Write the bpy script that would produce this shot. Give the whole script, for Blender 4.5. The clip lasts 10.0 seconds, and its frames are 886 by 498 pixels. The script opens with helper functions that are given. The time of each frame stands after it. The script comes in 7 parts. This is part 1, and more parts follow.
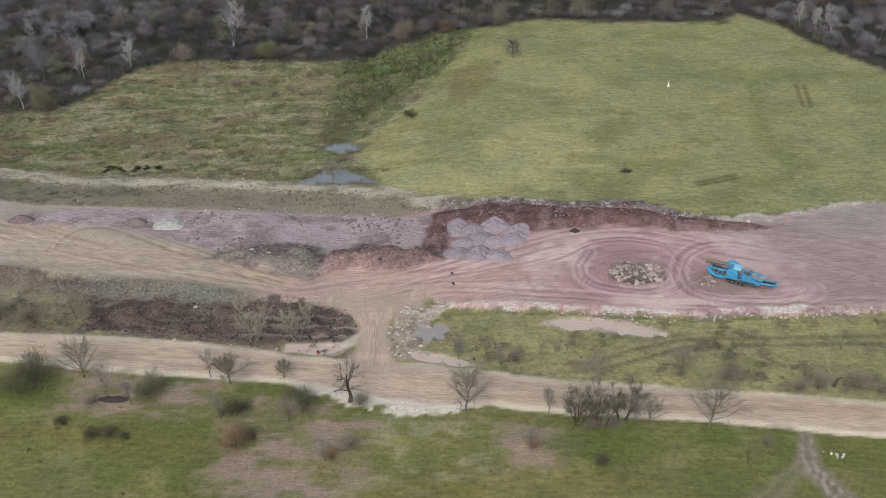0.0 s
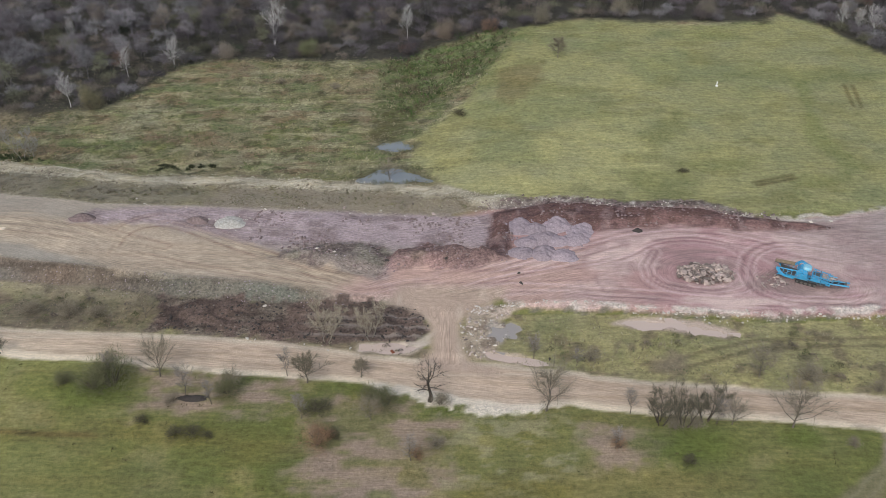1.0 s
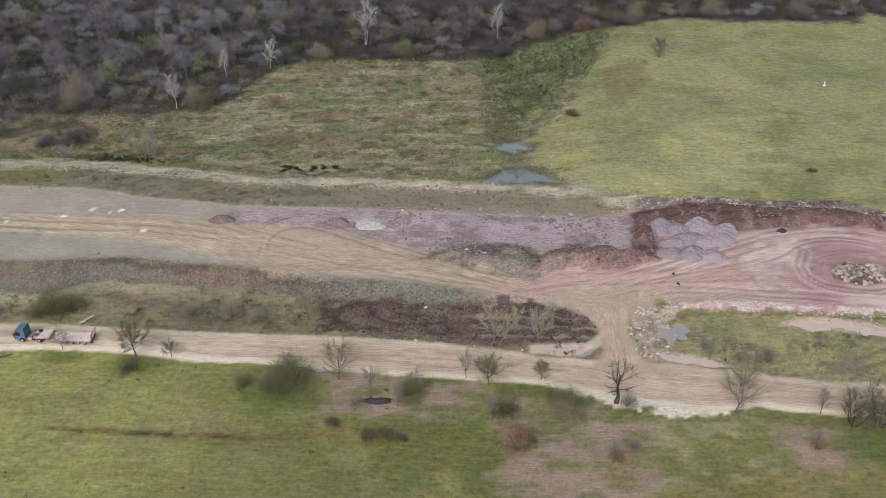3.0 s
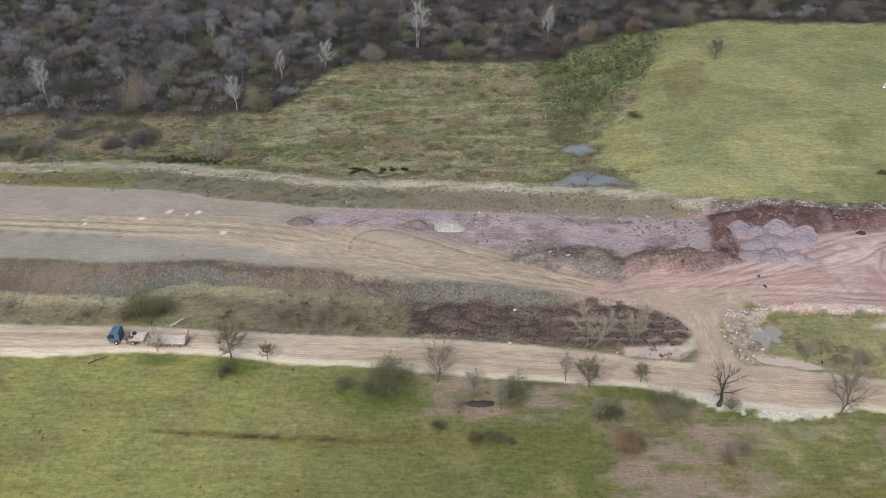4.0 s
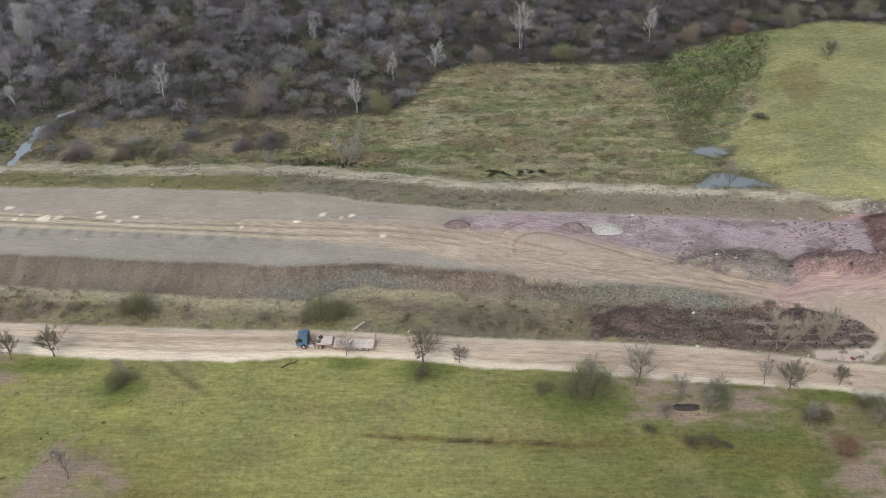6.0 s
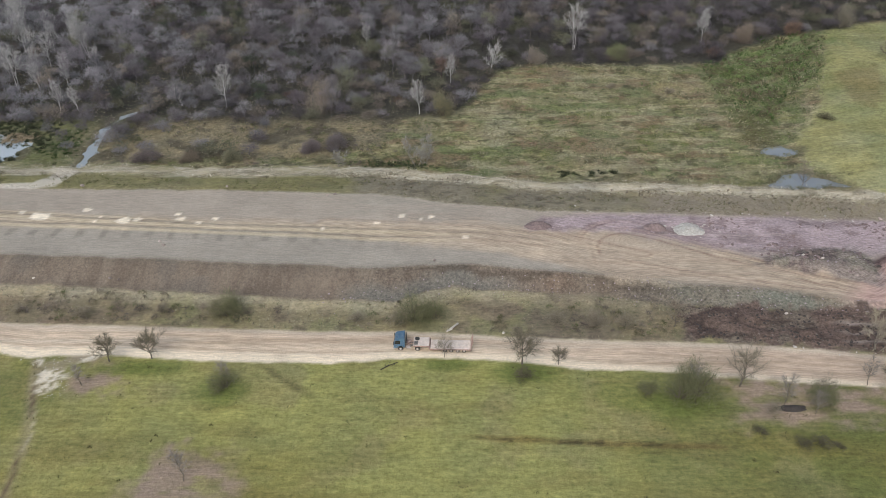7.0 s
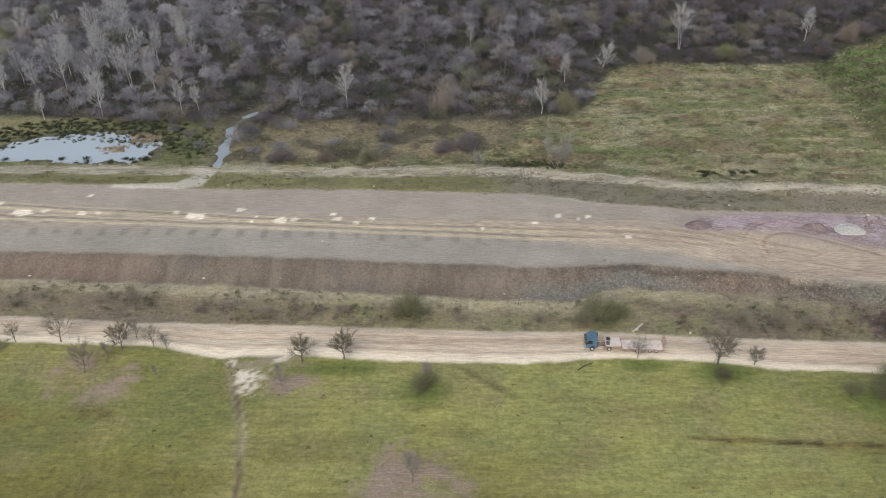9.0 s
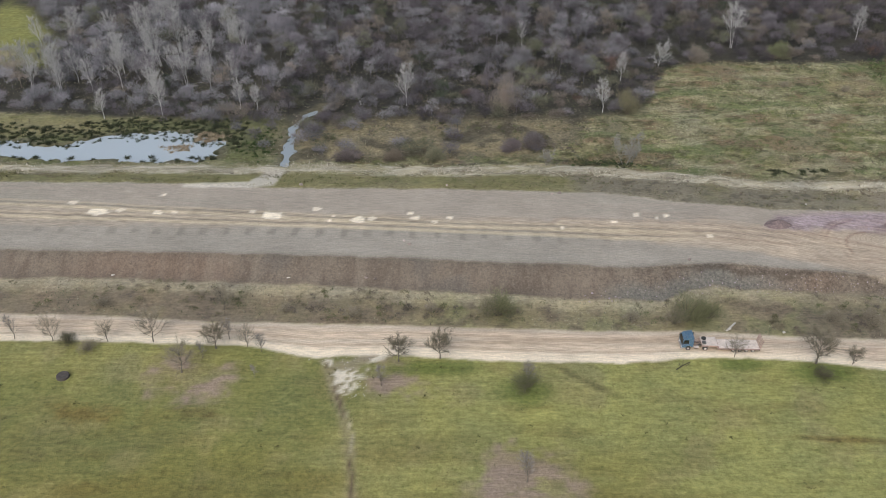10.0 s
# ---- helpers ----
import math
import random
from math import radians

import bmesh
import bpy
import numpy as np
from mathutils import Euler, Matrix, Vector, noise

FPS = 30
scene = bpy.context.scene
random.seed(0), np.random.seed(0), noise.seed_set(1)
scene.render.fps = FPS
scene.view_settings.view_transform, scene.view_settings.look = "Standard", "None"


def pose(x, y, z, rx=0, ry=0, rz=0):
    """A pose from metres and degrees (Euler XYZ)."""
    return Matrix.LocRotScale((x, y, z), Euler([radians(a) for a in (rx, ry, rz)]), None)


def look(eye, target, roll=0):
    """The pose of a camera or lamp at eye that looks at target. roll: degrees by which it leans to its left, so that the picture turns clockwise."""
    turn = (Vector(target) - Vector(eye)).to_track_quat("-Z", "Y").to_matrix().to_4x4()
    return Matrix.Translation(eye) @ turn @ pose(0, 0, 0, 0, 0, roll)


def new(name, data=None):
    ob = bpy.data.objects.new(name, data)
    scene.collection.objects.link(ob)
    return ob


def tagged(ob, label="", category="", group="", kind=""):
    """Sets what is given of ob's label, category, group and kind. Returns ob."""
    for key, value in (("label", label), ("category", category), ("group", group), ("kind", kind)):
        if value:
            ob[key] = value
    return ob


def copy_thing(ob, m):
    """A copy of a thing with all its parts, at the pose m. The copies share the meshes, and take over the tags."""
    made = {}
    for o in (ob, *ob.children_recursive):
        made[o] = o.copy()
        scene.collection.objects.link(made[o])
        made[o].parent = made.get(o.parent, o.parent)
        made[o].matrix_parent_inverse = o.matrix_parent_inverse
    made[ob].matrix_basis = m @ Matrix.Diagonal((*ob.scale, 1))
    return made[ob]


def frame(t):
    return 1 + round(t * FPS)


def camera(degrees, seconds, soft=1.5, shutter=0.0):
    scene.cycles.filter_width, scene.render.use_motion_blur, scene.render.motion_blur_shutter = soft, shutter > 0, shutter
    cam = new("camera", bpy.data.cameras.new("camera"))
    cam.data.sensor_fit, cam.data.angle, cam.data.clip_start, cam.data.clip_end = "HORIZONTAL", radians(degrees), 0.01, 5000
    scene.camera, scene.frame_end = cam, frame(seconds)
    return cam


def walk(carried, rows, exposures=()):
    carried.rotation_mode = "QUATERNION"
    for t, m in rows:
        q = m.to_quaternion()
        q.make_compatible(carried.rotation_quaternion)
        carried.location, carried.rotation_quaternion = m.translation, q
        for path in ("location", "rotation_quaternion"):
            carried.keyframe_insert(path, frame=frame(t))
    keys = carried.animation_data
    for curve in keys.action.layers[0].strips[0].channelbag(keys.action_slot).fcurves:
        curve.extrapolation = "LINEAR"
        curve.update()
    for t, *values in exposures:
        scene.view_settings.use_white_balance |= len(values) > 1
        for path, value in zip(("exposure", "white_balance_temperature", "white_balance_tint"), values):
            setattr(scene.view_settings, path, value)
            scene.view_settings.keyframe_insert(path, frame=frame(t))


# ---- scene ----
cam = camera(55.2, 10.0, soft=0.85)
METRES, EYE, TILT, LEAN, TURN = 180.0, 109.0, -33.5, 0.0, 0.0
ROWS = [
    (0.0, 0.0, 0.0, 0.0, 0.0, 0.0, 0.0),
    (0.5, -0.0373, 0.0015, -0.0005, 0.007, -0.014, -0.09),
    (1.0, -0.0813, 0.0025, -0.0005, 0.014, -0.021, -0.17),
    (1.5, -0.1257, 0.0038, -0.0005, -0.0, -0.021, -0.17),
    (2.0, -0.1748, 0.0054, -0.0005, -0.163, -0.028, -0.0),
    (2.5, -0.222, 0.0068, -0.0007, -0.192, -0.021, 0.01),
    (4.0, -0.3764, 0.0084, 0.0021, -0.256, 0.05, -0.0),
    (4.5, -0.4266, 0.0092, 0.0031, -0.277, 0.05, 0.03),
    (5.0, -0.4797, 0.0097, 0.004, -0.249, 0.057, 0.05),
    (5.5, -0.5301, 0.0108, 0.0047, -0.256, 0.064, 0.08),
    (7.0, -0.6866, 0.0142, 0.0053, -0.156, 0.185, 0.26),
    (7.5, -0.7368, 0.0148, 0.0056, -0.128, 0.206, 0.29),
    (8.0, -0.7904, 0.0158, 0.0061, -0.107, 0.199, 0.3),
    (8.5, -0.8412, 0.0168, 0.0063, -0.128, 0.192, 0.3),
    (9.0, -0.895, 0.0177, 0.0065, -0.142, 0.17, 0.29),
    (9.5, -0.9455, 0.0193, 0.0067, -0.163, 0.142, 0.3),
    (10.0, -0.9998, 0.0213, 0.0071, -0.22, 0.114, 0.31),
]
walk(cam, [(t, pose(0, 0, EYE, TILT, LEAN, TURN) @ pose(METRES * x, METRES * y, METRES * z, 90 + pitch, roll, yaw)) for t, x, y, z, yaw, pitch, roll in ROWS],
     exposures=[(0.0, 0.39, 6200, 6), (2.5, 0.45, 6200, 6), (4.5, 0.50, 6200, 6), (10.0, 0.50, 6200, 6)])

# ---- sky and sun: an overcast winter day ----
world = bpy.data.worlds.new("overcast_sky")
scene.world = world
world.use_nodes = True
wn = world.node_tree
sky = wn.nodes.new("ShaderNodeTexSky")
sky.sky_type = "NISHITA"
sky.sun_disc = False
sky.sun_elevation = radians(38)
sky.sun_rotation = radians(200)
sky.dust_density = 3.0
grey_sky = wn.nodes.new("ShaderNodeHueSaturation")
grey_sky.inputs["Saturation"].default_value = 0.62
wn.links.new(sky.outputs[0], grey_sky.inputs["Color"])
wn.links.new(grey_sky.outputs[0], wn.nodes["Background"].inputs["Color"])
wn.nodes["Background"].inputs["Strength"].default_value = 0.13
sun_data = bpy.data.lights.new("sun", "SUN")
sun_data.energy = 1.0
sun_data.angle = radians(30)
sun_data.color = (1.0, 0.97, 0.94)
sun = new("sun", sun_data)
sun.matrix_world = look((0, 0, 300), (60, 160, 100))

# ---- materials ----
class Nodes:
    """A node tree with short calls."""
    def __init__(self, name):
        self.mat = bpy.data.materials.new(name)
        self.mat.use_nodes = True
        self.tree = self.mat.node_tree
        self.bsdf = self.tree.nodes["Principled BSDF"]

    def add(self, kind, **inputs):
        node = self.tree.nodes.new("ShaderNode" + kind)
        for key, value in inputs.items():
            self.put(node.inputs[key.replace("_", " ")], value)
        return node

    def put(self, socket, value):
        if isinstance(value, bpy.types.NodeSocket):
            self.tree.links.new(value, socket)
        elif socket.type == "VECTOR":
            socket.default_value = value[:3]
        else:
            socket.default_value = value

    def place(self, sx=1.0, sy=1.0, sz=1.0):
        node = self.add("Mapping", Vector=self.add("TexCoord").outputs["Object"])
        node.inputs["Scale"].default_value = (sx, sy, sz)
        return node.outputs[0]

    def noise(self, scale, detail=4.0, vector=None, rough=0.55):
        return self.add("TexNoise", Vector=vector or self.place(), Scale=scale, Detail=detail, Roughness=rough).outputs["Fac"]

    def ramp(self, value, lo, hi, a=0.0, b=1.0):
        node = self.add("MapRange", Value=value)
        for key, v in (("From Min", lo), ("From Max", hi), ("To Min", a), ("To Max", b)):
            node.inputs[key].default_value = v
        return node.outputs[0]

    def math(self, op, a, b=0.5):
        node = self.tree.nodes.new("ShaderNodeMath")
        node.operation = op
        self.put(node.inputs[0], a)
        self.put(node.inputs[1], b)
        return node.outputs[0]

    def mix(self, fac, a, b, blend="MIX"):
        node = self.tree.nodes.new("ShaderNodeMix")
        node.data_type, node.blend_type = "RGBA", blend
        self.put(node.inputs["Factor"], fac)
        self.put(node.inputs["A"], a)
        self.put(node.inputs["B"], b)
        return node.outputs["Result"]

    def scaled(self, colour, value):
        """A colour times a number."""
        node = self.tree.nodes.new("ShaderNodeVectorMath")
        node.operation = "SCALE"
        self.put(node.inputs[0], colour)
        self.put(node.inputs["Scale"], value)
        return node.outputs[0]

    def bump(self, height, strength=0.4, distance=0.1):
        node = self.add("Bump", Height=height)
        node.inputs["Strength"].default_value = strength
        node.inputs["Distance"].default_value = distance
        self.put(self.bsdf.inputs["Normal"], node.outputs[0])

    def done(self, colour, rough=0.9, metal=0.0, specular=0.3):
        self.put(self.bsdf.inputs["Base Color"], colour)
        self.put(self.bsdf.inputs["Roughness"], rough)
        self.bsdf.inputs["Metallic"].default_value = metal
        self.bsdf.inputs["Specular IOR Level"].default_value = specular
        return self.mat


def rgb(r, g, b):
    return (r, g, b, 1.0)


def earth_material():
    """Soil, stone dust and grass: the colour layer 'soil' with grain, tufts and streaks over it."""
    n = Nodes("earth_and_grass")
    soil = n.add("Attribute")
    soil.attribute_name = "soil"
    grass = n.add("Attribute")
    grass.attribute_name = "grass"
    g = grass.outputs["Fac"]
    broad = n.noise(0.09, 4)
    streak = n.noise(0.9, 5, n.place(0.16, 1.0, 1.0))
    lane = n.add("Attribute")
    lane.attribute_name = "lane"
    wide_run = n.noise(0.55, 3, lane.outputs["Vector"])
    fine_run = n.noise(3.2, 3, lane.outputs["Vector"])
    tuft = n.noise(1.1, 6, rough=0.7)
    fine = n.noise(5.0, 4, rough=0.65)
    grit = n.noise(2.2, 8, rough=0.75)
    c = soil.outputs["Color"]
    # grass: yellow and dark tufts
    gc = n.mix(n.ramp(broad, 0.35, 0.68), n.scaled(c, 0.9), n.mix(1.0, c, rgb(1.10, 1.05, 0.92), "MULTIPLY"))
    gc = n.mix(n.ramp(tuft, 0.50, 0.72, 0, 0.75), gc, n.mix(1.0, gc, rgb(1.32, 1.27, 1.25), "MULTIPLY"))
    gc = n.mix(n.ramp(tuft, 0.46, 0.28, 0, 0.85), gc, n.mix(1.0, gc, rgb(0.66, 0.7, 0.62), "MULTIPLY"))
    gc = n.scaled(gc, n.ramp(fine, 0.28, 0.72, 0.78, 1.22))
    gc = n.scaled(gc, n.ramp(n.noise(1.6, 4, n.place(0.22, 1, 1)), 0.3, 0.7, 0.84, 1.16))
    gc = n.scaled(gc, n.ramp(streak, 0.25, 0.75, 0.90, 1.10))
    gc = n.scaled(gc, n.ramp(n.noise(0.55, 5, rough=0.7), 0.3, 0.7, 0.86, 1.14))
    # soil: streaks of tyres, grit and stones
    tracks = n.add("Attribute")
    tracks.attribute_name = "tracks"
    k = tracks.outputs["Fac"]
    run = n.math("ADD", n.math("MULTIPLY", n.ramp(wide_run, 0.3, 0.7, -1, 1), 0.4), n.math("MULTIPLY", n.ramp(fine_run, 0.38, 0.62, -1, 1), 0.85))
    sc = n.scaled(c, n.math("ADD", n.math("MULTIPLY", run, n.math("ADD", n.math("MULTIPLY", k, 0.19), 0.05)), 1.0))
    rest = n.math("SUBTRACT", 1.0, n.math("MULTIPLY", k, 0.65))
    grain = n.math("ADD", n.math("MULTIPLY", n.ramp(grit, 0.3, 0.7, -1, 1), 0.22), n.math("MULTIPLY", n.ramp(fine, 0.3, 0.7, -1, 1), 0.10))
    sc = n.scaled(sc, n.math("ADD", n.math("MULTIPLY", grain, rest), 1.0))
    sc = n.scaled(sc, n.ramp(broad, 0.3, 0.7, 0.92, 1.08))
    # clods and single stones where the soil was dumped or dug
    lumps = n.add("Attribute")
    lumps.attribute_name = "lumps"
    m = lumps.outputs["Fac"]
    clod = n.noise(1.5, 7, rough=0.8)
    sc = n.mix(m, sc, n.scaled(sc, n.ramp(clod, 0.33, 0.66, 0.45, 1.6)))
    gc = n.mix(m, gc, n.scaled(gc, n.ramp(clod, 0.34, 0.66, 0.55, 1.5)))
    cells = n.add("TexVoronoi", Vector=n.place(), Scale=1.25)
    stones = n.math("MULTIPLY", n.ramp(cells.outputs["Distance"], 0.34, 0.22), n.ramp(cells.outputs["Color"], 0.74, 0.80))
    sc = n.mix(n.math("MULTIPLY", n.math("MULTIPLY", stones, m), 0.5), sc, n.mix(0.55, sc, rgb(0.42, 0.38, 0.33)))
    relief = n.math("ADD", n.math("MULTIPLY", tuft, 0.7), n.math("MULTIPLY", fine, 0.5))
    relief = n.math("ADD", relief, n.math("MULTIPLY", m, n.math("ADD", n.math("MULTIPLY", clod, 1.6), n.math("MULTIPLY", stones, 0.8))))
    n.bump(relief, 0.7, 0.4)
    return n.done(n.mix(g, sc, gc), 0.95, specular=0.15)


def plain(name, colour, rough=0.85, amount=0.25, scale=2.0, bump=0.3, metal=0.0, specular=0.3, random_amount=0.0, dirt=None):
    """Paint, stone or bark: one colour, varied at two scales, with wear."""
    n = Nodes(name)
    a = n.noise(scale, 5)
    b = n.noise(scale * 7, 3)
    c = n.scaled(rgb(*colour), n.ramp(a, 0.25, 0.75, 1 - amount, 1 + amount))
    c = n.scaled(c, n.ramp(b, 0.25, 0.75, 1 - amount * 0.6, 1 + amount * 0.6))
    if random_amount:
        r = n.add("ObjectInfo").outputs["Random"]
        c = n.scaled(c, n.ramp(r, 0, 1, 1 - random_amount, 1 + random_amount))
    if dirt:
        c = n.mix(n.ramp(n.noise(scale * 2.3, 6, rough=0.7), 0.48, 0.66, 0, 0.8), c, rgb(*dirt))
    if bump:
        n.bump(b, bump, 0.03)
    return n.done(c, rough, metal, specular)


def twig_material():
    """Bark and twigs, each tree with its own tint, each twig a little apart."""
    n = Nodes("twigs")
    tint = n.add("Attribute")
    tint.attribute_name = "tint"
    island = n.add("NewGeometry").outputs["Random Per Island"]
    return n.done(n.scaled(tint.outputs["Color"], n.ramp(island, 0, 1, 0.72, 1.28)), 0.9, specular=0.1)


def water_material(name, colour, rough=0.06):
    n = Nodes(name)
    n.bump(n.noise(1.5, 3, n.place(0.5, 1, 1)), 0.05, 0.05)
    return n.done(rgb(*colour), rough, specular=0.5)


EARTH = earth_material()
TWIGS = twig_material()
WATER = water_material("still_water", (0.20, 0.21, 0.215), 0.10)
# paler grey-blue base colour for the marsh pond
PALE_WATER = water_material("pale_grey_blue_water", (0.36, 0.39, 0.41), 0.15)
MUDDY = water_material("muddy_water", (0.50, 0.39, 0.33), 0.3)
GREY_WATER = water_material("grey_puddle_water", (0.30, 0.265, 0.245), 0.3)
BROOK = water_material("shallow_brook_water", (0.25, 0.275, 0.29), 0.3)
BOULDER = plain("pale_boulder", (0.31, 0.245, 0.215), 0.9, 0.35, 1.5, 0.6, random_amount=0.55)
CHALK = plain("chalky_stone", (0.50, 0.45, 0.395), 0.9, 0.3, 2.0, 0.5, random_amount=0.2)
HEAP = plain("purple_grey_crushed_stone", (0.280, 0.225, 0.243), 0.95, 0.3, 3.0, 1.0, random_amount=0.15)
PALE_HEAP = plain("pale_crushed_stone", (0.40, 0.375, 0.335), 0.95, 0.35, 2.5, 1.0, dirt=(0.29, 0.25, 0.235))
BLUE = plain("blue_machine_paint", (0.04, 0.29, 0.52), 0.45, 0.2, 1.2, 0.05, dirt=(0.24, 0.26, 0.28))
PALE_BLUE = plain("pale_blue_machine_paint", (0.20, 0.48, 0.62), 0.45, 0.15, 1.2, 0.05, dirt=(0.35, 0.38, 0.4))
STEEL = plain("worn_steel", (0.16, 0.15, 0.14), 0.6, 0.3, 3.0, 0.2, metal=0.6)
RUBBER = plain("dusty_rubber", (0.045, 0.043, 0.04), 0.85, 0.3, 4.0, 0.2)
BELT = plain("conveyor_belt_with_sandy_dust", (0.26, 0.19, 0.12), 0.9, 0.3, 2.0, 0.2)
CAB_BLUE = plain("blue_cab_paint", (0.05, 0.11, 0.18), 0.35, 0.15, 1.5, 0.0, dirt=(0.22, 0.22, 0.22))
DECK = plain("dusty_pinkish_planks", (0.62, 0.53, 0.47), 0.9, 0.25, 1.3, 0.2, random_amount=0.08, dirt=(0.46, 0.36, 0.30))
CHASSIS = plain("dusty_red_steel", (0.30, 0.19, 0.16), 0.7, 0.3, 2.0, 0.1, dirt=(0.40, 0.33, 0.28))
DUSTY = plain("dusty_grey_steel", (0.36, 0.31, 0.28), 0.8, 0.3, 2.0, 0.1)
DARK_GLASS = plain("dark_window_glass", (0.015, 0.018, 0.02), 0.08, 0.1, 1.0, 0.0, specular=0.6)
WHITE = plain("white_paint", (0.75, 0.74, 0.7), 0.6, 0.1, 3.0, 0.0)
SPOIL = plain("purple_brown_spoil", (0.17, 0.125, 0.12), 0.95, 0.35, 2.0, 0.5, random_amount=0.3)
DARK_CLOD = plain("dark_earth_clod", (0.06, 0.05, 0.045), 0.95, 0.3, 2.0, 0.5, random_amount=0.3)
EARTH_CLOD = plain("brown_earth_clod", (0.15, 0.12, 0.092), 0.95, 0.35, 2.0, 0.5)
RUST = plain("rusty_metal", (0.20, 0.07, 0.04), 0.85, 0.3, 3.0, 0.3)
LEAF = plain("rush_leaves", (0.05, 0.055, 0.028), 0.8, 0.3, 2.0, 0.0, random_amount=0.35)

# ---- the plan: lines and outlines of the ground, in metres ----
def line(x, pts):
    p = np.array(pts, float)
    return np.interp(x, p[:, 0], p[:, 1])


ROAD_FAR = [(-500, 150), (-271, 143.9), (-248, 142.9), (-224, 140.6), (-201, 139.8), (-179, 138.7), (-155, 137.4), (-132, 136.9), (-110, 135), (-91, 133.8),
            (-73, 132.9), (-61, 132), (-50, 130.6), (-39, 129), (-29, 126.4), (-17, 125), (-5, 124), (8, 121.9), (23, 119.8), (44, 117.5), (64, 115.7), (81, 113.7), (300, 92)]
ROAD_NEAR = [(-500, 141), (-268, 135.6), (-245, 135.2), (-217, 133.4), (-211, 131.6), (-204, 129.5), (-200, 130.2), (-189, 130.6), (-172, 128.9), (-156, 128),
             (-145, 127.7), (-134, 128.6), (-126, 129.5), (-109, 128), (-96, 125.2), (-86, 125.3), (-73, 123.5), (-52, 121.1), (-42, 120.3), (-31, 119), (-23, 117.2),
             (-13, 114.5), (-3, 112), (2, 112), (8, 113.2), (22, 111), (42, 109.7), (57, 107.8), (69, 106), (77, 105.5), (300, 83)]
SLOPE_TOP = [(-500, 172), (-279, 164.1), (-228, 162.2), (-179, 159.1), (-146, 156.3), (-137, 155.6), (-128, 156.8), (-115, 157.3), (-104, 154.8), (-84, 152),
             (-72, 149.5), (-59, 148.8), (-48, 146.8), (-37, 144.5), (-27, 145), (-20, 149), (-5, 149), (0, 143), (19, 141.5), (54, 139), (91, 141), (300, 148)]
SLOPE_TOE = [(-500, 163), (-276, 155.8), (-252, 156.2), (-226, 153.6), (-202, 152.3), (-179, 150), (-153, 147.8), (-133, 146.6), (-127, 150.2), (-121, 151.5),
             (-105, 149.5), (-86, 147.6), (-74, 144.6), (-48, 142.6), (-30, 141), (-20, 127), (-5, 127), (0, 138), (19, 137.5), (54, 134.5), (91, 137), (300, 143)]
BACK = [(-500, 203), (-293, 195.6), (-249, 194.3), (-220, 191.5), (-179, 190.6), (-148, 188.8), (-135, 187.3), (-121, 183.8), (-108, 181.5), (-99, 179.8),
        (-67, 178.7), (-39, 177.9), (-12, 177.9), (-3, 180), (16, 181.5), (23, 179.6), (30, 178.2), (44, 180), (51, 178), (57, 174.5), (70, 173.4), (82, 176), (110, 182), (300, 195)]
RIDGE = [(-500, 214), (-298, 207.2), (-225, 205.8), (-219, 206.7), (-179, 204.7), (-146, 205.6), (-117, 200.8), (-96, 195.6), (-64, 195.4), (-57, 194.6), (-27, 192.6),
         (-12, 189), (-3, 183), (16, 184), (57, 178), (110, 186), (300, 200)]
SAND_FAR = [(-500, 195), (-288, 184.1), (-179, 176.9), (-150, 175.3), (-110, 173.6), (-85, 170.5), (-58, 160.8), (-35, 151.9), (-20, 150)]
SAND_NEAR = [(-500, 184), (-284, 174.6), (-179, 171.8), (-151, 169), (-114, 162.7), (-95, 155), (-86, 152), (-72, 149.5), (-59, 148.6), (-48, 146.2), (-37, 142.6), (-20, 138)]

PURPLE = [(-103, 171.3), (-99, 176.6), (-81, 178.4), (-39, 177.4), (-12, 176.6), (-3, 177.9), (-2, 170), (-4, 162.7), (-21, 163), (-29, 160.4), (-25, 153.6), (-27, 150.4), (-35, 153.6),
          (-52, 160.4), (-63, 165.1), (-77, 170.1), (-92, 171.3)]
DARK_RED = [(-3, 177.9), (12, 182.5), (30, 180), (48, 179), (60, 174.5), (73, 172), (78, 169.5), (55, 169), (42, 171.3), (29, 170.1), (19, 168.8), (16, 171.3), (2, 171.3), (0, 156.9), (-6, 160.4), (-4, 162.7)]
BANK = [(-28, 151.1), (-27, 158.8), (-19, 164), (-11, 162.3), (-4, 161.1), (0, 157.7), (-7, 155.4), (-21, 154.3)]
BERM = [(-53, 157.5), (-46, 161.5), (-36, 164.2), (-28, 163), (-25.5, 157), (-28, 152), (-36, 152.6), (-45, 155)]
DARK_PATCH = [(-74, 144.8), (-60, 144.4), (-48, 143), (-36, 144), (-30, 143), (-20, 140.5), (-16, 134), (-21, 129.7), (-34, 130.6), (-50, 131.8), (-67, 133.2), (-75, 133.4)]
FURROWS = ((138.2, -0.07), (135.3, -0.075), (132.7, -0.075))
GREEN_GRAVEL = [(-90, 151.6), (-71, 149.6), (-53, 148), (-36, 144.4), (-31, 142.4), (-48, 142), (-74, 143.9), (-90, 147)]
JUNCTION = [(-20, 122.6), (-17, 127.6), (-17, 132.8), (-19, 138.3), (-26, 142.5), (-24, 150), (0, 148), (-3, 143.1), (-9, 139.3), (-11, 135.5), (-11, 129.3), (-9, 124.2), (-4, 121)]
RUBBLE = [(-11, 135.9), (-9, 140.6), (1, 141.6), (-3, 136.8), (-1, 133.2), (-6, 124.6), (-9, 125.4), (-11, 129.6)]
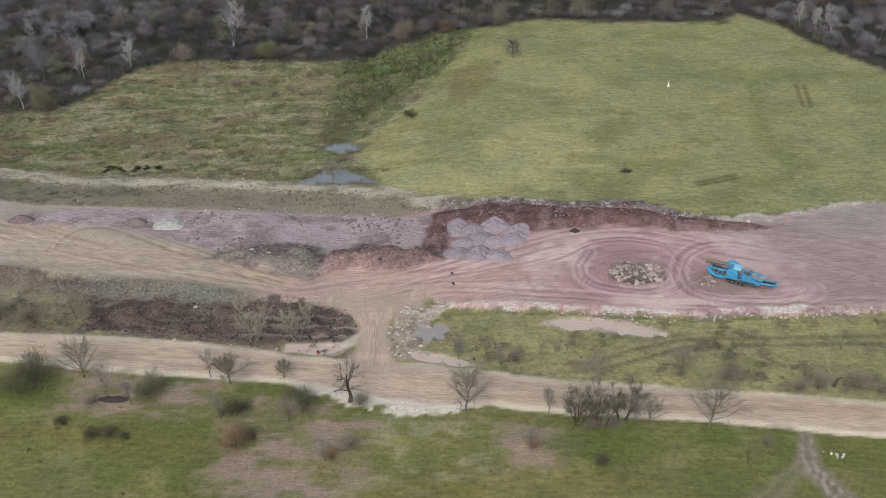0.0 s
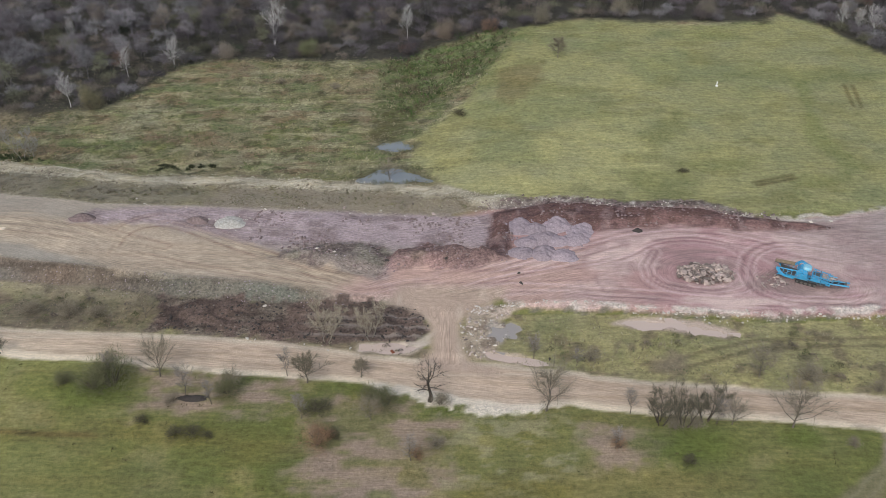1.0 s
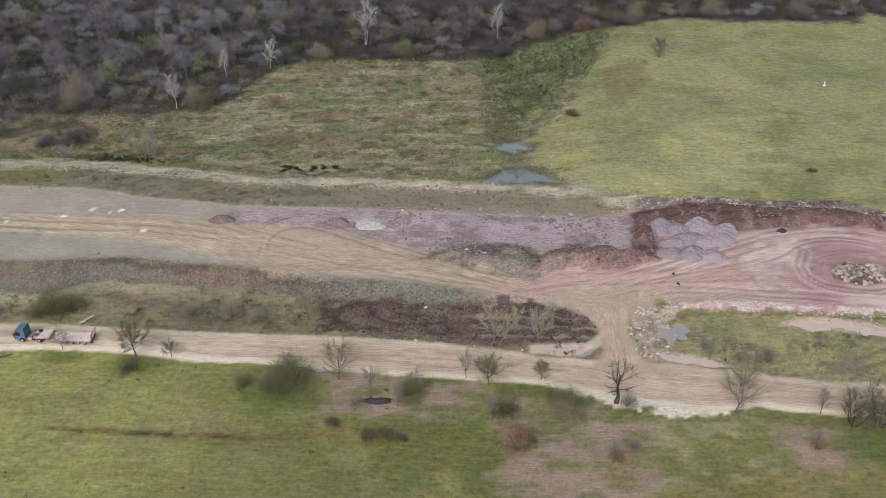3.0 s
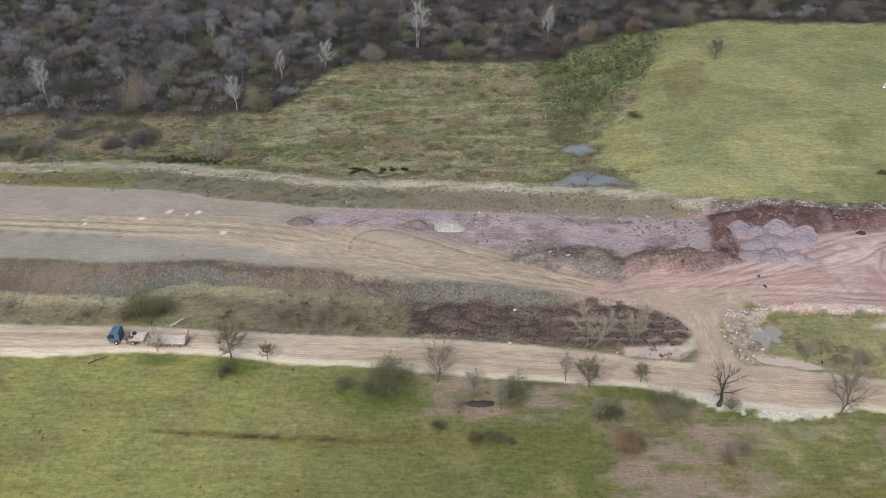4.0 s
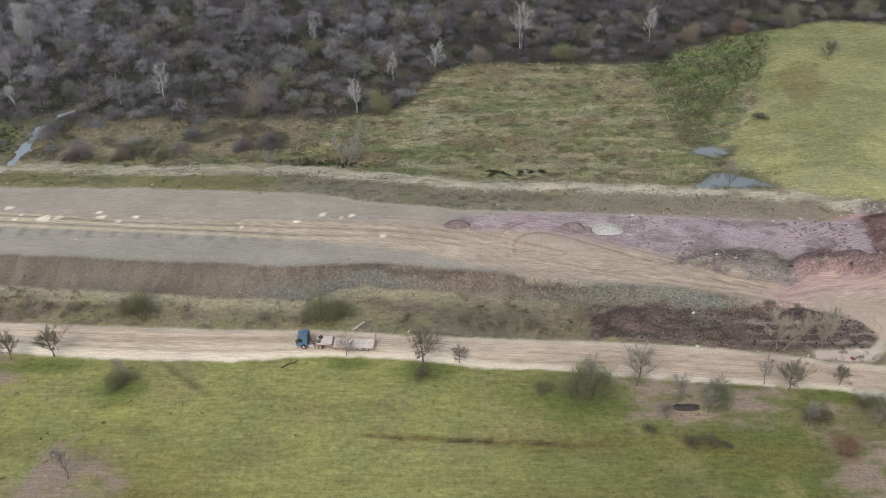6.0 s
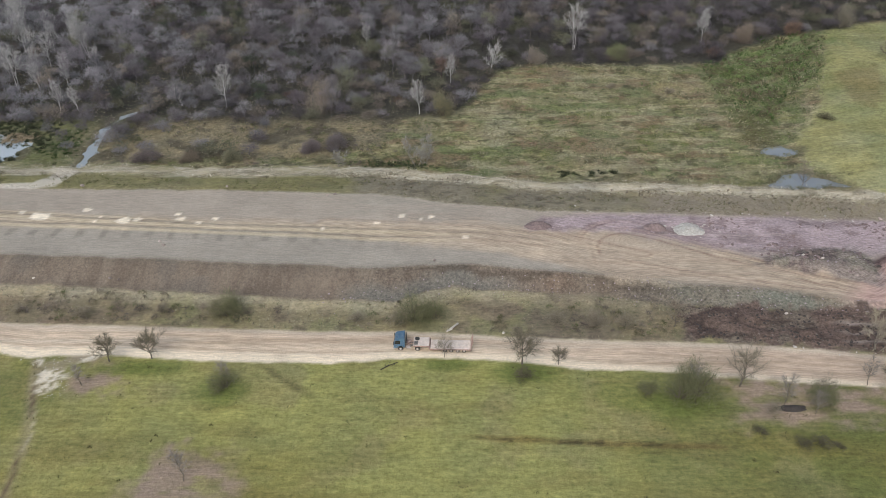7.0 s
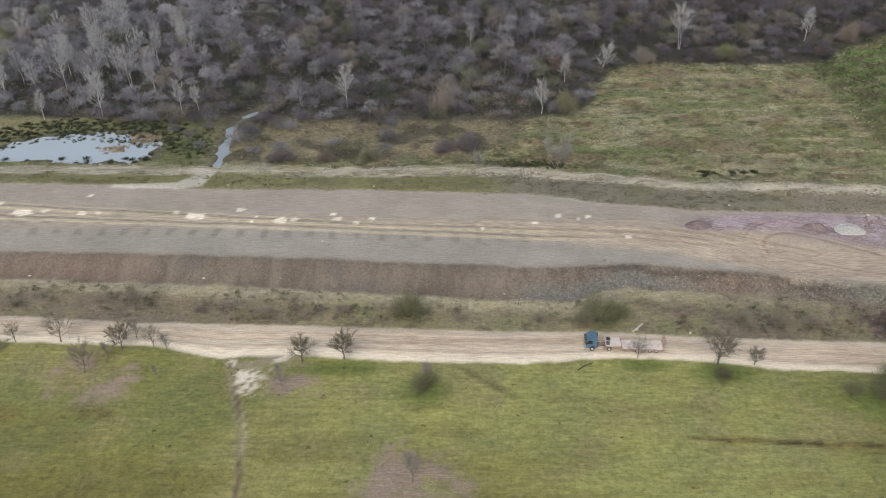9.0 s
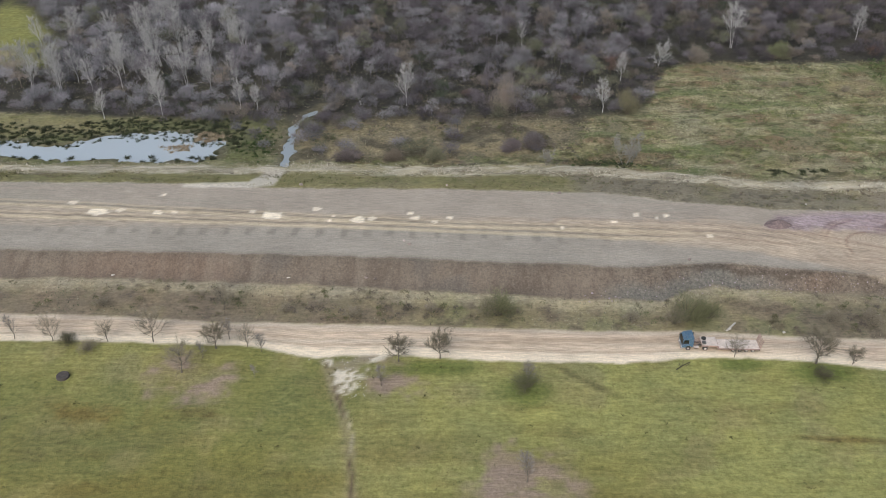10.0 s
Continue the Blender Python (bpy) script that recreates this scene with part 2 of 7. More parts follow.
PINK_PUDDLE = [(20, 135.5), (23, 136.5), (29, 137.0), (33, 136.1), (38, 135.0), (42, 133.6), (44.5, 132.5), (41, 132.0), (36, 133.0), (30, 133.9), (25, 134.8)]
ROAD_PUDDLE = [(-31, 129.7), (-24, 129.9), (-18, 129.4), (-21, 127), (-31, 127.8)]
GREY_PUDDLE = [(-6.0, 134.6), (-4.4, 136.6), (-3.0, 135.0), (-0.8, 136.2), (1.2, 134.2), (-0.8, 133.0), (0.4, 131.2), (-2.2, 132.0), (-3.2, 129.8), (-4.6, 131.8), (-6.4, 131.2), (-5.2, 133.2)]
STRIP_PUDDLE = [(-7, 127.6), (0, 126.5), (7, 123.5), (2, 123.7), (-6, 125.3)]
FIELD = [(-1, 184.6), (-15, 190.3), (-22, 206.7), (-22, 220.7), (-8, 240.3), (3, 267.7), (10, 288.8), (15, 298), (36, 302), (64, 298), (101, 298), (108, 307), (119, 298), (128, 278), (142, 257), (300, 210), (300, 190), (110, 182), (82, 177), (60, 176), (44, 181)]
BRAMBLE = [(-36, 277.9), (-18, 296), (12, 296), (8, 280.6), (-4, 260.5), (-24, 234.3), (-32, 242.6)]
WOOD = [(-600, 246), (-315, 245), (-270, 239.6), (-245, 233), (-232, 216), (-222, 212), (-175, 214), (-152, 214), (-142, 223.5), (-135, 238.8), (-117, 242.8), (-105, 274.7), (-97, 282), (-56, 282), (-26, 282), (-21, 291), (-5, 297),
        (12, 293), (36, 303), (64, 300), (101, 300), (108, 309), (119, 300), (128, 280), (142, 259), (300, 212), (700, 212), (700, 700), (-600, 700)]
CLEARING = [(-354, 345), (-340, 335), (-316, 298), (-316, 283), (-331, 283), (-360, 300)]
POND = [(-353, 226), (-304, 226), (-287, 222), (-281, 227), (-266, 231), (-252, 231.5), (-241, 226), (-241, 214.1), (-249, 211.5), (-270, 212.7), (-292, 214.3), (-302, 215.1), (-349, 215.3)]
POND_BY_FIELD = [(-39, 195.4), (-36, 198.5), (-32, 202), (-26, 202.6), (-21, 199.8), (-16, 195.6), (-18, 194.6), (-24, 194.4), (-31, 194.4), (-36, 194.6)]
POOL = [(-34.5, 214.6), (-32, 218.3), (-27, 219.2), (-22.5, 216.9), (-23.5, 213.8), (-29, 212.9)]
STREAM = [(-223.6, 208), (-221.9, 208), (-220.6, 219), (-222.2, 232), (-219.6, 240), (-215.2, 247.5), (-216.4, 249), (-221.4, 242.0), (-224.4, 233.5), (-223.8, 220)]
CROSSING = [(-245, 192.2), (-246, 194), (-229, 195), (-227, 200.7), (-226, 206), (-221, 206), (-222, 193.1), (-228, 191.7)]
FIELD_TRACK = ([(63.6, 108), (63.4, 105.9), (62.4, 101.7), (61.8, 97.9), (63.2, 94.9), (65, 90), (67, 84)], [(62.6, 102.5), (61.5, 99.8), (58.5, 97), (53.2, 92.4), (48, 88)])
FOOTPATH = [(-202.8, 128.5), (-201.4, 128.5), (-198.3, 119.1), (-195.2, 107.8), (-192.2, 85), (-193.6, 85), (-196.6, 107.8), (-199.7, 119.1)]
SALT = [(-206, 129.5), (-192, 130), (-194, 126.8), (-194, 118.3), (-198, 119.1), (-200, 126.9)]
WHITE_EDGE = [(-30, 119), (-23, 117), (-15.5, 113), (-10.8, 111.4), (-6.4, 110.2), (-2.3, 110.6), (3, 111), (6, 113), (-3, 116), (-16, 118)]
LITTER = [[(-231, 128.8), (-221, 128.7), (-216, 123.8), (-222, 120), (-232, 119.4), (-234, 124)],
          [(-194, 128.5), (-186, 125.1), (-184, 119), (-192, 118.3), (-196, 122.1)],
          [(-170, 106.3), (-161, 104.9), (-156, 96), (-160, 86), (-174, 86), (-176, 97.7)],
          [(-72, 122.7), (-43, 118.8), (-40, 108.7), (-39, 93.7), (-22, 80), (-14, 92), (-12, 108.6), (-22, 114.3), (-43, 112.9), (-59, 110), (-70, 112)],
          [(12, 105.7), (20, 106), (22, 99.2), (12, 99.2)]]

BROWN_GRASS = [[(-250.1, 116.3), (-241.7, 115.8), (-231.0, 114.2), (-220.1, 115.2), (-218.6, 113.2), (-224.2, 111.8), (-236.6, 112.9), (-248.6, 113.0)],
               [(-194.6, 113.9), (-188.6, 114.9), (-182.4, 113.8), (-184.3, 112.0), (-191.3, 111.8)],
               [(-242.5, 98.8), (-231.6, 99.3), (-218.2, 97.8), (-211.2, 95.4), (-241.2, 95.6)]]
TRACK_LINES = ([(-300, 185.5), (-278, 183.4), (-235, 178.9), (-181, 173.2), (-141, 170.3), (-110, 168)], [(-300, 179.6), (-276, 178.0), (-234, 175.0), (-170, 170.1), (-130, 166.5)])

# wheel trails: course, half width of the bundle, number of ruts, strength
TRAILS = (([(-12, 140), (-11.3, 145.6), (-7.9, 149.7), (2, 155.5), (15, 161.4), (28.6, 167), (42.2, 169.3), (54.4, 166), (66.5, 161.1), (78.2, 157.7), (90, 152.5), (110, 145)], 3.6, 7, 0.9),
          ([(-13, 133), (-11.8, 140), (-9, 147), (0, 150.5), (14, 153.5), (26, 158), (33, 163), (42.5, 165.3), (51, 162), (53.5, 155), (51.5, 148), (43, 144.5), (33, 147), (30, 153), (33, 160)], 1.9, 5, 0.9),
          ([(-9.8, 134), (-9.2, 140), (-5.5, 145), (2, 146.2), (14, 144.6), (26, 143), (40, 141.4), (60, 139.8), (75, 139.5), (100, 140.5)], 2.2, 6, 0.9),
          ([(100, 137), (84, 139), (66, 141), (57, 142), (52, 145.5), (51.5, 152), (55.5, 159.5), (63, 163), (74, 160.5), (84, 155), (96, 147)], 1.7, 5, 0.9),
          ([(58, 141), (70, 141.2), (77, 143.2), (79, 146), (76, 148.6), (72, 149)], 2.6, 7, 0.6),
          ([(60, 171), (72, 167), (84, 165), (96, 160), (112, 150)], 3.2, 6, 0.7), ([(76, 170), (88, 172), (100, 171), (114, 168)], 3.0, 5, 0.6),
          ([(-40, 146), (-30, 147.5), (-22, 150), (-12, 152.5), (0, 157), (9, 160)], 2.5, 5, 0.7))
SAND_TRAILS = (([(-88.7, 156), (-89.5, 163), (-87.5, 168.2), (-82.3, 170.8), (-77, 170), (-70, 166.5), (-62, 162.2), (-51.4, 156.5), (-40, 150.5), (-28, 147)], 1.5, 5, 0.9),
               ([(-92, 160), (-91.5, 167), (-88, 172), (-83, 174.2), (-77.5, 173.4), (-70.5, 169.6), (-62.5, 164.4), (-51.4, 158.6), (-38, 152), (-26, 148)], 1.2, 4, 0.8),
               ([(-150, 172.5), (-125, 170), (-105, 166.5), (-88, 161), (-70, 156), (-50, 151), (-30, 146.5), (-20, 141)], 3.4, 7, 0.6),
               ([(-130, 176.5), (-112, 176), (-102, 172), (-92, 166), (-78, 160.5)], 1.6, 4, 0.6))

# spots of spilled stone dust on the platform: x, y, half length
SPILLS = ((-270, 184.9, 1.4), (-262.2, 180.1, 3.0), (-257, 180.9, 1.6), (-247.7, 179.5, 1.6), (-243.7, 179.7, 1.1), (-248.7, 188.2, 0.8), (-225, 179.9, 0.9), (-220, 177.8, 2.9), (-209.8, 181.1, 1.0), (-206, 175.6, 0.8),
          (-205.3, 177.4, 0.8), (-199, 175.9, 2.2), (-196, 176.4, 1.5), (-187, 178.4, 0.8), (-185.8, 176.3, 1.5), (-177.3, 176.5, 0.9), (-181, 174.7, 0.8), (-138.7, 174.5, 0.6), (-132.9, 177.4, 0.9), (-126, 177, 0.9), (-128.4, 176, 0.6), (-151.3, 171.6, 0.8), (-117.9, 167.8, 0.8))

# outline, colour and strength of patches in the fields
FIELD_PATCHES = (([(41, 216.6), (54, 231.8), (56, 222), (43, 207)], (0.155, 0.16, 0.07), 0.6), ([(95, 250.8), (100, 251.8), (93, 220), (97, 197.7), (90, 194.5), (87, 216.3)], (0.16, 0.175, 0.07), 0.6),
                 ([(1, 240.2), (3, 260.4), (18, 265.2), (15, 251.1), (6, 236)], (0.165, 0.13, 0.065), 0.6), ([(-56, 261.2), (-50, 267), (-36, 266), (-37, 258.4), (-52, 256.6)], (0.30, 0.255, 0.15), 0.7),
                 ([(-100, 218.7), (-100, 224.9), (-90, 224.2), (-89, 217.6)], (0.18, 0.125, 0.09), 0.7), ([(-38, 224.2), (-32, 246), (-27, 242), (-27, 220.5), (-31, 216.2)], (0.095, 0.09, 0.045), 0.8))

# outline, level of the water, raggedness of its shore
WATERS = ((POND, -0.1, 6.0), (POND_BY_FIELD, 0.4, 2.5), (POOL, 0.35, 2.5), (STREAM, -0.1, 3.4), (PINK_PUDDLE, 0.85, 5.5), (ROAD_PUDDLE, 0.15, 1.4), (GREY_PUDDLE, 0.5, 3.0), (STRIP_PUDDLE, 0.25, 1.8))


def hash_grid(ix, iy, seed):
    v = np.sin(ix * 127.1 + iy * 311.7 + seed * 74.7) * 43758.5453
    return v - np.floor(v)


def speckle(x, y, size, seed=0, octaves=3):
    """Smooth noise from 0 to 1 with patches of about size metres."""
    total, weight, amp = 0, 0, 1.0
    for k in range(octaves):
        u, v = x / size * 2 ** k, y / size * 2 ** k
        iu, iv = np.floor(u), np.floor(v)
        fu, fv = u - iu, v - iv
        fu, fv = fu * fu * (3 - 2 * fu), fv * fv * (3 - 2 * fv)
        s = seed + 17 * k
        a = hash_grid(iu, iv, s) * (1 - fu) + hash_grid(iu + 1, iv, s) * fu
        b = hash_grid(iu, iv + 1, s) * (1 - fu) + hash_grid(iu + 1, iv + 1, s) * fu
        total, weight, amp = total + amp * (a * (1 - fv) + b * fv), weight + amp, amp * 0.5
    return total / weight


def smooth(a, b, v):
    k = np.clip((v - a) / (b - a), 0, 1)
    return k * k * (3 - 2 * k)


def depth_in(x, y, outline):
    """Metres inside an outline (outside: minus)."""
    p = np.array(outline, float)
    q = np.roll(p, -1, 0)
    far, inside = np.full(x.shape, 1e9), np.zeros(x.shape, bool)
    for (ax, ay), (bx, by) in zip(p, q):
        dx, dy = bx - ax, by - ay
        k = np.clip(((x - ax) * dx + (y - ay) * dy) / (dx * dx + dy * dy), 0, 1)
        far = np.minimum(far, (x - ax - k * dx) ** 2 + (y - ay - k * dy) ** 2)
        if ay != by:
            inside ^= ((ay > y) != (by > y)) & (x < dx * (y - ay) / (by - ay) + ax)
    return np.where(inside, 1, -1) * np.sqrt(far)


def height(x, y):
    """The lie of the land."""
    x, y = np.asarray(x, float), np.asarray(y, float)
    toe, top, back, ridge = line(x, SLOPE_TOE), line(x, SLOPE_TOP), line(x, BACK), line(x, RIDGE)
    level = line(x, [(-90, 3.1), (-40, 2.0), (-25, 1.2), (-5, 1.3), (15, 2.3), (60, 2.5)])
    right = smooth(-38, 6, x - 0.1 * (y - 185))
    land = right * (3.0 + 0.05 * np.maximum(y - 190, 0)) + (1 - right) * (0.2 + 0.03 * np.maximum(y - 275, 0))
    land = land + 0.10 * np.maximum(y - 330, 0)
    before = 0.1 + 0.5 * smooth(-5, 0, y - toe) + 0.6 * smooth(0, 40, x) * smooth(-30, -5, y - toe)
    z = before + (level - before) * smooth(0, 1, (y - toe) / np.maximum(top - toe, 0.5))
    crest = 0.9 * (1 - right) + right * land
    z = np.where(y > back, level + (crest - level) * smooth(0, 1, (y - back) / np.maximum(ridge - back, 0.5)), z)
    z = np.where(y > ridge, crest + (land - crest) * smooth(0, 7, y - ridge), z)
    road = np.minimum(line(x, ROAD_FAR) - y, y - line(x, ROAD_NEAR))
    z = z * (1 - smooth(-2.5, 0.5, road)) + 0.05 * smooth(-2.5, 0.5, road)
    # banks, heaps of soil and hollows
    z = z + 2.9 * smooth(-0.5, 3.0, depth_in(x, y, BANK)) * (0.3 + 1.4 * speckle(x, y, 3, 3))
    z = z + 1.5 * smooth(-0.3, 3.0, depth_in(x, y, BERM)) * (0.15 + 1.5 * speckle(x, y, 3.2, 7))
    z = z + 1.6 * smooth(-0.5, 3.0, depth_in(x, y, DARK_RED)) * smooth(150, 160, y) * (0.3 + 1.2 * speckle(x, y, 5, 9))
    z = z + 1.6 * smooth(0, 2.5, depth_in(x, y, DARK_PATCH)) * (speckle(x, y, 2.0, 5, 2) - 0.35)
    z = z + 1.1 * smooth(0, 5, depth_in(x, y, PURPLE)) * (speckle(x, y, 9, 6) - 0.35)
    z = z + 0.5 * smooth(-0.5, 2, depth_in(x, y, RUBBLE)) * speckle(x, y, 2, 8)
    rough = (0.30 * (speckle(x, y, 7, 11) - 0.5) + 0.16 * (speckle(x, y, 1.7, 12, 2) - 0.5)) * (1 - 0.75 * smooth(-1, 1, road))
    z = z + rough
    z = z + 0.8 * np.exp(-((y - ridge + 4.5) / 2.4) ** 2) * (1 - right) * smooth(-160, -140, x) * (speckle(x, y, 2.2, 15, 2) - 0.5)
    z = z + 1.5 * np.exp(-((y - ridge + 1.0) / 2.6) ** 2) * (1 - right) * (speckle(x * 0.6, y, 3.4, 14) - 0.42)
    z = z + 0.7 * smooth(2, 6, y - ridge) * (1 - right) * (speckle(x, y, 2.0, 13, 2) - 0.5)
    for pool, level, jag in WATERS:
        d = depth_in(x, y, pool)
        z = z + smooth(-8.0, -4.2, d) * np.maximum(level + 0.12 - z, 0)
        inner = smooth(-0.5, 0.7, np.minimum(d + jag * (speckle(x, y, 3.2, 4) - 0.52), d + 2.5))
        z = z * (1 - inner) + (level - 0.3 + 0.5 * rough) * inner
    return z


def axis(start, stop, step, far, grow=1.22):
    """Even steps from start to stop, growing ones on to far on both sides."""
    mid = np.arange(start, stop + step / 2, step)
    out, d, v = [], step, 0.0
    while v < far:
        d *= grow
        v += d
        out.append(v)
    out = np.array(out)
    return np.concatenate([start - out[::-1], mid, mid[-1] + out])


xs, ys = axis(-345, 150, 0.72, 2600), axis(87, 312, 0.9, 2600)
ys = np.concatenate([ys[ys < 87], np.arange(87, 112, 0.55), np.arange(112, 186, 0.45), np.arange(186, 250, 0.65), np.arange(250, 312, 0.9), ys[ys > 312]])
GX, GY = np.meshgrid(xs, ys)
GX, GY = GX.ravel(), GY.ravel()
GZ = height(GX, GY)


def height_at(x, y):
    """The ground's height at one spot, from the sheet."""
    i, j = int(np.searchsorted(xs, x)) - 1, int(np.searchsorted(ys, y)) - 1
    u, v = (x - xs[i]) / (xs[i + 1] - xs[i]), (y - ys[j]) / (ys[j + 1] - ys[j])
    k, n = j * len(xs) + i, len(xs)
    return float((GZ[k] * (1 - u) + GZ[k + 1] * u) * (1 - v) + (GZ[k + n] * (1 - u) + GZ[k + n + 1] * u) * v)


def rand_lines(x, y, seed, width, wobble=6.0, length=60.0):
    """Tyre tracks: thin long streaks that wander."""
    v = y + wobble * (speckle(x, y * 0.2, length, seed, 2) - 0.5)
    return smooth(0.62, 0.8, speckle(x * 0.02, v, width, seed + 1, 2))


def course(pts, steps=8):
    """A smooth line through points."""
    p = np.array([pts[0], *pts, pts[-1]], float)
    u = np.arange(steps)[:, None] / steps
    out = [0.5 * (2 * p[k] + (p[k + 1] - p[k - 1]) * u + (2 * p[k - 1] - 5 * p[k] + 4 * p[k + 1] - p[k + 2]) * u ** 2 + (3 * p[k] - p[k - 1] - 3 * p[k + 1] + p[k + 2]) * u ** 3) for k in range(1, len(p) - 2)]
    return np.concatenate([*out, p[-1:]])


def beside(x, y, pts, reach):
    """Metres to the left (+) or right (-) of a smooth line, 99 where farther than reach, and metres along it."""
    p = course(pts)
    side, along_it = np.full(x.shape, 99.0), np.zeros(x.shape)
    near = np.flatnonzero((x > p[:, 0].min() - reach) & (x < p[:, 0].max() + reach) & (y > p[:, 1].min() - reach) & (y < p[:, 1].max() + reach))
    qx, qy = x[near], y[near]
    best, sd, al, run = np.full(near.shape, 1e9), np.full(near.shape, 99.0), np.zeros(near.shape), 0.0
    for (ax, ay), (bx, by) in zip(p[:-1], p[1:]):
        dx, dy = bx - ax, by - ay
        size = math.hypot(dx, dy) + 1e-9
        k = np.clip(((qx - ax) * dx + (qy - ay) * dy) / size ** 2, 0, 1)
        d = np.hypot(qx - ax - k * dx, qy - ay - k * dy)
        closer = d < best
        best = np.where(closer, d, best)
        sd = np.where(closer, d * np.sign(dx * (qy - ay) - dy * (qx - ax)), sd)
        al = np.where(closer, run + k * size, al)
        run += size
    side[near], along_it[near] = np.where(best < reach, sd, 99.0), al
    return side, along_it


def paint_ground(x, y):
    """The soil's colour and how far it is grown over, spot by spot."""
    n = len(x)
    wob = 3.0 * (speckle(x, y, 5, 21) - 0.5) + 1.4 * (speckle(x, y, 1.3, 22, 2) - 0.5)
    col = np.empty((n, 3))
    grown = np.ones(n)
    p1, p2, p3 = speckle(x, y, 26, 31), speckle(x, y, 8, 32), speckle(x * 0.35, y, 3.5, 33)

    def lay(colour, mask, green=None):
        nonlocal col, grown
        mask = np.clip(mask, 0, 1)
        c = np.array(colour, float)
        col = col * (1 - mask[:, None]) + (c if c.ndim == 2 else c[None, :]) * mask[:, None]
        if green is not None:
            grown = grown * (1 - mask) + green * mask

    def patch(outline, soft=1.0, jitter=1.0, grow=0.0):
        return smooth(-soft, soft, depth_in(x, y, outline) + wob * jitter + grow)

    def ruts(mask, trails, dark, pale):
        for k, (pts, half, count, amount) in enumerate(trails):
            off, run = beside(x, y, pts, half + 1.5)
            off = off + 0.5 * (speckle(run, run * 0, 9, 140 + k) - 0.5)
            for j in range(count):
                at = -half + 2 * half * j / (count - 1) + 0.35 * math.sin(j * 7.3 + k)
                live = smooth(0.28, 0.5, speckle(run, run * 0 + 3 * j, 14, 150 + k, 2)) * amount
                lay(pale if (j + k) % 2 else dark, mask * smooth(0.52, 0.14, np.abs(off - at)) * live * (0.55 + 0.35 * ((j * 5 + k) % 3 == 0)))

    # near meadow
    col[:] = (0.163, 0.164, 0.064)
    lay((0.252, 0.250, 0.094), smooth(-62, -110, x))
    lay((0.240, 0.222, 0.088), smooth(-165, -205, x) * 0.7)
    lay((0.150, 0.160, 0.055), smooth(0.52, 0.72, p1) * 0.7)
    lay((0.120, 0.135, 0.042), smooth(-80, -45, x) * smooth(0.4, 0.6, p1) * 0.8)
    lay((0.24, 0.215, 0.105), smooth(0.55, 0.75, p2) * 0.6)
    lay((0.195, 0.165, 0.070), smooth(0.6, 0.75, p3) * 0.35)
    lay((0.165, 0.145, 0.055), smooth(0.55, 0.7, speckle(x * 0.22, y, 5, 34)) * smooth(118, 108, y) * 0.4)
    for outline, amount in ((BROWN_GRASS[0], 0.8), (BROWN_GRASS[1], 0.6), (BROWN_GRASS[2], 0.6)):
        lay((0.150, 0.122, 0.045), patch(outline, 2.0, 2.0) * amount * (0.4 + 0.9 * smooth(0.35, 0.6, p3)))
    leaves = smooth(0.36, 0.62, speckle(x * 0.45, y, 2.2, 101)) * (0.35 + 0.9 * p2)
    for outline in LITTER:
        lay((0.285, 0.216, 0.165), patch(outline, 3.0, 3.5) * (0.28 + leaves), 0.35)
    ditch = line(x, [(-135, 109.5), (-116, 107.8), (-111, 107.1), (-103, 106.8), (-93, 106), (-85, 105.1), (-76, 105.4), (-60, 104)])
    lay((0.160, 0.125, 0.050), smooth(1.2, 0.2, np.abs(y - ditch + wob * 0.35)) * smooth(-124, -112, x) * smooth(-70, -78, x) * smooth(0.25, 0.5, p2) * 0.9)
    lay((0.055, 0.045, 0.025), smooth(0.7, 0.2, np.abs(y - ditch + wob * 0.35)) * smooth(-118, -112, x) * smooth(-78, -84, x) * smooth(0.47, 0.56, speckle(x, y, 2.6, 102)) * 0.95)
    lay((0.30, 0.245, 0.165), patch(FOOTPATH, 0.8, 0.25, 0.3) * (0.3 + 0.5 * p2), 0.4)
    off, run = beside(x, y, [(-202.1, 128.5), (-199.0, 119.1), (-196.0, 107.8), (-192.9, 85)], 3.0)
    lay((0.125, 0.088, 0.06), smooth(0.62, 0.15, np.abs(off + 0.1 * wob)) * smooth(0.25, 0.5, speckle(run, run * 0, 5, 135, 2)) * 0.9, 0.2)
    lay((0.42, 0.36, 0.27), smooth(0.5, 0.1, np.abs(off - 0.7 + 0.1 * wob)) * smooth(0.4, 0.6, speckle(run, run * 0, 4, 136, 2)) * 0.6, 0.3)
    lay((0.285, 0.265, 0.165), patch([(-13, 111), (5, 111), (8, 99), (-1, 88), (-15, 95)], 3.0, 3.0) * smooth(0.45, 0.6, speckle(x * 0.45, y, 1.6, 114, 3)) * 0.65, 0.7)
    for k, pts in enumerate(FIELD_TRACK):
        off, run = beside(x, y, pts, 8.0)
        half = 1.1 + 0.10 * np.maximum(run - 5, 0)
        lay((0.225, 0.180, 0.140), smooth(half + 0.9, half - 0.5, np.abs(off) + 0.5 * wob) * (0.85 - 0.4 * k), 0.2)
        for j in range(3):
            at = (j - 1) * 0.8 + 1.2 * (speckle(run, run * 0, 2.5, 165 + 3 * k + j) - 0.5)
            lay((0.44, 0.375, 0.31) if j != 1 else (0.16, 0.125, 0.095), smooth(0.38, 0.1, np.abs(off - at)) * smooth(half + 0.8, half, np.abs(off)) * smooth(1, 5, run) * (0.7 - 0.6 * k), 0.1)
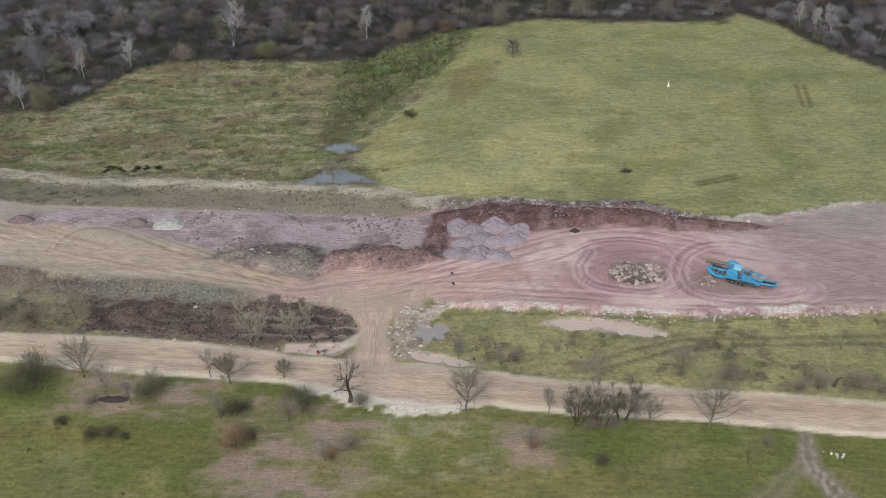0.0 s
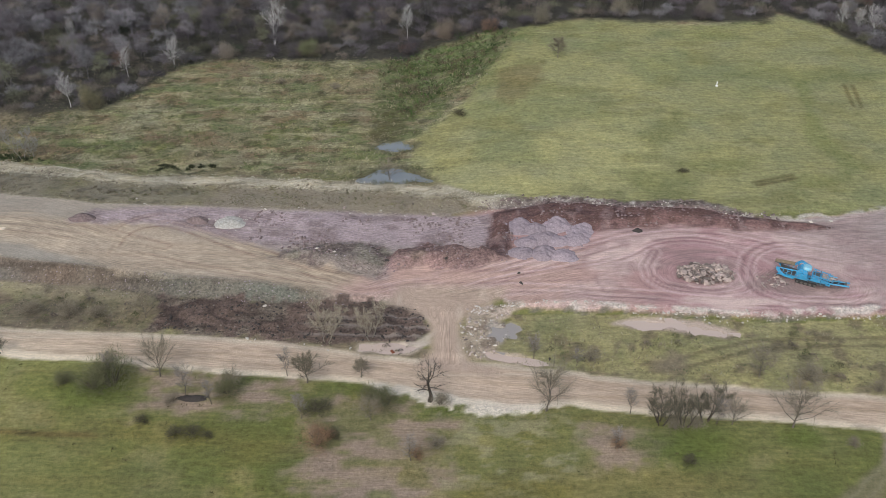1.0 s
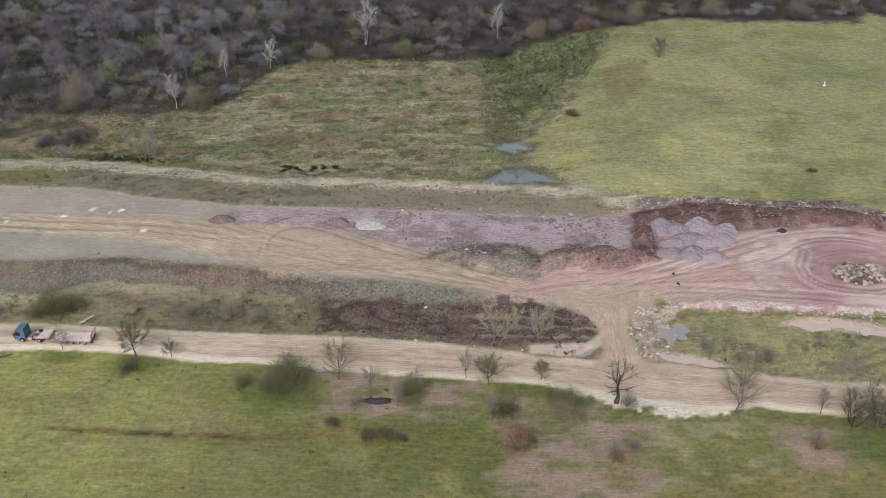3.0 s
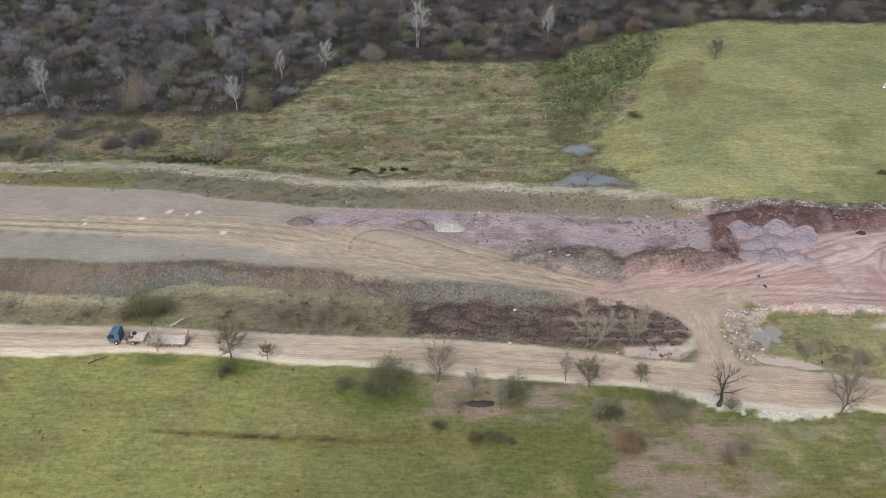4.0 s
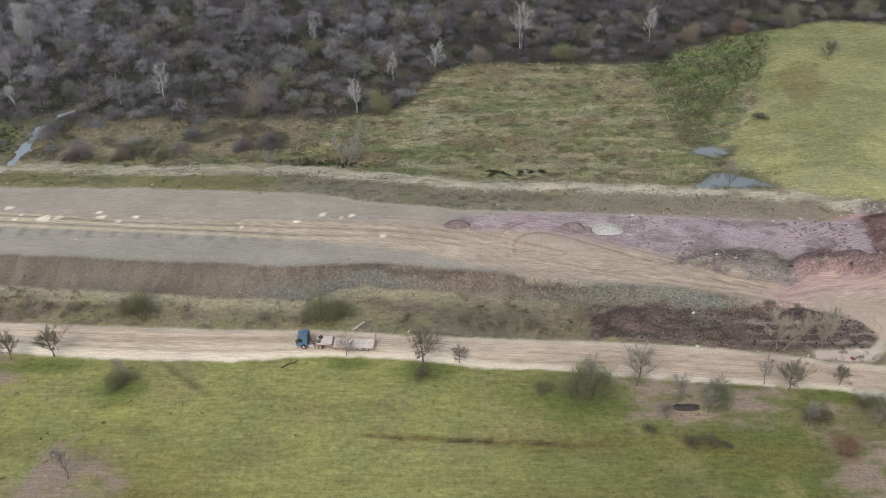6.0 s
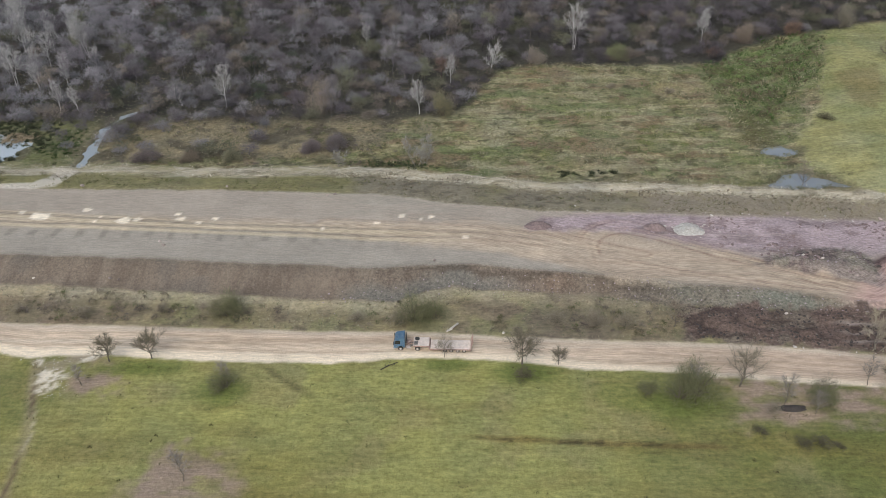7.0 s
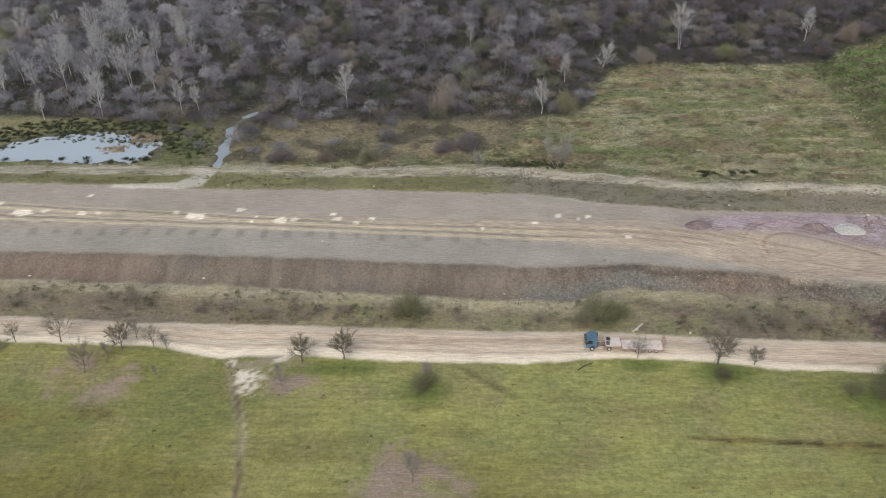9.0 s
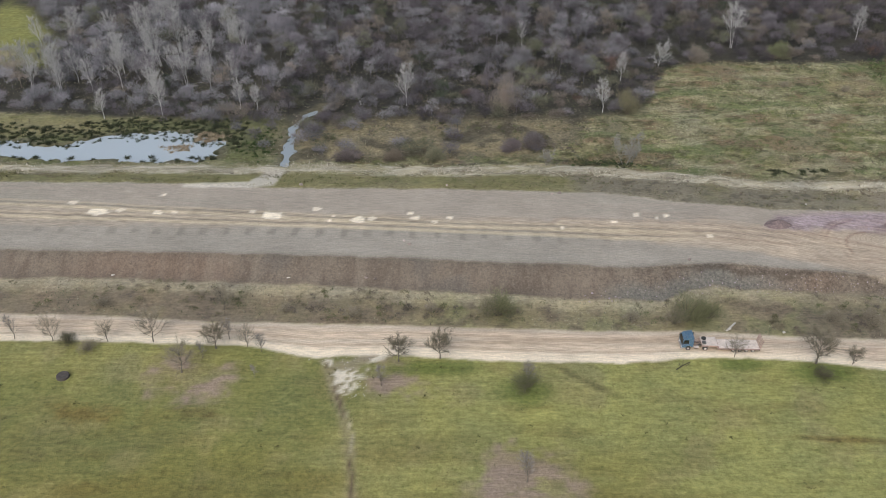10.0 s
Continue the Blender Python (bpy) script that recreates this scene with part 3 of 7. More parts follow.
    for cx, cy, rx, ry in ((27.5, 103.5, 9, 5), (-80, 116, 8, 4.5), (-164, 119.5, 5, 4), (-181, 126.3, 9, 2.2), (-108, 124.5, 6, 3), (-122, 127, 5, 2), (48, 105, 5, 2.5), (-15, 112, 4, 3)):
        near = np.flatnonzero((np.abs(x - cx) < 2.2 * rx) & (np.abs(y - cy) < 2.2 * ry))
        lush = np.zeros(n)
        lush[near] = smooth(1.5, 0.4, np.hypot((x[near] - cx) / rx, (y[near] - cy) / ry) + 0.12 * wob[near])
        lay((0.098, 0.128, 0.034), lush * 0.75, 1.0)
    lay((0.175, 0.150, 0.045), smooth(0.48, 0.66, speckle(x * 0.3, y, 11, 161)) * smooth(112, 96, y) * smooth(20, 0, x) * 0.55)
    # strip between road and works
    strip = (y > line(x, ROAD_FAR)) & (y < line(x, SLOPE_TOE) + 1)
    lay((0.235, 0.195, 0.132), strip * (0.6 + 0.5 * p2) * smooth(12, -25, x), 0.85)
    lay((0.300, 0.270, 0.148), strip * (0.7 + 0.3 * p2) * smooth(-25, 12, x), 0.95)
    lay((0.195, 0.160, 0.115), strip * smooth(0.44, 0.6, p1) * 0.8 * (x < -20))
    lay((0.205, 0.205, 0.098), strip * smooth(0.50, 0.62, p2) * 0.6)
    lay((0.145, 0.115, 0.085), strip * smooth(0.56, 0.68, speckle(x, y, 3.0, 38)) * 0.7)
    lay((0.20, 0.158, 0.122), strip * smooth(-175, -200, x) * (0.25 + 0.6 * p2))
    lay((0.36, 0.32, 0.23), strip * smooth(5, 1, np.abs(y - line(x, SLOPE_TOE) + wob)) * (x < -80) * 0.65)
    lay((0.175, 0.145, 0.110), strip * smooth(-112, -98, x) * smooth(-70, -76, x) * (0.2 + 0.5 * p2))
    # left field and marsh
    behind = smooth(-1, 2, y - line(x, RIDGE) + wob)
    lay((0.152, 0.145, 0.072), behind, 1.0)
    lay((0.115, 0.120, 0.040), behind * smooth(0.5, 0.68, p2) * 0.8)
    lay((0.190, 0.155, 0.098), behind * smooth(0.50, 0.68, p1) * 0.75)
    lay((0.26, 0.22, 0.13), behind * smooth(0.62, 0.78, p3) * 0.35)
    lay((0.085, 0.082, 0.034), behind * smooth(0.56, 0.7, speckle(x, y, 2.6, 36)) * 0.7)
    lay((0.25, 0.225, 0.125), behind * smooth(0.55, 0.7, speckle(x, y, 2.2, 37)) * 0.6)
    rough = behind * smooth(-225, -210, x)
    lay((0.135, 0.150, 0.062), rough * smooth(0.54, 0.66, speckle(x * 0.4, y, 6, 141)) * 0.75)
    lay((0.165, 0.115, 0.070), rough * smooth(0.55, 0.66, speckle(x * 0.5, y, 4.2, 142)) * 0.75)
    lay((0.275, 0.245, 0.145), rough * smooth(0.55, 0.68, speckle(x * 0.35, y, 3.4, 143)) * 0.7)
    lay((0.062, 0.058, 0.03), rough * smooth(0.60, 0.70, speckle(x * 0.55, y, 1.9, 144)) * 0.7)
    # left field as a whole lifted and blued, its pale haze put into the colour
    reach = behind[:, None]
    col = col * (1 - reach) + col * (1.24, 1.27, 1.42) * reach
    # right field
    field = patch(FIELD, 2.5, 1.2)
    lay((0.242, 0.236, 0.118), field, 1.0)
    lay((0.290, 0.278, 0.140), field * smooth(75, 35, x) * smooth(285, 225, y))
    lay((0.315, 0.300, 0.150), field * smooth(62, 15, x) * smooth(235, 200, y) * 0.8)
    lay((0.195, 0.205, 0.100), field * smooth(0.50, 0.68, p1) * 0.7)
    lay((0.175, 0.165, 0.072), field * smooth(0.56, 0.72, speckle(x * 0.5, y, 7, 37)) * 0.5)
    lay((0.262, 0.252, 0.142), field * smooth(0.55, 0.75, p3) * 0.5)
    lay((0.17, 0.178, 0.078), field * smooth(0.6, 0.78, speckle(x, y * 2.5, 40, 35)) * 0.7)
    lay((0.120, 0.165, 0.06), patch(BRAMBLE, 8, 5.0) * (0.4 + 0.6 * p2), 1.0)
    lay((0.08, 0.095, 0.04), patch(BRAMBLE, 6, 4.0) * smooth(0.48, 0.62, speckle(x, y, 6, 52)) * 0.8)
    lay((0.13, 0.105, 0.07), patch(BRAMBLE, 6, 3.0) * smooth(0.52, 0.66, speckle(x, y, 4, 39)) * 0.7)
    for outline, colour, amount in FIELD_PATCHES:
        lay(colour, patch(outline, 2.0, 1.5) * amount)
    for ax, ay, bx, by in ((110, 248.4, 107, 233.4), (112.4, 248.4, 109.4, 233.4), (65, 191, 76, 194.6), (65.5, 189.6, 76.5, 193.2)):
        k = np.clip(((x - ax) * (bx - ax) + (y - ay) * (by - ay)) / ((bx - ax) ** 2 + (by - ay) ** 2), 0, 1)
        lay((0.125, 0.105, 0.05), smooth(1.0, 0.2, np.hypot(x - ax - k * (bx - ax), y - ay - k * (by - ay)) + 0.2 * wob) * 0.8)
    # tracks and bare spots on the strip beside the works
    for line_pts in ([(24, 124.3), (28, 124.3), (35, 126.8), (47, 130.3), (58, 131.1), (89, 132)], [(24, 122), (30, 122.4), (37, 124.6), (48, 128.2), (60, 129), (89, 129.8)]):
        lay((0.15, 0.125, 0.075), smooth(0.9, 0.2, np.abs(y - line(x, line_pts)) + 0.25 * wob) * smooth(23, 26, x) * 0.75)
    lay((0.21, 0.17, 0.12), patch([(22, 121), (27, 126), (33, 126), (32, 121.5)], 1.2, 1.4) * 0.7, 0.4)
    lay((0.13, 0.115, 0.055), smooth(1.2, 0.2, np.abs((y - 126.5) + 0.78 * (x + 158)) * 0.79 + 0.3 * wob) * smooth(-160, -157, x) * smooth(-145, -150, x) * 0.7)
    # woodland floor: leaf litter, darkened to hold the shade between the trees
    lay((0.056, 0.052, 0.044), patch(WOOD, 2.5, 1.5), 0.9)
    lay((0.225, 0.190, 0.125), patch(WOOD, 3, 1.5) * smooth(245, 232, y) * (x < -100) * (0.25 + 0.75 * smooth(0.38, 0.56, p2)), 1.0)
    marsh = behind * smooth(-222, -232, x) * smooth(244, 236, y)
    lay((0.095, 0.105, 0.05), marsh * smooth(208, 216, y) * 0.8)
    lay((0.24, 0.21, 0.12), marsh * smooth(-270, -290, x) * smooth(226, 231, y) * 0.7)
    lay((0.20, 0.20, 0.075), patch(CLEARING, 4, 1.0), 1.0)
    # embankment: brown slope, grey platform, sandy track
    toe, top, back, ridge = line(x, SLOPE_TOE), line(x, SLOPE_TOP), line(x, BACK), line(x, RIDGE)
    slope = smooth(-0.5, 0.8, y - toe + wob * 0.5) * (x < -20)
    lay((0.172, 0.136, 0.104), slope * smooth(1, -1, y - ridge), 0.0)
    rills = smooth(0.40, 0.68, speckle(x + 0.6 * wob, y * 0.2, 1.5, 43, 3))
    lay((0.120, 0.092, 0.070), slope * smooth(1, -1, y - top) * rills * 0.65)
    lay((0.145, 0.122, 0.100), slope * smooth(2, -1, y - top) * smooth(0.5, 0.7, p2) * 0.7)
    lay((0.190, 0.130, 0.094), slope * smooth(2, -1, y - top) * smooth(0.55, 0.7, p1) * 0.4)
    lay((0.22, 0.175, 0.135), slope * smooth(1, -1, y - top) * smooth(0.55, 0.75, speckle(x + 0.6 * wob, y * 0.3, 2.1, 103, 3)) * 0.4)
    lay((0.165, 0.152, 0.130), slope * smooth(2, -1, y - top) * smooth(-147, -139, x + wob) * smooth(-100, -116, x + wob) * smooth(2.5, -1.5, y - toe - 3.5 + wob) * 0.85)
    lay((0.085, 0.068, 0.052), slope * smooth(-130, -124, x) * smooth(1.3, 0.4, np.abs(y - top + 1.6 + wob)) * smooth(0.35, 0.55, p2) * 0.7)
    platform = smooth(-0.8, 0.8, y - top + wob * 0.3) * smooth(0.8, -0.8, y - back + wob * 0.3)
    lay((0.338, 0.287, 0.234), platform * smooth(-18, -30, x), 0.0)
    lay((0.30, 0.268, 0.218), platform * smooth(0.5, 0.7, speckle(x * 0.12, y, 4, 113)) * smooth(-18, -30, x) * 0.6)
    lay((0.315, 0.278, 0.232), platform * smooth(-18, -30, x) * smooth(6, -4, y - line(x, SAND_NEAR)) * 0.85)
    bands = smooth(0.62, 0.9, np.sin(x * 1.15 + 3 * speckle(x, y, 12, 41)) * 0.5 + 0.5)
    lay((0.205, 0.185, 0.155), platform * (x < -140) * smooth(-0.5, 0.8, 173 - 0.00 * x - y + 0.9 * wob) * smooth(167.5, 168.8, y + 0.04 * (x + 196) + 0.8 * wob) * bands * 0.65)
    sand = smooth(-1.5, 1.5, y - line(x, SAND_NEAR) + wob) * smooth(1.5, -1.5, y - line(x, SAND_FAR) + wob) * (x < -18)
    lay((0.415, 0.322, 0.236), sand * (0.55 + 0.4 * smooth(-190, -110, x)) * (0.55 + 0.45 * p3), 0.0)
    lay((0.54, 0.44, 0.33), sand * rand_lines(x, y, 51, 2.2) * 0.35)
    lay((0.29, 0.22, 0.165), sand * rand_lines(x, y, 57, 1.6) * 0.4)
    ruts(platform * smooth(-12, -24, x), SAND_TRAILS, (0.25, 0.165, 0.125), (0.52, 0.41, 0.29))
    for k, pts in enumerate(TRACK_LINES):
        off = y - line(x, pts) + 0.8 * (speckle(x, x * 0, 14, 120 + k) - 0.5)
        amount = platform * smooth(-105, -140, x)
        lay((0.52, 0.425, 0.29), smooth(1.0, 0.2, np.abs(off)) * amount * 0.75)
        lay((0.22, 0.18, 0.135), smooth(0.55, 0.15, np.abs(off - 1.3)) * amount * 0.6)
        lay((0.50, 0.41, 0.285), smooth(0.6, 0.2, np.abs(off - 2.2)) * amount * 0.5)
    # back slope with pale dry grass on its ridge
    backslope = smooth(-0.6, 0.6, y - back + wob * 0.4) * smooth(3.0, 0.5, y - ridge + wob) * smooth(6, -6, x)
    lay((0.205, 0.190, 0.095), backslope, 0.85)
    eroded = backslope * smooth(-150, -142, x + 2 * wob) * smooth(0.2, 0.5, speckle(x, y, 24, 61) - 0.18 + 0.45 * smooth(-108, -122, x))
    lay((0.225, 0.195, 0.150), eroded * 0.85, 0.25)
    lay((0.13, 0.11, 0.08), eroded * smooth(0.56, 0.66, speckle(x, y, 1.9, 104)) * 0.8)
    lay((0.27, 0.225, 0.175), backslope * smooth(-84, -66, x + 3 * wob) * 0.85, 0.3)
    lay((0.24, 0.215, 0.12), backslope * smooth(0.55, 0.7, p2) * smooth(-138, -150, x) * 0.6)
    lay((0.43, 0.385, 0.30), backslope * smooth(4.2, 1.4, np.abs(y - ridge + 1.2 + 1.2 * wob)) * (0.3 + 0.6 * smooth(0.35, 0.6, speckle(x * 0.3, y, 2.2, 63, 2))), 0.8)
    for seed, off in ((105, -0.6), (106, -2.0), (108, 0.6), (110, 1.8)):
        lay((0.55, 0.50, 0.415), backslope * smooth(0.8, 0.2, np.abs(y - ridge - off + 4.0 * (speckle(x, x * 0, 9, seed, 3) - 0.5))) * smooth(0.42, 0.6, speckle(x * 0.3, y, 3, seed + 7)) * 0.75, 0.6)
    lay((0.15, 0.128, 0.085), backslope * smooth(0.57, 0.66, speckle(x * 0.3, y, 1.7, 145)) * smooth(6.5, 3.0, np.abs(y - ridge + 1.0)) * 0.7, 0.5)
    # the works: pink floor, purple spoil, red earth
    works = smooth(-0.7, 0.7, y - line(x, SLOPE_TOP) + 2.2 + wob * 0.5) * smooth(0.8, -0.8, y - back + wob * 0.4) * smooth(-34, -20, x + 0.8 * (155 - y))
    lay((0.410, 0.254, 0.236), works, 0.0)
    lay((0.375, 0.224, 0.226), works * smooth(20, 45, x) * 0.8)
    lay((0.47, 0.325, 0.262), works * smooth(34, 4, x) * smooth(166, 158, y) * 0.8)
    lay((0.48, 0.35, 0.315), works * smooth(0.5, 0.7, p2) * 0.7)
    ring = np.hypot(x - 43, (y - 151) * 1.35)
    swirl = smooth(0.55, 0.75, speckle(ring * 1.0, np.arctan2(y - 151, x - 43) * 3, 2.4, 71, 2)) * smooth(27, 17, ring)
    lay((0.27, 0.185, 0.175), works * smooth(0.48, 0.66, speckle(x * 0.35, y, 5, 116)) * smooth(10, 30, x) * 0.7)
    lay((0.56, 0.425, 0.385), works * np.maximum(rand_lines(x, y, 53, 2.0, 16) * smooth(18, 30, ring), swirl) * 0.4)
    lay((0.56, 0.43, 0.385), works * smooth(26, 34, x) * smooth(66, 58, x) * smooth(1.6, 0.7, np.abs(y - 141.6 + 0.03 * (x - 40) + 0.5 * wob)) * smooth(0.36, 0.5, p2) * 0.85)
    lay((0.225, 0.135, 0.135), works * np.maximum(rand_lines(x, y, 59, 1.5, 14) * smooth(18, 30, ring), smooth(0.6, 0.78, speckle(ring, np.arctan2(y - 151, x - 43) * 3, 1.9, 73, 2)) * smooth(36, 24, ring)) * 0.4)
    for outline in ([(62, 166), (74, 168), (80, 158), (74, 151), (66, 156)], [(20, 160), (34, 166), (30, 156), (18, 153)], [(36, 142.5), (56, 141), (58, 139.2), (36, 140.4)]):
        lay((0.60, 0.45, 0.405), works * patch(outline, 2.5, 2.5) * 0.7)
    lay((0.335, 0.285, 0.268), works * smooth(78, 90, x - 0.4 * (y - 165)) * smooth(160, 168, y) * 0.85)
    lay((0.27, 0.165, 0.158), works * patch([(62, 137), (110, 138), (110, 154), (86, 151), (80, 141)], 2.5, 2.0) * 0.8)
    # brownish ground round the spilled stones, darkened for shade under the crusher
    lay((0.235, 0.165, 0.150), works * patch([(50.5, 146), (52, 150), (57, 152.5), (66, 150), (72, 146.5), (70, 143.5), (60, 143.5)], 1.5, 1.2) * 0.75)
    ruts(works * 0.75, TRAILS, (0.235, 0.138, 0.138), (0.58, 0.42, 0.395))
    lay((0.365, 0.285, 0.288), patch(PURPLE, 1.5, 0.9), 0.0)
    lay((0.265, 0.205, 0.20), patch(PURPLE, 2, 0.9) * smooth(0.5, 0.64, p2) * 0.7)
    lay((0.26, 0.232, 0.195), patch(PURPLE, 1.5, 1.5) * smooth(166, 160, y + wob) * 0.75)
    lay((0.17, 0.125, 0.12), patch(PURPLE, 1, 0.9) * smooth(0.58, 0.68, speckle(x, y, 4.5, 66)) * 0.5)
    lay((0.39, 0.31, 0.28), patch(PURPLE, 2, 0.5) * rand_lines(x, y, 65, 1.8, 12) * 0.7)
    lay((0.205, 0.168, 0.145), patch(BERM, 1.2, 1.2) * 0.85, 0.0)
    lay((0.235, 0.208, 0.160), patch(BERM, 1.2, 1.2) * smooth(0.5, 0.62, speckle(x, y, 4, 171)) * 0.7)
    lay((0.11, 0.08, 0.075), patch(BERM, 1.2, 1.0) * smooth(0.55, 0.65, speckle(x, y, 2.2, 172)) * 0.75)
    ruts(patch(PURPLE, 2, 0.5) * 0.8, SAND_TRAILS[:2], (0.185, 0.115, 0.11), (0.43, 0.33, 0.29))
    edge = y - line(x, SLOPE_TOP)
    lay((0.56, 0.50, 0.44), smooth(1.1, 0.3, np.abs(edge + 1.3 + 0.7 * wob)) * smooth(-6, 2, x) * smooth(0.40, 0.58, speckle(x, y, 3.5, 67)) * 0.8)
    lay((0.17, 0.15, 0.12), smooth(0.9, 0.3, np.abs(edge + 2.6 + wob)) * smooth(-4, 3, x) * smooth(0.45, 0.58, speckle(x, y, 2.4, 109)) * 0.8, 0.2)
    lay((0.50, 0.44, 0.39), smooth(1.5, 0.3, np.abs(y - back - 0.8 + wob * 0.8)) * smooth(-4, 6, x) * smooth(0.46, 0.6, speckle(x, y, 5, 68)) * 0.8, 0.0)
    lay((0.55, 0.50, 0.44), smooth(2.2, 0.6, np.abs(y - back + 1.0 + wob)) * smooth(56, 62, x) * smooth(86, 80, x) * smooth(0.4, 0.55, p3) * 0.8, 0.0)
    lay((0.31, 0.245, 0.225), works * smooth(66, 84, x + 0.5 * (y - 150)) * 0.6)
    # ground under the boulder pile darkened for the shade in its gaps
    lay((0.16, 0.115, 0.10), works * smooth(1.15, 0.8, np.hypot((x - 42.5) / 6.3, (y - 151) / 3.9)) * 0.85)
    lay((0.130, 0.075, 0.066), patch(DARK_RED, 1.0, 0.8), 0.0)
    lay((0.21, 0.125, 0.115), patch(DARK_RED, 1.0, 0.8) * smooth(0.5, 0.65, p2) * 0.7)
    rimmed = smooth(2.2, 0.7, np.abs(y - back - 1.2 + 0.8 * wob)) * smooth(-6, 2, x) * smooth(64, 56, x)
    lay((0.20, 0.165, 0.155), rimmed * 0.85, 0.0)
    lay((0.085, 0.06, 0.055), rimmed * smooth(0.52, 0.62, speckle(x, y, 2.2, 146)) * 0.8)
    lay((0.50, 0.45, 0.41), rimmed * smooth(0.56, 0.66, speckle(x * 0.6, y, 1.6, 147)) * 0.85)
    lay((0.075, 0.045, 0.045), patch(DARK_RED, 1.0, 0.8) * smooth(0.55, 0.65, speckle(x * 0.6, y, 2.4, 148)) * 0.7)
    lay((0.25, 0.17, 0.16), patch(DARK_RED, 1.0, 0.8) * smooth(0.6, 0.7, speckle(x, y * 0.5, 1.8, 149)) * 0.6)
    lay((0.155, 0.10, 0.095), patch(BANK, 1.0, 0.9) * 0.9, 0.0)
    lay((0.14, 0.115, 0.085), patch(BANK, 1.0, 0.9) * smooth(0.5, 0.62, p2) * 0.7)
    lay((0.33, 0.215, 0.20), patch(BANK, 1.0, 0.9) * smooth(156.8, 154.8, y + wob) * 0.75)
    lay((0.085, 0.06, 0.055), patch(BANK, 1.0, 0.9) * smooth(158.8, 160.5, y + wob) * smooth(0.4, 0.55, p2) * 0.8)
    lay((0.178, 0.176, 0.142), patch(GREEN_GRAVEL, 1.5, 1.2) * smooth(-84, -60, x + 2 * wob) * (0.55 + 0.35 * smooth(0.35, 0.6, p2)), 0.0)
    # strip beside the junction
    lay((0.135, 0.096, 0.078), patch(DARK_PATCH, 0.8, 1.6), 0.0)
    lay((0.165, 0.135, 0.105), patch(DARK_PATCH, 0.8, 1.6) * smooth(0.5, 0.66, speckle(x, y * 1.6, 5, 110)) * smooth(-36, -50, x) * 0.8, 0.2)
    lay((0.075, 0.054, 0.046), patch(DARK_PATCH, 0.8, 1.4) * smooth(0.54, 0.66, speckle(x * 0.5, y, 1.5, 111)) * 0.8)
    furrows = np.maximum.reduce([smooth(0.55, 0.12, np.abs(y - c - k * (x + 34) + 0.15 * wob)) for c, k in FURROWS])
    lay((0.30, 0.25, 0.22), patch(DARK_PATCH, 0.8, 0.6) * furrows * smooth(-45, -40, x) * 0.7)
    lay((0.37, 0.30, 0.225), patch(RUBBLE, 0.8, 0.9), 0.0)
    lay((0.50, 0.40, 0.33), patch([(-9, 138.5), (-8, 141), (2, 142), (1, 139.5), (-4, 137)], 0.8, 1.0) * smooth(0.42, 0.55, speckle(x, y, 1.8, 162)) * 0.8)
    lay((0.22, 0.17, 0.13), patch(RUBBLE, 0.8, 0.6) * smooth(0.5, 0.6, speckle(x, y, 2.0, 115)) * 0.8)
    rim = depth_in(x, y, DARK_PATCH) + 0.6 * wob
    lay((0.50, 0.42, 0.34), smooth(-2.8, -1.2, rim) * smooth(0.3, -0.6, rim) * smooth(-30, -22, x) * 0.85, 0.0)
    # haul road and junction
    road = np.minimum(line(x, ROAD_FAR) - y, y - line(x, ROAD_NEAR)) + 0.25 * wob
    lay((0.44, 0.36, 0.28), smooth(-0.6, 0.4, road), 0.0)
    near_side = smooth(1, -1, y - (line(x, ROAD_FAR) + line(x, ROAD_NEAR)) / 2)
    lay((0.68, 0.575, 0.44), smooth(-0.7, 0.0, road) * smooth(0.34, 0.58, speckle(x * 0.4, y, 3.0, 82) + 0.18 * near_side) * (0.35 + 0.55 * near_side), 0.0)
    lay((0.66, 0.58, 0.48), patch(WHITE_EDGE, 0.6, 2.0, 0.4) * smooth(0.26, 0.36, speckle(x, y, 4, 112)) * 0.95, 0.0)
    lay((0.30, 0.25, 0.18), 0.7 * patch(SALT, 1.5, 2.0), 0.2)
    lay((0.62, 0.55, 0.44), 0.95 * patch(SALT, 1.0, 1.8) * smooth(0.52, 0.60, speckle((x + y) * 0.2, (y - 1.4 * x) * 0.8 + 0.7 * wob, 1.15, 81, 2)), 0.0)
    lay((0.462, 0.348, 0.262), smooth(0.5, 1.8, road) * 0.92, 0.0)
    lay((0.60, 0.475, 0.350), smooth(0.8, 2, road) * smooth(-30, -150, x) * 0.85)
    lay((0.75, 0.635, 0.485), smooth(3.4, 1.2, y - line(x, ROAD_NEAR) + wob * 0.6) * smooth(-0.2, 0.5, road) * smooth(-60, -110, x) * (0.45 + 0.5 * smooth(0.35, 0.55, speckle(x * 0.15, y, 4, 117))))
    lay((0.36, 0.265, 0.185), smooth(0.8, 2, road) * rand_lines(x, y, 83, 1.5, 3, 90) * 0.7)
    mid = (line(x, ROAD_FAR) + line(x, ROAD_NEAR)) / 2
    for off in (-1.7, 0.5, 2.2):
        lay((0.37, 0.275, 0.195), smooth(0.6, 0.15, np.abs(y - mid - off + 0.8 * (speckle(x, x * 0, 30, 130 + int(off * 10)) - 0.5))) * smooth(0.3, 0.5, speckle(x * 0.1, y, 4, 131)) * smooth(0.8, 1.6, road) * 0.55)
    lay((0.54, 0.45, 0.35), smooth(0.8, 2, road) * rand_lines(x, y, 87, 1.9, 3, 90) * 0.6)
    lay((0.425, 0.318, 0.248), patch(JUNCTION, 1.4, 0.4) * smooth(152, 145, y), 0.0)
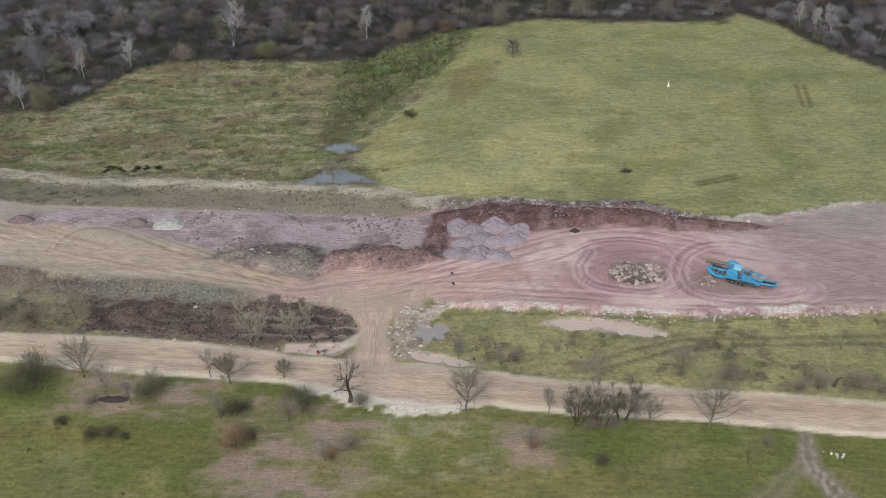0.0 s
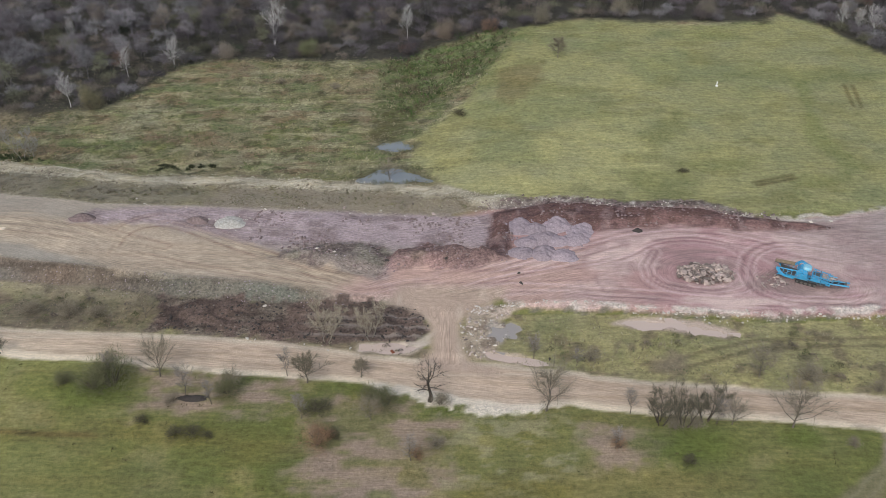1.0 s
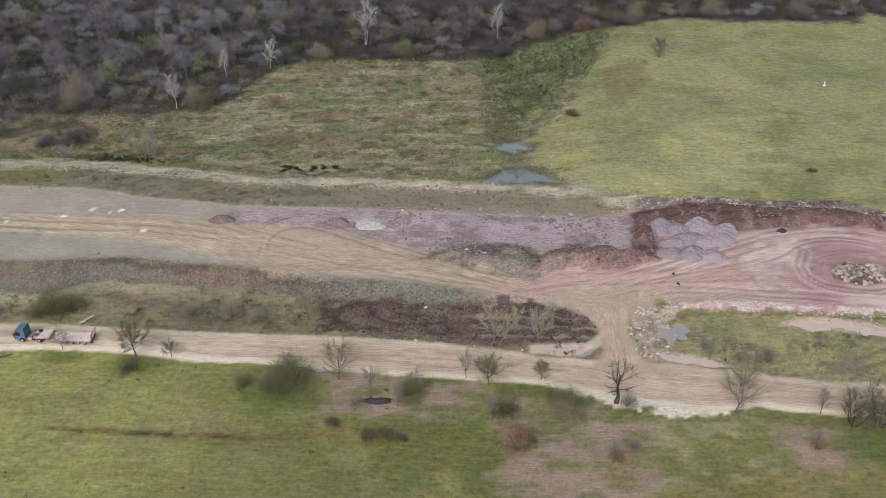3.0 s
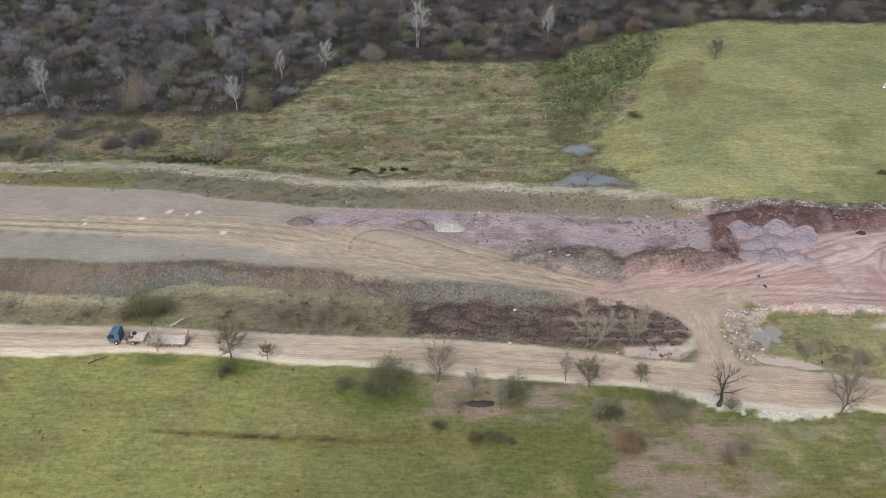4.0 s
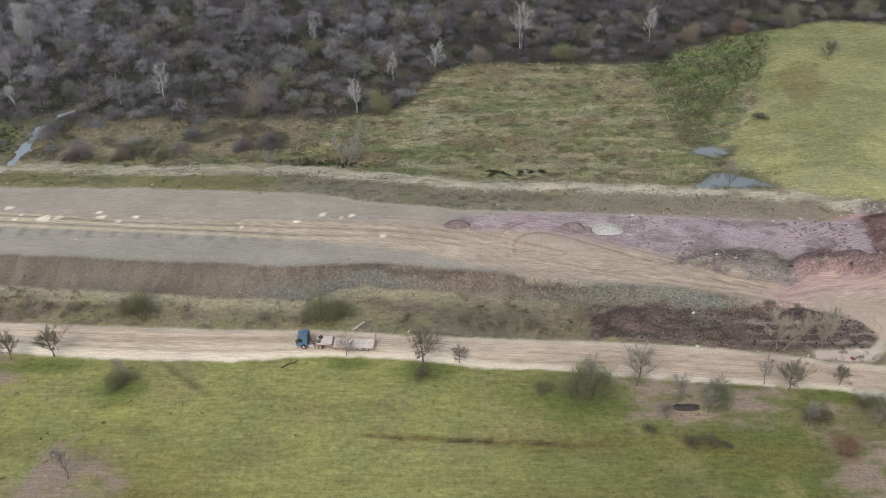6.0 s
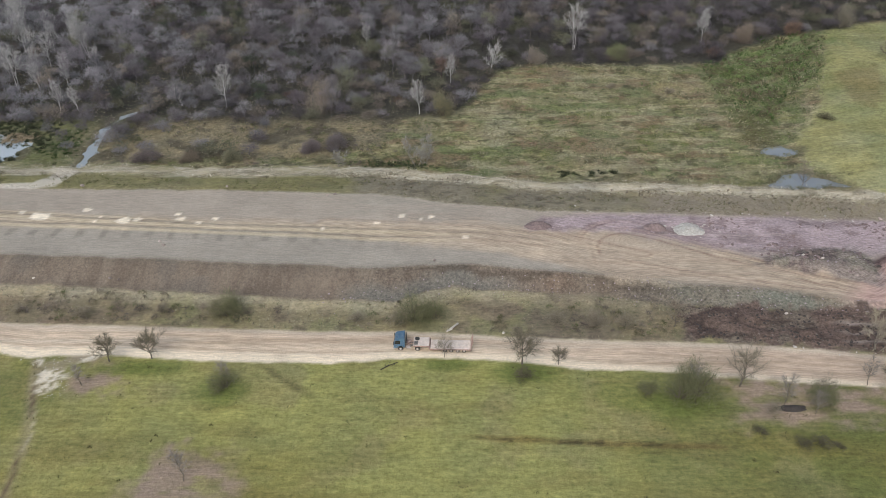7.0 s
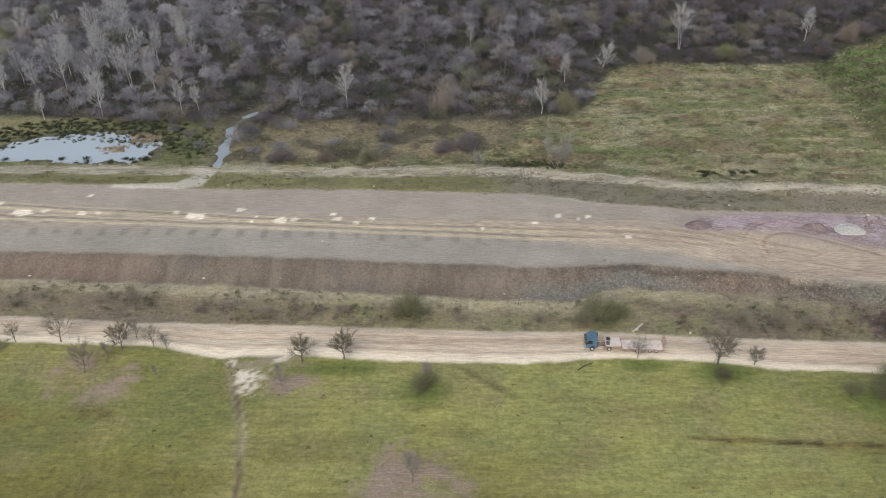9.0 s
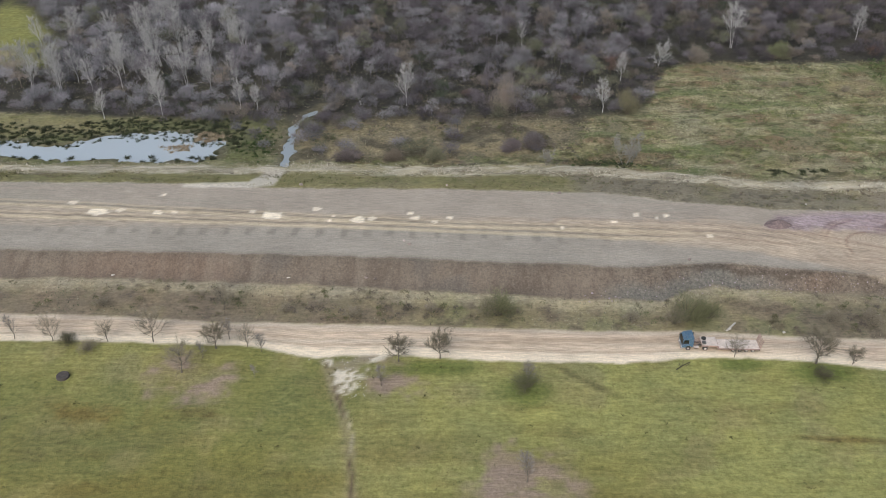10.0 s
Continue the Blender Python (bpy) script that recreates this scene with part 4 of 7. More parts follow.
    lay((0.50, 0.40, 0.32), patch(JUNCTION, 1.4, 0.4) * smooth(150, 143, y) * smooth(0.55, 0.75, speckle(x, y * 0.15, 1.6, 91, 2)) * 0.6)
    lay((0.56, 0.50, 0.42), patch(CROSSING, 0.7, 0.4) * 0.85, 0.0)
    # mud round the waters
    for pool in (POND, POND_BY_FIELD, POOL, STREAM):
        lay((0.115, 0.105, 0.075), smooth(-2.2, 0, depth_in(x, y, pool) + wob) * 0.8)
    lay((0.46, 0.36, 0.30), patch(PINK_PUDDLE, 0.8, 0.6, 0.6), 0.0)
    lay((0.48, 0.40, 0.33), patch(ROAD_PUDDLE, 0.5, 0.3, 0.5), 0.0)
    lay((0.36, 0.31, 0.26), patch(GREY_PUDDLE, 0.6, 0.6, 0.3), 0.0)
    lay((0.44, 0.35, 0.28), patch(STRIP_PUDDLE, 0.6, 0.5, 0.3), 0.0)
    # pale spots of spilled stone dust along the platform
    spill = np.zeros(n)
    for k, (cx, cy, half) in enumerate(SPILLS):
        near = np.flatnonzero((np.abs(x - cx) < half + 4) & (np.abs(y - cy) < 5))
        d = np.hypot((x[near] - cx) / half, (y[near] - cy) / (0.45 * half + 0.45)) + 0.9 * (speckle(x[near], y[near], 1.3, 95) - 0.5)
        spill[near] = np.maximum(spill[near], smooth(1.0, 0.7, d) * (0.75 + 0.25 * (k % 2)))
    lay((0.78, 0.68, 0.54), spill, 0.0)
    tracks = np.clip(0.65 * sand + 0.55 * works + 0.6 * patch(PURPLE, 2, 0.5) + 0.7 * smooth(0, 2, road) + 0.32 * platform + patch(JUNCTION, 1, 0.3), 0, 1)
    tracks = tracks * (1 - 0.2 * works * smooth(12, 25, x))
    for outline in LITTER:
        tracks = np.maximum(tracks, 0.8 * patch(outline, 2, 1))
    # clods and stones
    lumps = np.maximum(patch(DARK_PATCH, 0.8, 1.2), slope * smooth(1.0, -0.5, y - top) * (0.4 + 0.4 * smooth(-150, -135, x)))
    for outline, amount in ((BANK, 1.0), (BERM, 0.95), (DARK_RED, 0.8), (GREEN_GRAVEL, 1.0), (RUBBLE, 0.7), (PURPLE, 0.5), (WHITE_EDGE, 0.6)):
        lumps = np.maximum(lumps, patch(outline, 0.8, 0.9) * amount)
    lumps = np.maximum(lumps, smooth(1.8, 0.8, np.abs(edge + 1.8 + wob)) * smooth(-6, 2, x) * 0.8)
    lumps = np.maximum(lumps, 0.4 * eroded + 0.35 * backslope * smooth(-84, -66, x))
    lumps = np.maximum(lumps, smooth(1.8, 0.5, np.abs(y - back - 0.5 + wob)) * 0.7) * (1 - smooth(-0.5, 0.5, road))
    for outline in LITTER:
        lumps = np.maximum(lumps, 0.35 * patch(outline, 2, 2))
    lumps = np.maximum(lumps, 0.95 * behind * (1 - field) * smooth(-230, -215, x))
    lumps = np.maximum(lumps, 0.9 * rimmed)
    lumps = np.maximum(lumps, 0.7 * backslope * smooth(6, 2, np.abs(y - ridge + 1)))
    lumps = np.maximum(lumps, 0.35 * strip)
    lumps = lumps * (1 - 0.8 * furrows * smooth(-47, -43, x) * patch(DARK_PATCH, 0.8, 0.6))
    lumps = lumps * (1 - patch(JUNCTION, 1.0, 0.3) * smooth(152, 145, y))
    return np.clip(col, 0, 1), np.clip(grown, 0, 1), tracks, np.clip(lumps, 0, 1)


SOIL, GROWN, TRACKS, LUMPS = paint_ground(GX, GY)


def lanes(x, y):
    """Which way the wheels ran: (along, across) for each spot of bare soil."""
    u, v = x * 0.10, y.copy()
    mid = (line(x, ROAD_FAR) + line(x, ROAD_NEAR)) / 2
    w = smooth(9, 5, np.abs(y - mid))
    v = v + w * (130 - mid)
    w = smooth(0, 3, y - line(x, SLOPE_TOE)) * smooth(-20, -34, x)
    v = v * (1 - w) + (y - line(x, SAND_NEAR) + 150) * w
    w = smooth(0, 1, y - line(x, SLOPE_TOE)) * smooth(0.5, -0.8, y - line(x, SLOPE_TOP)) * smooth(-20, -34, x)
    u, v = u * (1 - w) + y * 0.15 * w, v * (1 - w) + x * w
    # sweeping out of the junction into the works
    w = smooth(-34, -16, x) * smooth(0, 4, y - line(x, SLOPE_TOE))
    v = v * (1 - w) + (y - 6.0 * np.sin((x + 10) * 0.045) - 0.10 * x) * w
    for cx, cy, far, squash in ((43, 151, 17, 1.4), (65, 147, 16, 1.5), (-78, 166, 9, 1.6)):
        r = np.hypot(x - cx, (y - cy) * squash)
        w = smooth(far, far * 0.7, r)
        v = v * (1 - w) + (r + 150) * w
        u = u * (1 - w) + np.arctan2((y - cy) * squash, x - cx) * 0.8 * w
    w = smooth(-0.5, 2.0, depth_in(x, y, JUNCTION)) * smooth(146, 139, y)
    u, v = u * (1 - w) + y * 0.1 * w, v * (1 - w) + (x + 160) * w
    return np.stack([u, v, np.zeros_like(u)], 1)


LANES = lanes(GX, GY)


def mesh_np(name, verts, faces, material, colours=None, layer="soil", grown=None):
    """A mesh from arrays; all faces have the same number of corners."""
    verts, faces = np.asarray(verts, np.float32), np.asarray(faces, np.int32)
    me = bpy.data.meshes.new(name)
    k = faces.shape[1]
    me.vertices.add(len(verts))
    me.vertices.foreach_set("co", verts.ravel())
    me.loops.add(faces.size)
    me.loops.foreach_set("vertex_index", faces.ravel())
    me.polygons.add(len(faces))
    me.polygons.foreach_set("loop_start", np.arange(0, faces.size, k, dtype=np.int32))
    me.update(calc_edges=True)
    if colours is not None:
        lay = me.attributes.new(layer, "FLOAT_COLOR", "POINT")
        lay.data.foreach_set("color", np.concatenate([colours, np.ones((len(colours), 1))], 1).astype(np.float32).ravel())
    if grown is not None:
        lay = me.attributes.new("grass", "FLOAT", "POINT")
        lay.data.foreach_set("value", np.asarray(grown, np.float32))
    me.materials.append(material)
    return me


def build_ground():
    """One sheet, divided along the works' outlines into pieces that meet edge to edge."""
    nx, ny = len(xs), len(ys)
    i, j = np.meshgrid(np.arange(nx - 1), np.arange(ny - 1))
    a = (j * nx + i).ravel()
    quads = np.stack([a, a + 1, a + 1 + nx, a + nx], 1)
    cx, cy = GX[quads].mean(1), GY[quads].mean(1)
    zone = np.zeros(len(quads), int)
    zone[depth_in(cx, cy, FIELD) > 0] = 4
    zone[depth_in(cx, cy, WOOD) > 0] = 5
    works = (cy > line(cx, SLOPE_TOE)) & (cy < line(cx, BACK))
    zone[works & (cx < -27)] = 2
    zone[works & (cx >= -27)] = 3
    zone[((cy < line(cx, ROAD_FAR)) & (cy > line(cx, ROAD_NEAR))) | ((depth_in(cx, cy, JUNCTION) > 0) & (cy < 144))] = 1
    names = (("ground", "winter meadow with olive grass, brown leaf litter and bare strips"),
             ("road", "sandy unpaved haul road with pale dusty edges and wheel tracks"),
             ("embankment", "raised grey gravel platform with brown earth slopes and a sandy track"),
             ("works_floor", "pinkish churned quarry floor with tyre tracks and red earth banks"),
             ("field", "gently rising yellow-green grass field beside the works"),
             ("woodland_floor", "brown leaf-littered floor of the bare winter wood"))
    for k, (name, label) in enumerate(names):
        q = quads[zone == k]
        used, inverse = np.unique(q, return_inverse=True)
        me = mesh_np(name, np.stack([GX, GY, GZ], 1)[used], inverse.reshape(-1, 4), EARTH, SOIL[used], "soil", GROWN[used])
        lane = me.attributes.new("tracks", "FLOAT", "POINT")
        lane.data.foreach_set("value", TRACKS[used].astype(np.float32))
        lane = me.attributes.new("lumps", "FLOAT", "POINT")
        lane.data.foreach_set("value", LUMPS[used].astype(np.float32))
        lane = me.attributes.new("lane", "FLOAT_VECTOR", "POINT")
        lane.data.foreach_set("vector", LANES[used].astype(np.float32).ravel())
        me.polygons.foreach_set("use_smooth", np.ones(len(q), bool))
        tagged(new(name, me), label, name.replace("_", " "), kind="structure")


build_ground()


def sheet(name, outline, z, material, label):
    """A level sheet of water; the ground's hollow gives its shore."""
    p = np.array(outline, float)
    ahead, behind = np.roll(p, -1, 0) - p, p - np.roll(p, 1, 0)
    out = ahead / np.linalg.norm(ahead, axis=1)[:, None] + behind / np.linalg.norm(behind, axis=1)[:, None]
    out = np.stack([out[:, 1], -out[:, 0]], 1) / np.linalg.norm(out, axis=1)[:, None]
    area = (p[:, 0] * np.roll(p[:, 1], -1) - np.roll(p[:, 0], -1) * p[:, 1]).sum()
    p = p + out * np.sign(area) * 3.6
    bm = bmesh.new()
    bm.faces.new([bm.verts.new((x, y, z)) for x, y in p])
    bmesh.ops.triangulate(bm, faces=bm.faces)
    me = bpy.data.meshes.new(name)
    bm.to_mesh(me)
    bm.free()
    me.materials.append(material)
    return tagged(new(name, me), label, "water", kind="structure")


sheet("water_1", POND, -0.1, PALE_WATER, "shallow pale grey-blue marsh pond among rush clumps")
sheet("water_2", POND_BY_FIELD, 0.4, WATER, "flooded hollow at the corner of the field")
sheet("water_3", POOL, 0.35, WATER, "small flooded patch in the wet meadow")
sheet("water_4", STREAM, -0.1, BROOK, "narrow stream running out of the bare wood")
for number, (outline, label) in enumerate(((PINK_PUDDLE, "pinkish muddy puddle beside the works"), (ROAD_PUDDLE, "pale muddy puddle at the road's edge"),
                                          (GREY_PUDDLE, "grey puddle among rubble at the junction"), (STRIP_PUDDLE, "brown puddle along the haul road"))):
    sheet("water_%d" % (number + 5), outline, WATERS[number + 4][1], GREY_WATER if "grey" in label else MUDDY, label)

# ---- helpers for things ----
def part(name, bm, material, parent=None, label="", smooth_faces=False):
    """Links a bmesh as one mesh object, under a thing or a part if given."""
    me = bpy.data.meshes.new(name)
    bm.to_mesh(me)
    bm.free()
    me.materials.append(material)
    if smooth_faces:
        me.polygons.foreach_set("use_smooth", np.ones(len(me.polygons), bool))
    ob = new(name, me)
    if parent:
        ob.parent = parent
    return tagged(ob, label)


def thing(name, m, label, category, group=""):
    """An empty at the base of a thing, for its parts."""
    ob = new(name)
    ob.empty_display_size = 0.2
    ob.matrix_basis = m
    return tagged(ob, label, category, group)


def box(bm, x0, x1, y0, y1, z0, z1, bevel=0.0):
    r = bmesh.ops.create_cube(bm, size=1, matrix=Matrix.LocRotScale(((x0 + x1) / 2, (y0 + y1) / 2, (z0 + z1) / 2), None, (abs(x1 - x0), abs(y1 - y0), abs(z1 - z0))))
    if bevel:
        edges = {e for v in r["verts"] for e in v.link_edges}
        bmesh.ops.bevel(bm, geom=list(edges), offset=bevel, segments=1, affect="EDGES")
    return bm


def boxed(*args, bevel=0.0):
    return box(bmesh.new(), *args, bevel=bevel)


def beam(bm, a, b, w, h=None):
    """A square bar from a to b."""
    a, b = Vector(a), Vector(b)
    turn = (b - a).to_track_quat("X", "Z")
    bmesh.ops.create_cube(bm, size=1, matrix=Matrix.LocRotScale((a + b) / 2, turn, ((b - a).length, w, h or w)))
    return bm


def prism(pts, y0, y1):
    """A side outline (x, z) drawn out from y0 to y1."""
    bm = bmesh.new()
    near = [bm.verts.new((x, y0, z)) for x, z in pts]
    far = [bm.verts.new((x, y1, z)) for x, z in pts]
    bm.faces.new(near)
    bm.faces.new(far[::-1])
    for k in range(len(pts)):
        bm.faces.new((near[k - 1], far[k - 1], far[k], near[k]))
    bmesh.ops.recalc_face_normals(bm, faces=bm.faces)
    return bm


def drum(r, w, sides=18, x=0.0, y=0.0, z=0.0):
    """A wheel-like drum with its axle along y."""
    bm = bmesh.new()
    bmesh.ops.create_cone(bm, cap_ends=True, segments=sides, radius1=r, radius2=r, depth=w, matrix=pose(x, y, z, 90, 0, 0))
    bmesh.ops.bevel(bm, geom=[e for e in bm.edges if e.calc_face_angle(0) > 1.0], offset=min(r, w) * 0.15, segments=1, affect="EDGES")
    return bm


# ---- bare trees and shrubs ----
def tube(path, radii, sides):
    path = np.array(path)
    way = np.gradient(path, axis=0)
    way /= np.linalg.norm(way, axis=1)[:, None] + 1e-9
    side = np.cross(way, (0.31, 0.95, 0.02))
    side /= np.linalg.norm(side, axis=1)[:, None] + 1e-9
    other = np.cross(way, side)
    ang = np.arange(sides) / sides * 2 * np.pi
    ring = path[:, None] + np.array(radii)[:, None, None] * (np.cos(ang)[None, :, None] * side[:, None] + np.sin(ang)[None, :, None] * other[:, None])
    n = len(path)
    tris = []
    for i in range(n - 1):
        for j in range(sides):
            a, b = i * sides + j, i * sides + (j + 1) % sides
            tris += [(a, b, b + sides), (a, b + sides, a + sides)]
    return ring.reshape(-1, 3), np.array(tris)


def join(pieces):
    verts, tris, base = [], [], 0
    for v, t in pieces:
        verts.append(v)
        tris.append(t + base)
        base += len(v)
    return np.concatenate(verts), np.concatenate(tris)


def slivers(rng, start, way, length, width):
    """Twigs: one long thin triangle each."""
    n = len(start)
    side = np.cross(way, rng.normal(size=(n, 3)))
    side /= np.linalg.norm(side, axis=1)[:, None] + 1e-9
    w = (width * rng.uniform(0.6, 1.4, n))[:, None]
    v = np.stack([start - side * w / 2, start + side * w / 2, start + way * length[:, None]], 1)
    return v.reshape(-1, 3), np.arange(n * 3).reshape(-1, 3)


def grow(seed, tall, spread, limbs=12, subs=4, twigs=900, thick=0.18, first=0.3, twig=1.0, fine=0.035, lean=0.0, rise=0.7, stems=1, sides=5, wild=0.5):
    """A leafless tree or shrub: (trunk and limbs), (twigs), as arrays of corners and triangles."""
    rng = np.random.default_rng(seed)
    wood, tips, ways = [], [], []
    for s in range(stems):
        a0 = rng.uniform(0, 2 * np.pi)
        foot = np.array([np.cos(a0), np.sin(a0), 0]) * (0.25 * spread * (stems > 1) * rng.uniform(0.2, 1))
        out = np.array([np.cos(a0), np.sin(a0), 0]) * (0.35 if stems > 1 else 0.0) + np.array([lean, 0, 0])
        u = np.linspace(0, 1, 6)
        h = tall * 0.82 * (rng.uniform(0.7, 1.0) if stems > 1 else 1.0)
        path = foot + np.stack([out[0] * u * h, out[1] * u * h, u * h], 1)
        path[1:, :2] += np.cumsum(rng.normal(0, 0.025 * tall * wild * 2, (5, 2)), 0)
        path[0, 2] -= 0.15
        r = thick / np.sqrt(stems)
        wood.append(tube(path, r * (1 - 0.85 * u) * np.where(u == 0, 1.35, 1), sides))
        for k in range(limbs // stems):
            q = first + (0.97 - first) * (k + rng.uniform(0, 1)) / (limbs // stems)
            p = np.array([np.interp(q, u, path[:, i]) for i in range(3)])
            az = k * 2.4 + rng.uniform(-0.5, 0.5)
            reach = spread * (1 - 0.55 * max(0, (q - 0.35) / 0.65)) * rng.uniform(0.65, 1.15)
            d = np.array([np.cos(az), np.sin(az), rise * rng.uniform(0.6, 1.5)])
            d /= np.linalg.norm(d)
            bend = rng.normal(0, 0.16 * wild * 2, 3) + (0, 0, 0.18)
            pts = np.array([p, p + d * reach * 0.5, p + (d * 1.0 + bend) * reach])
            rr = r * (1 - 0.8 * q) * 0.55
            wood.append(tube(pts, [rr, rr * 0.6, rr * 0.2], 3))
            for j in range(subs):
                f = rng.uniform(0.25, 0.95)
                b = pts[0] + (pts[1] - pts[0]) * min(f * 2, 1) + (pts[2] - pts[1]) * max(f * 2 - 1, 0)
                e = d + rng.normal(0, 0.55, 3) + (0, 0, 0.25)
                e /= np.linalg.norm(e)
                end = b + e * reach * rng.uniform(0.3, 0.6)
                wood.append(tube(np.array([b, end]), [rr * 0.35, rr * 0.1], 3))
                tips.append((b, end))
                ways.append(e)
            tips.append((pts[1], pts[2]))
            ways.append(d)
    tips, ways = np.array(tips), np.array(ways)
    pick = rng.integers(0, len(tips), twigs)
    f = rng.uniform(0.05, 1, twigs)[:, None]
    start = tips[pick, 0] * (1 - f) + tips[pick, 1] * f
    way = ways[pick] + rng.normal(0, 0.55, (twigs, 3)) + (0, 0, 0.25)
    way /= np.linalg.norm(way, axis=1)[:, None]
    crown = slivers(rng, start, way, twig * rng.uniform(0.4, 1.25, twigs), fine)
    return join(wood), crown


def puff(seed, lobes, twigs, length, fine, trunk=0.0, thick=0.12, limbs=0, apart=False):
    """A soft leafless crown: twigs standing out of rounded lobes (x, y, z, radius), paler at their tips; shade inside
    the crown is put into the tint of twigs, limbs and trunk.
    """
    rng = np.random.default_rng(seed)
    lobes = np.array(lobes, float)
    share = lobes[:, 3] ** 2 / (lobes[:, 3] ** 2).sum()
    pick = rng.choice(len(lobes), twigs, p=share)
    d = rng.normal(size=(twigs, 3))
    d[:, 2] = np.abs(d[:, 2]) * 0.9 - 0.25
    d /= np.linalg.norm(d, axis=1)[:, None]
    r = lobes[pick, 3] * rng.uniform(0.35, 0.95, twigs)
    start = lobes[pick, :3] + d * r[:, None] * (1, 1, 0.85)
    way = d + rng.normal(0, 0.45, (twigs, 3)) + (0, 0, 0.45)
    way /= np.linalg.norm(way, axis=1)[:, None]
    crown = slivers(rng, start, way, length * rng.uniform(0.4, 1.3, twigs), fine)
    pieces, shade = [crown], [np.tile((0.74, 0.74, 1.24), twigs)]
    if trunk:
        u = np.linspace(0, 1, 4)
        path = np.stack([np.cumsum(rng.normal(0, 0.12, 4)), np.cumsum(rng.normal(0, 0.12, 4)), u * trunk - 0.2], 1)
        pieces.append(tube(path, thick * (1 - 0.6 * u), 4))
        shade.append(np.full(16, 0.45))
    else:
        path = np.zeros((4, 3))
    for k in range(limbs):
        to = lobes[k % len(lobes), :3] + rng.normal(0, 0.4, 3) + (0, 0, lobes[k % len(lobes), 3] * 0.5)
        frm = path[-1] * rng.uniform(0.45, 0.95) if trunk else rng.normal(0, 0.3, 3) * (1, 1, 0)
        pieces.append(tube(np.array([frm, (frm + to) / 2 + (0, 0, 0.2), to]), [thick * 0.45, thick * 0.3, thick * 0.1], 3))
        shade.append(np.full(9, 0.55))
    if apart:
        return join(pieces[1:]), crown
    v, t = join(pieces)
    return v, t, np.concatenate(shade)


def bush(seed, wide, tall, twigs, length, fine, limbs=14):
    """A rounded leafless bush: stems fanning out of the ground into soft clumps of twigs: (stems), (twigs)."""
    rng = np.random.default_rng(seed)
    n = 26
    d = rng.normal(size=(n, 3))
    d[:, 2] = np.abs(d[:, 2])
    d /= np.linalg.norm(d, axis=1)[:, None]
    clumps = d * (wide, wide, tall * 0.72) * rng.uniform(0.35, 0.95, (n, 1)) + (0, 0, tall * 0.12)
    pick = rng.integers(0, n, twigs)
    start = clumps[pick] + rng.normal(0, 1, (twigs, 3)) * (0.20 * wide, 0.20 * wide, 0.13 * tall)
    start[:, 2] = np.abs(start[:, 2])
    way = start - (0, 0, -0.2 * tall) + (0, 0, 0.5 * tall)
    way = way * (1, 1, 0.8) / (np.linalg.norm(way, axis=1)[:, None] + 1e-6) + rng.normal(0, 0.42, (twigs, 3))
    way /= np.linalg.norm(way, axis=1)[:, None]
    crown = slivers(rng, start, way, length * rng.uniform(0.35, 1.2, twigs), fine)
    stems = []
    for k in range(limbs):
        to = clumps[k % n] + rng.normal(0, 0.1, 3) * tall
        foot = np.array([to[0] * 0.15, to[1] * 0.15, -0.15])
        mid = (foot + to) / 2 + (0, 0, 0.12 * tall)
        stems.append(tube(np.array([foot, mid, to]), [0.055, 0.038, 0.012], 3))
    return join(stems), crown


def tinted(name, piece, colour, seed=0):
    v, t = piece
    rng = np.random.default_rng(seed)
    c = np.array(colour)[None, :] * rng.uniform(0.85, 1.15, (len(v), 1))
    if name == "crown":
        c[2::3] *= 1.35
    return mesh_np(name, v, t, TWIGS, np.clip(c, 0, 1), "tint")


def plant(name, m, label, category, grown, bark, twig_colour, group="", trunk_name="trunk"):
    ob = thing(name, m, label, category, group)
    new(trunk_name, tinted(trunk_name, grown[0], bark)).parent = ob
    new("crown", tinted("crown", grown[1], twig_colour, 1)).parent = ob
    return ob


def spot(x, y, turn=0.0, size=1.0, lean=0.0):
    """A place on the ground."""
    return Matrix.Translation((x, y, height_at(x, y) - 0.05)) @ pose(0, 0, 0, 0, lean, turn) @ Matrix.Scale(size, 4)


BARK, PALE_BARK = (0.135, 0.112, 0.09), (0.40, 0.385, 0.372)
BROWN, GREY, OLIVE, RED, PALE, DARK = (0.215, 0.185, 0.140), (0.215, 0.19, 0.168), (0.138, 0.135, 0.074), (0.235, 0.145, 0.09), (0.34, 0.322, 0.312), (0.075, 0.066, 0.05)

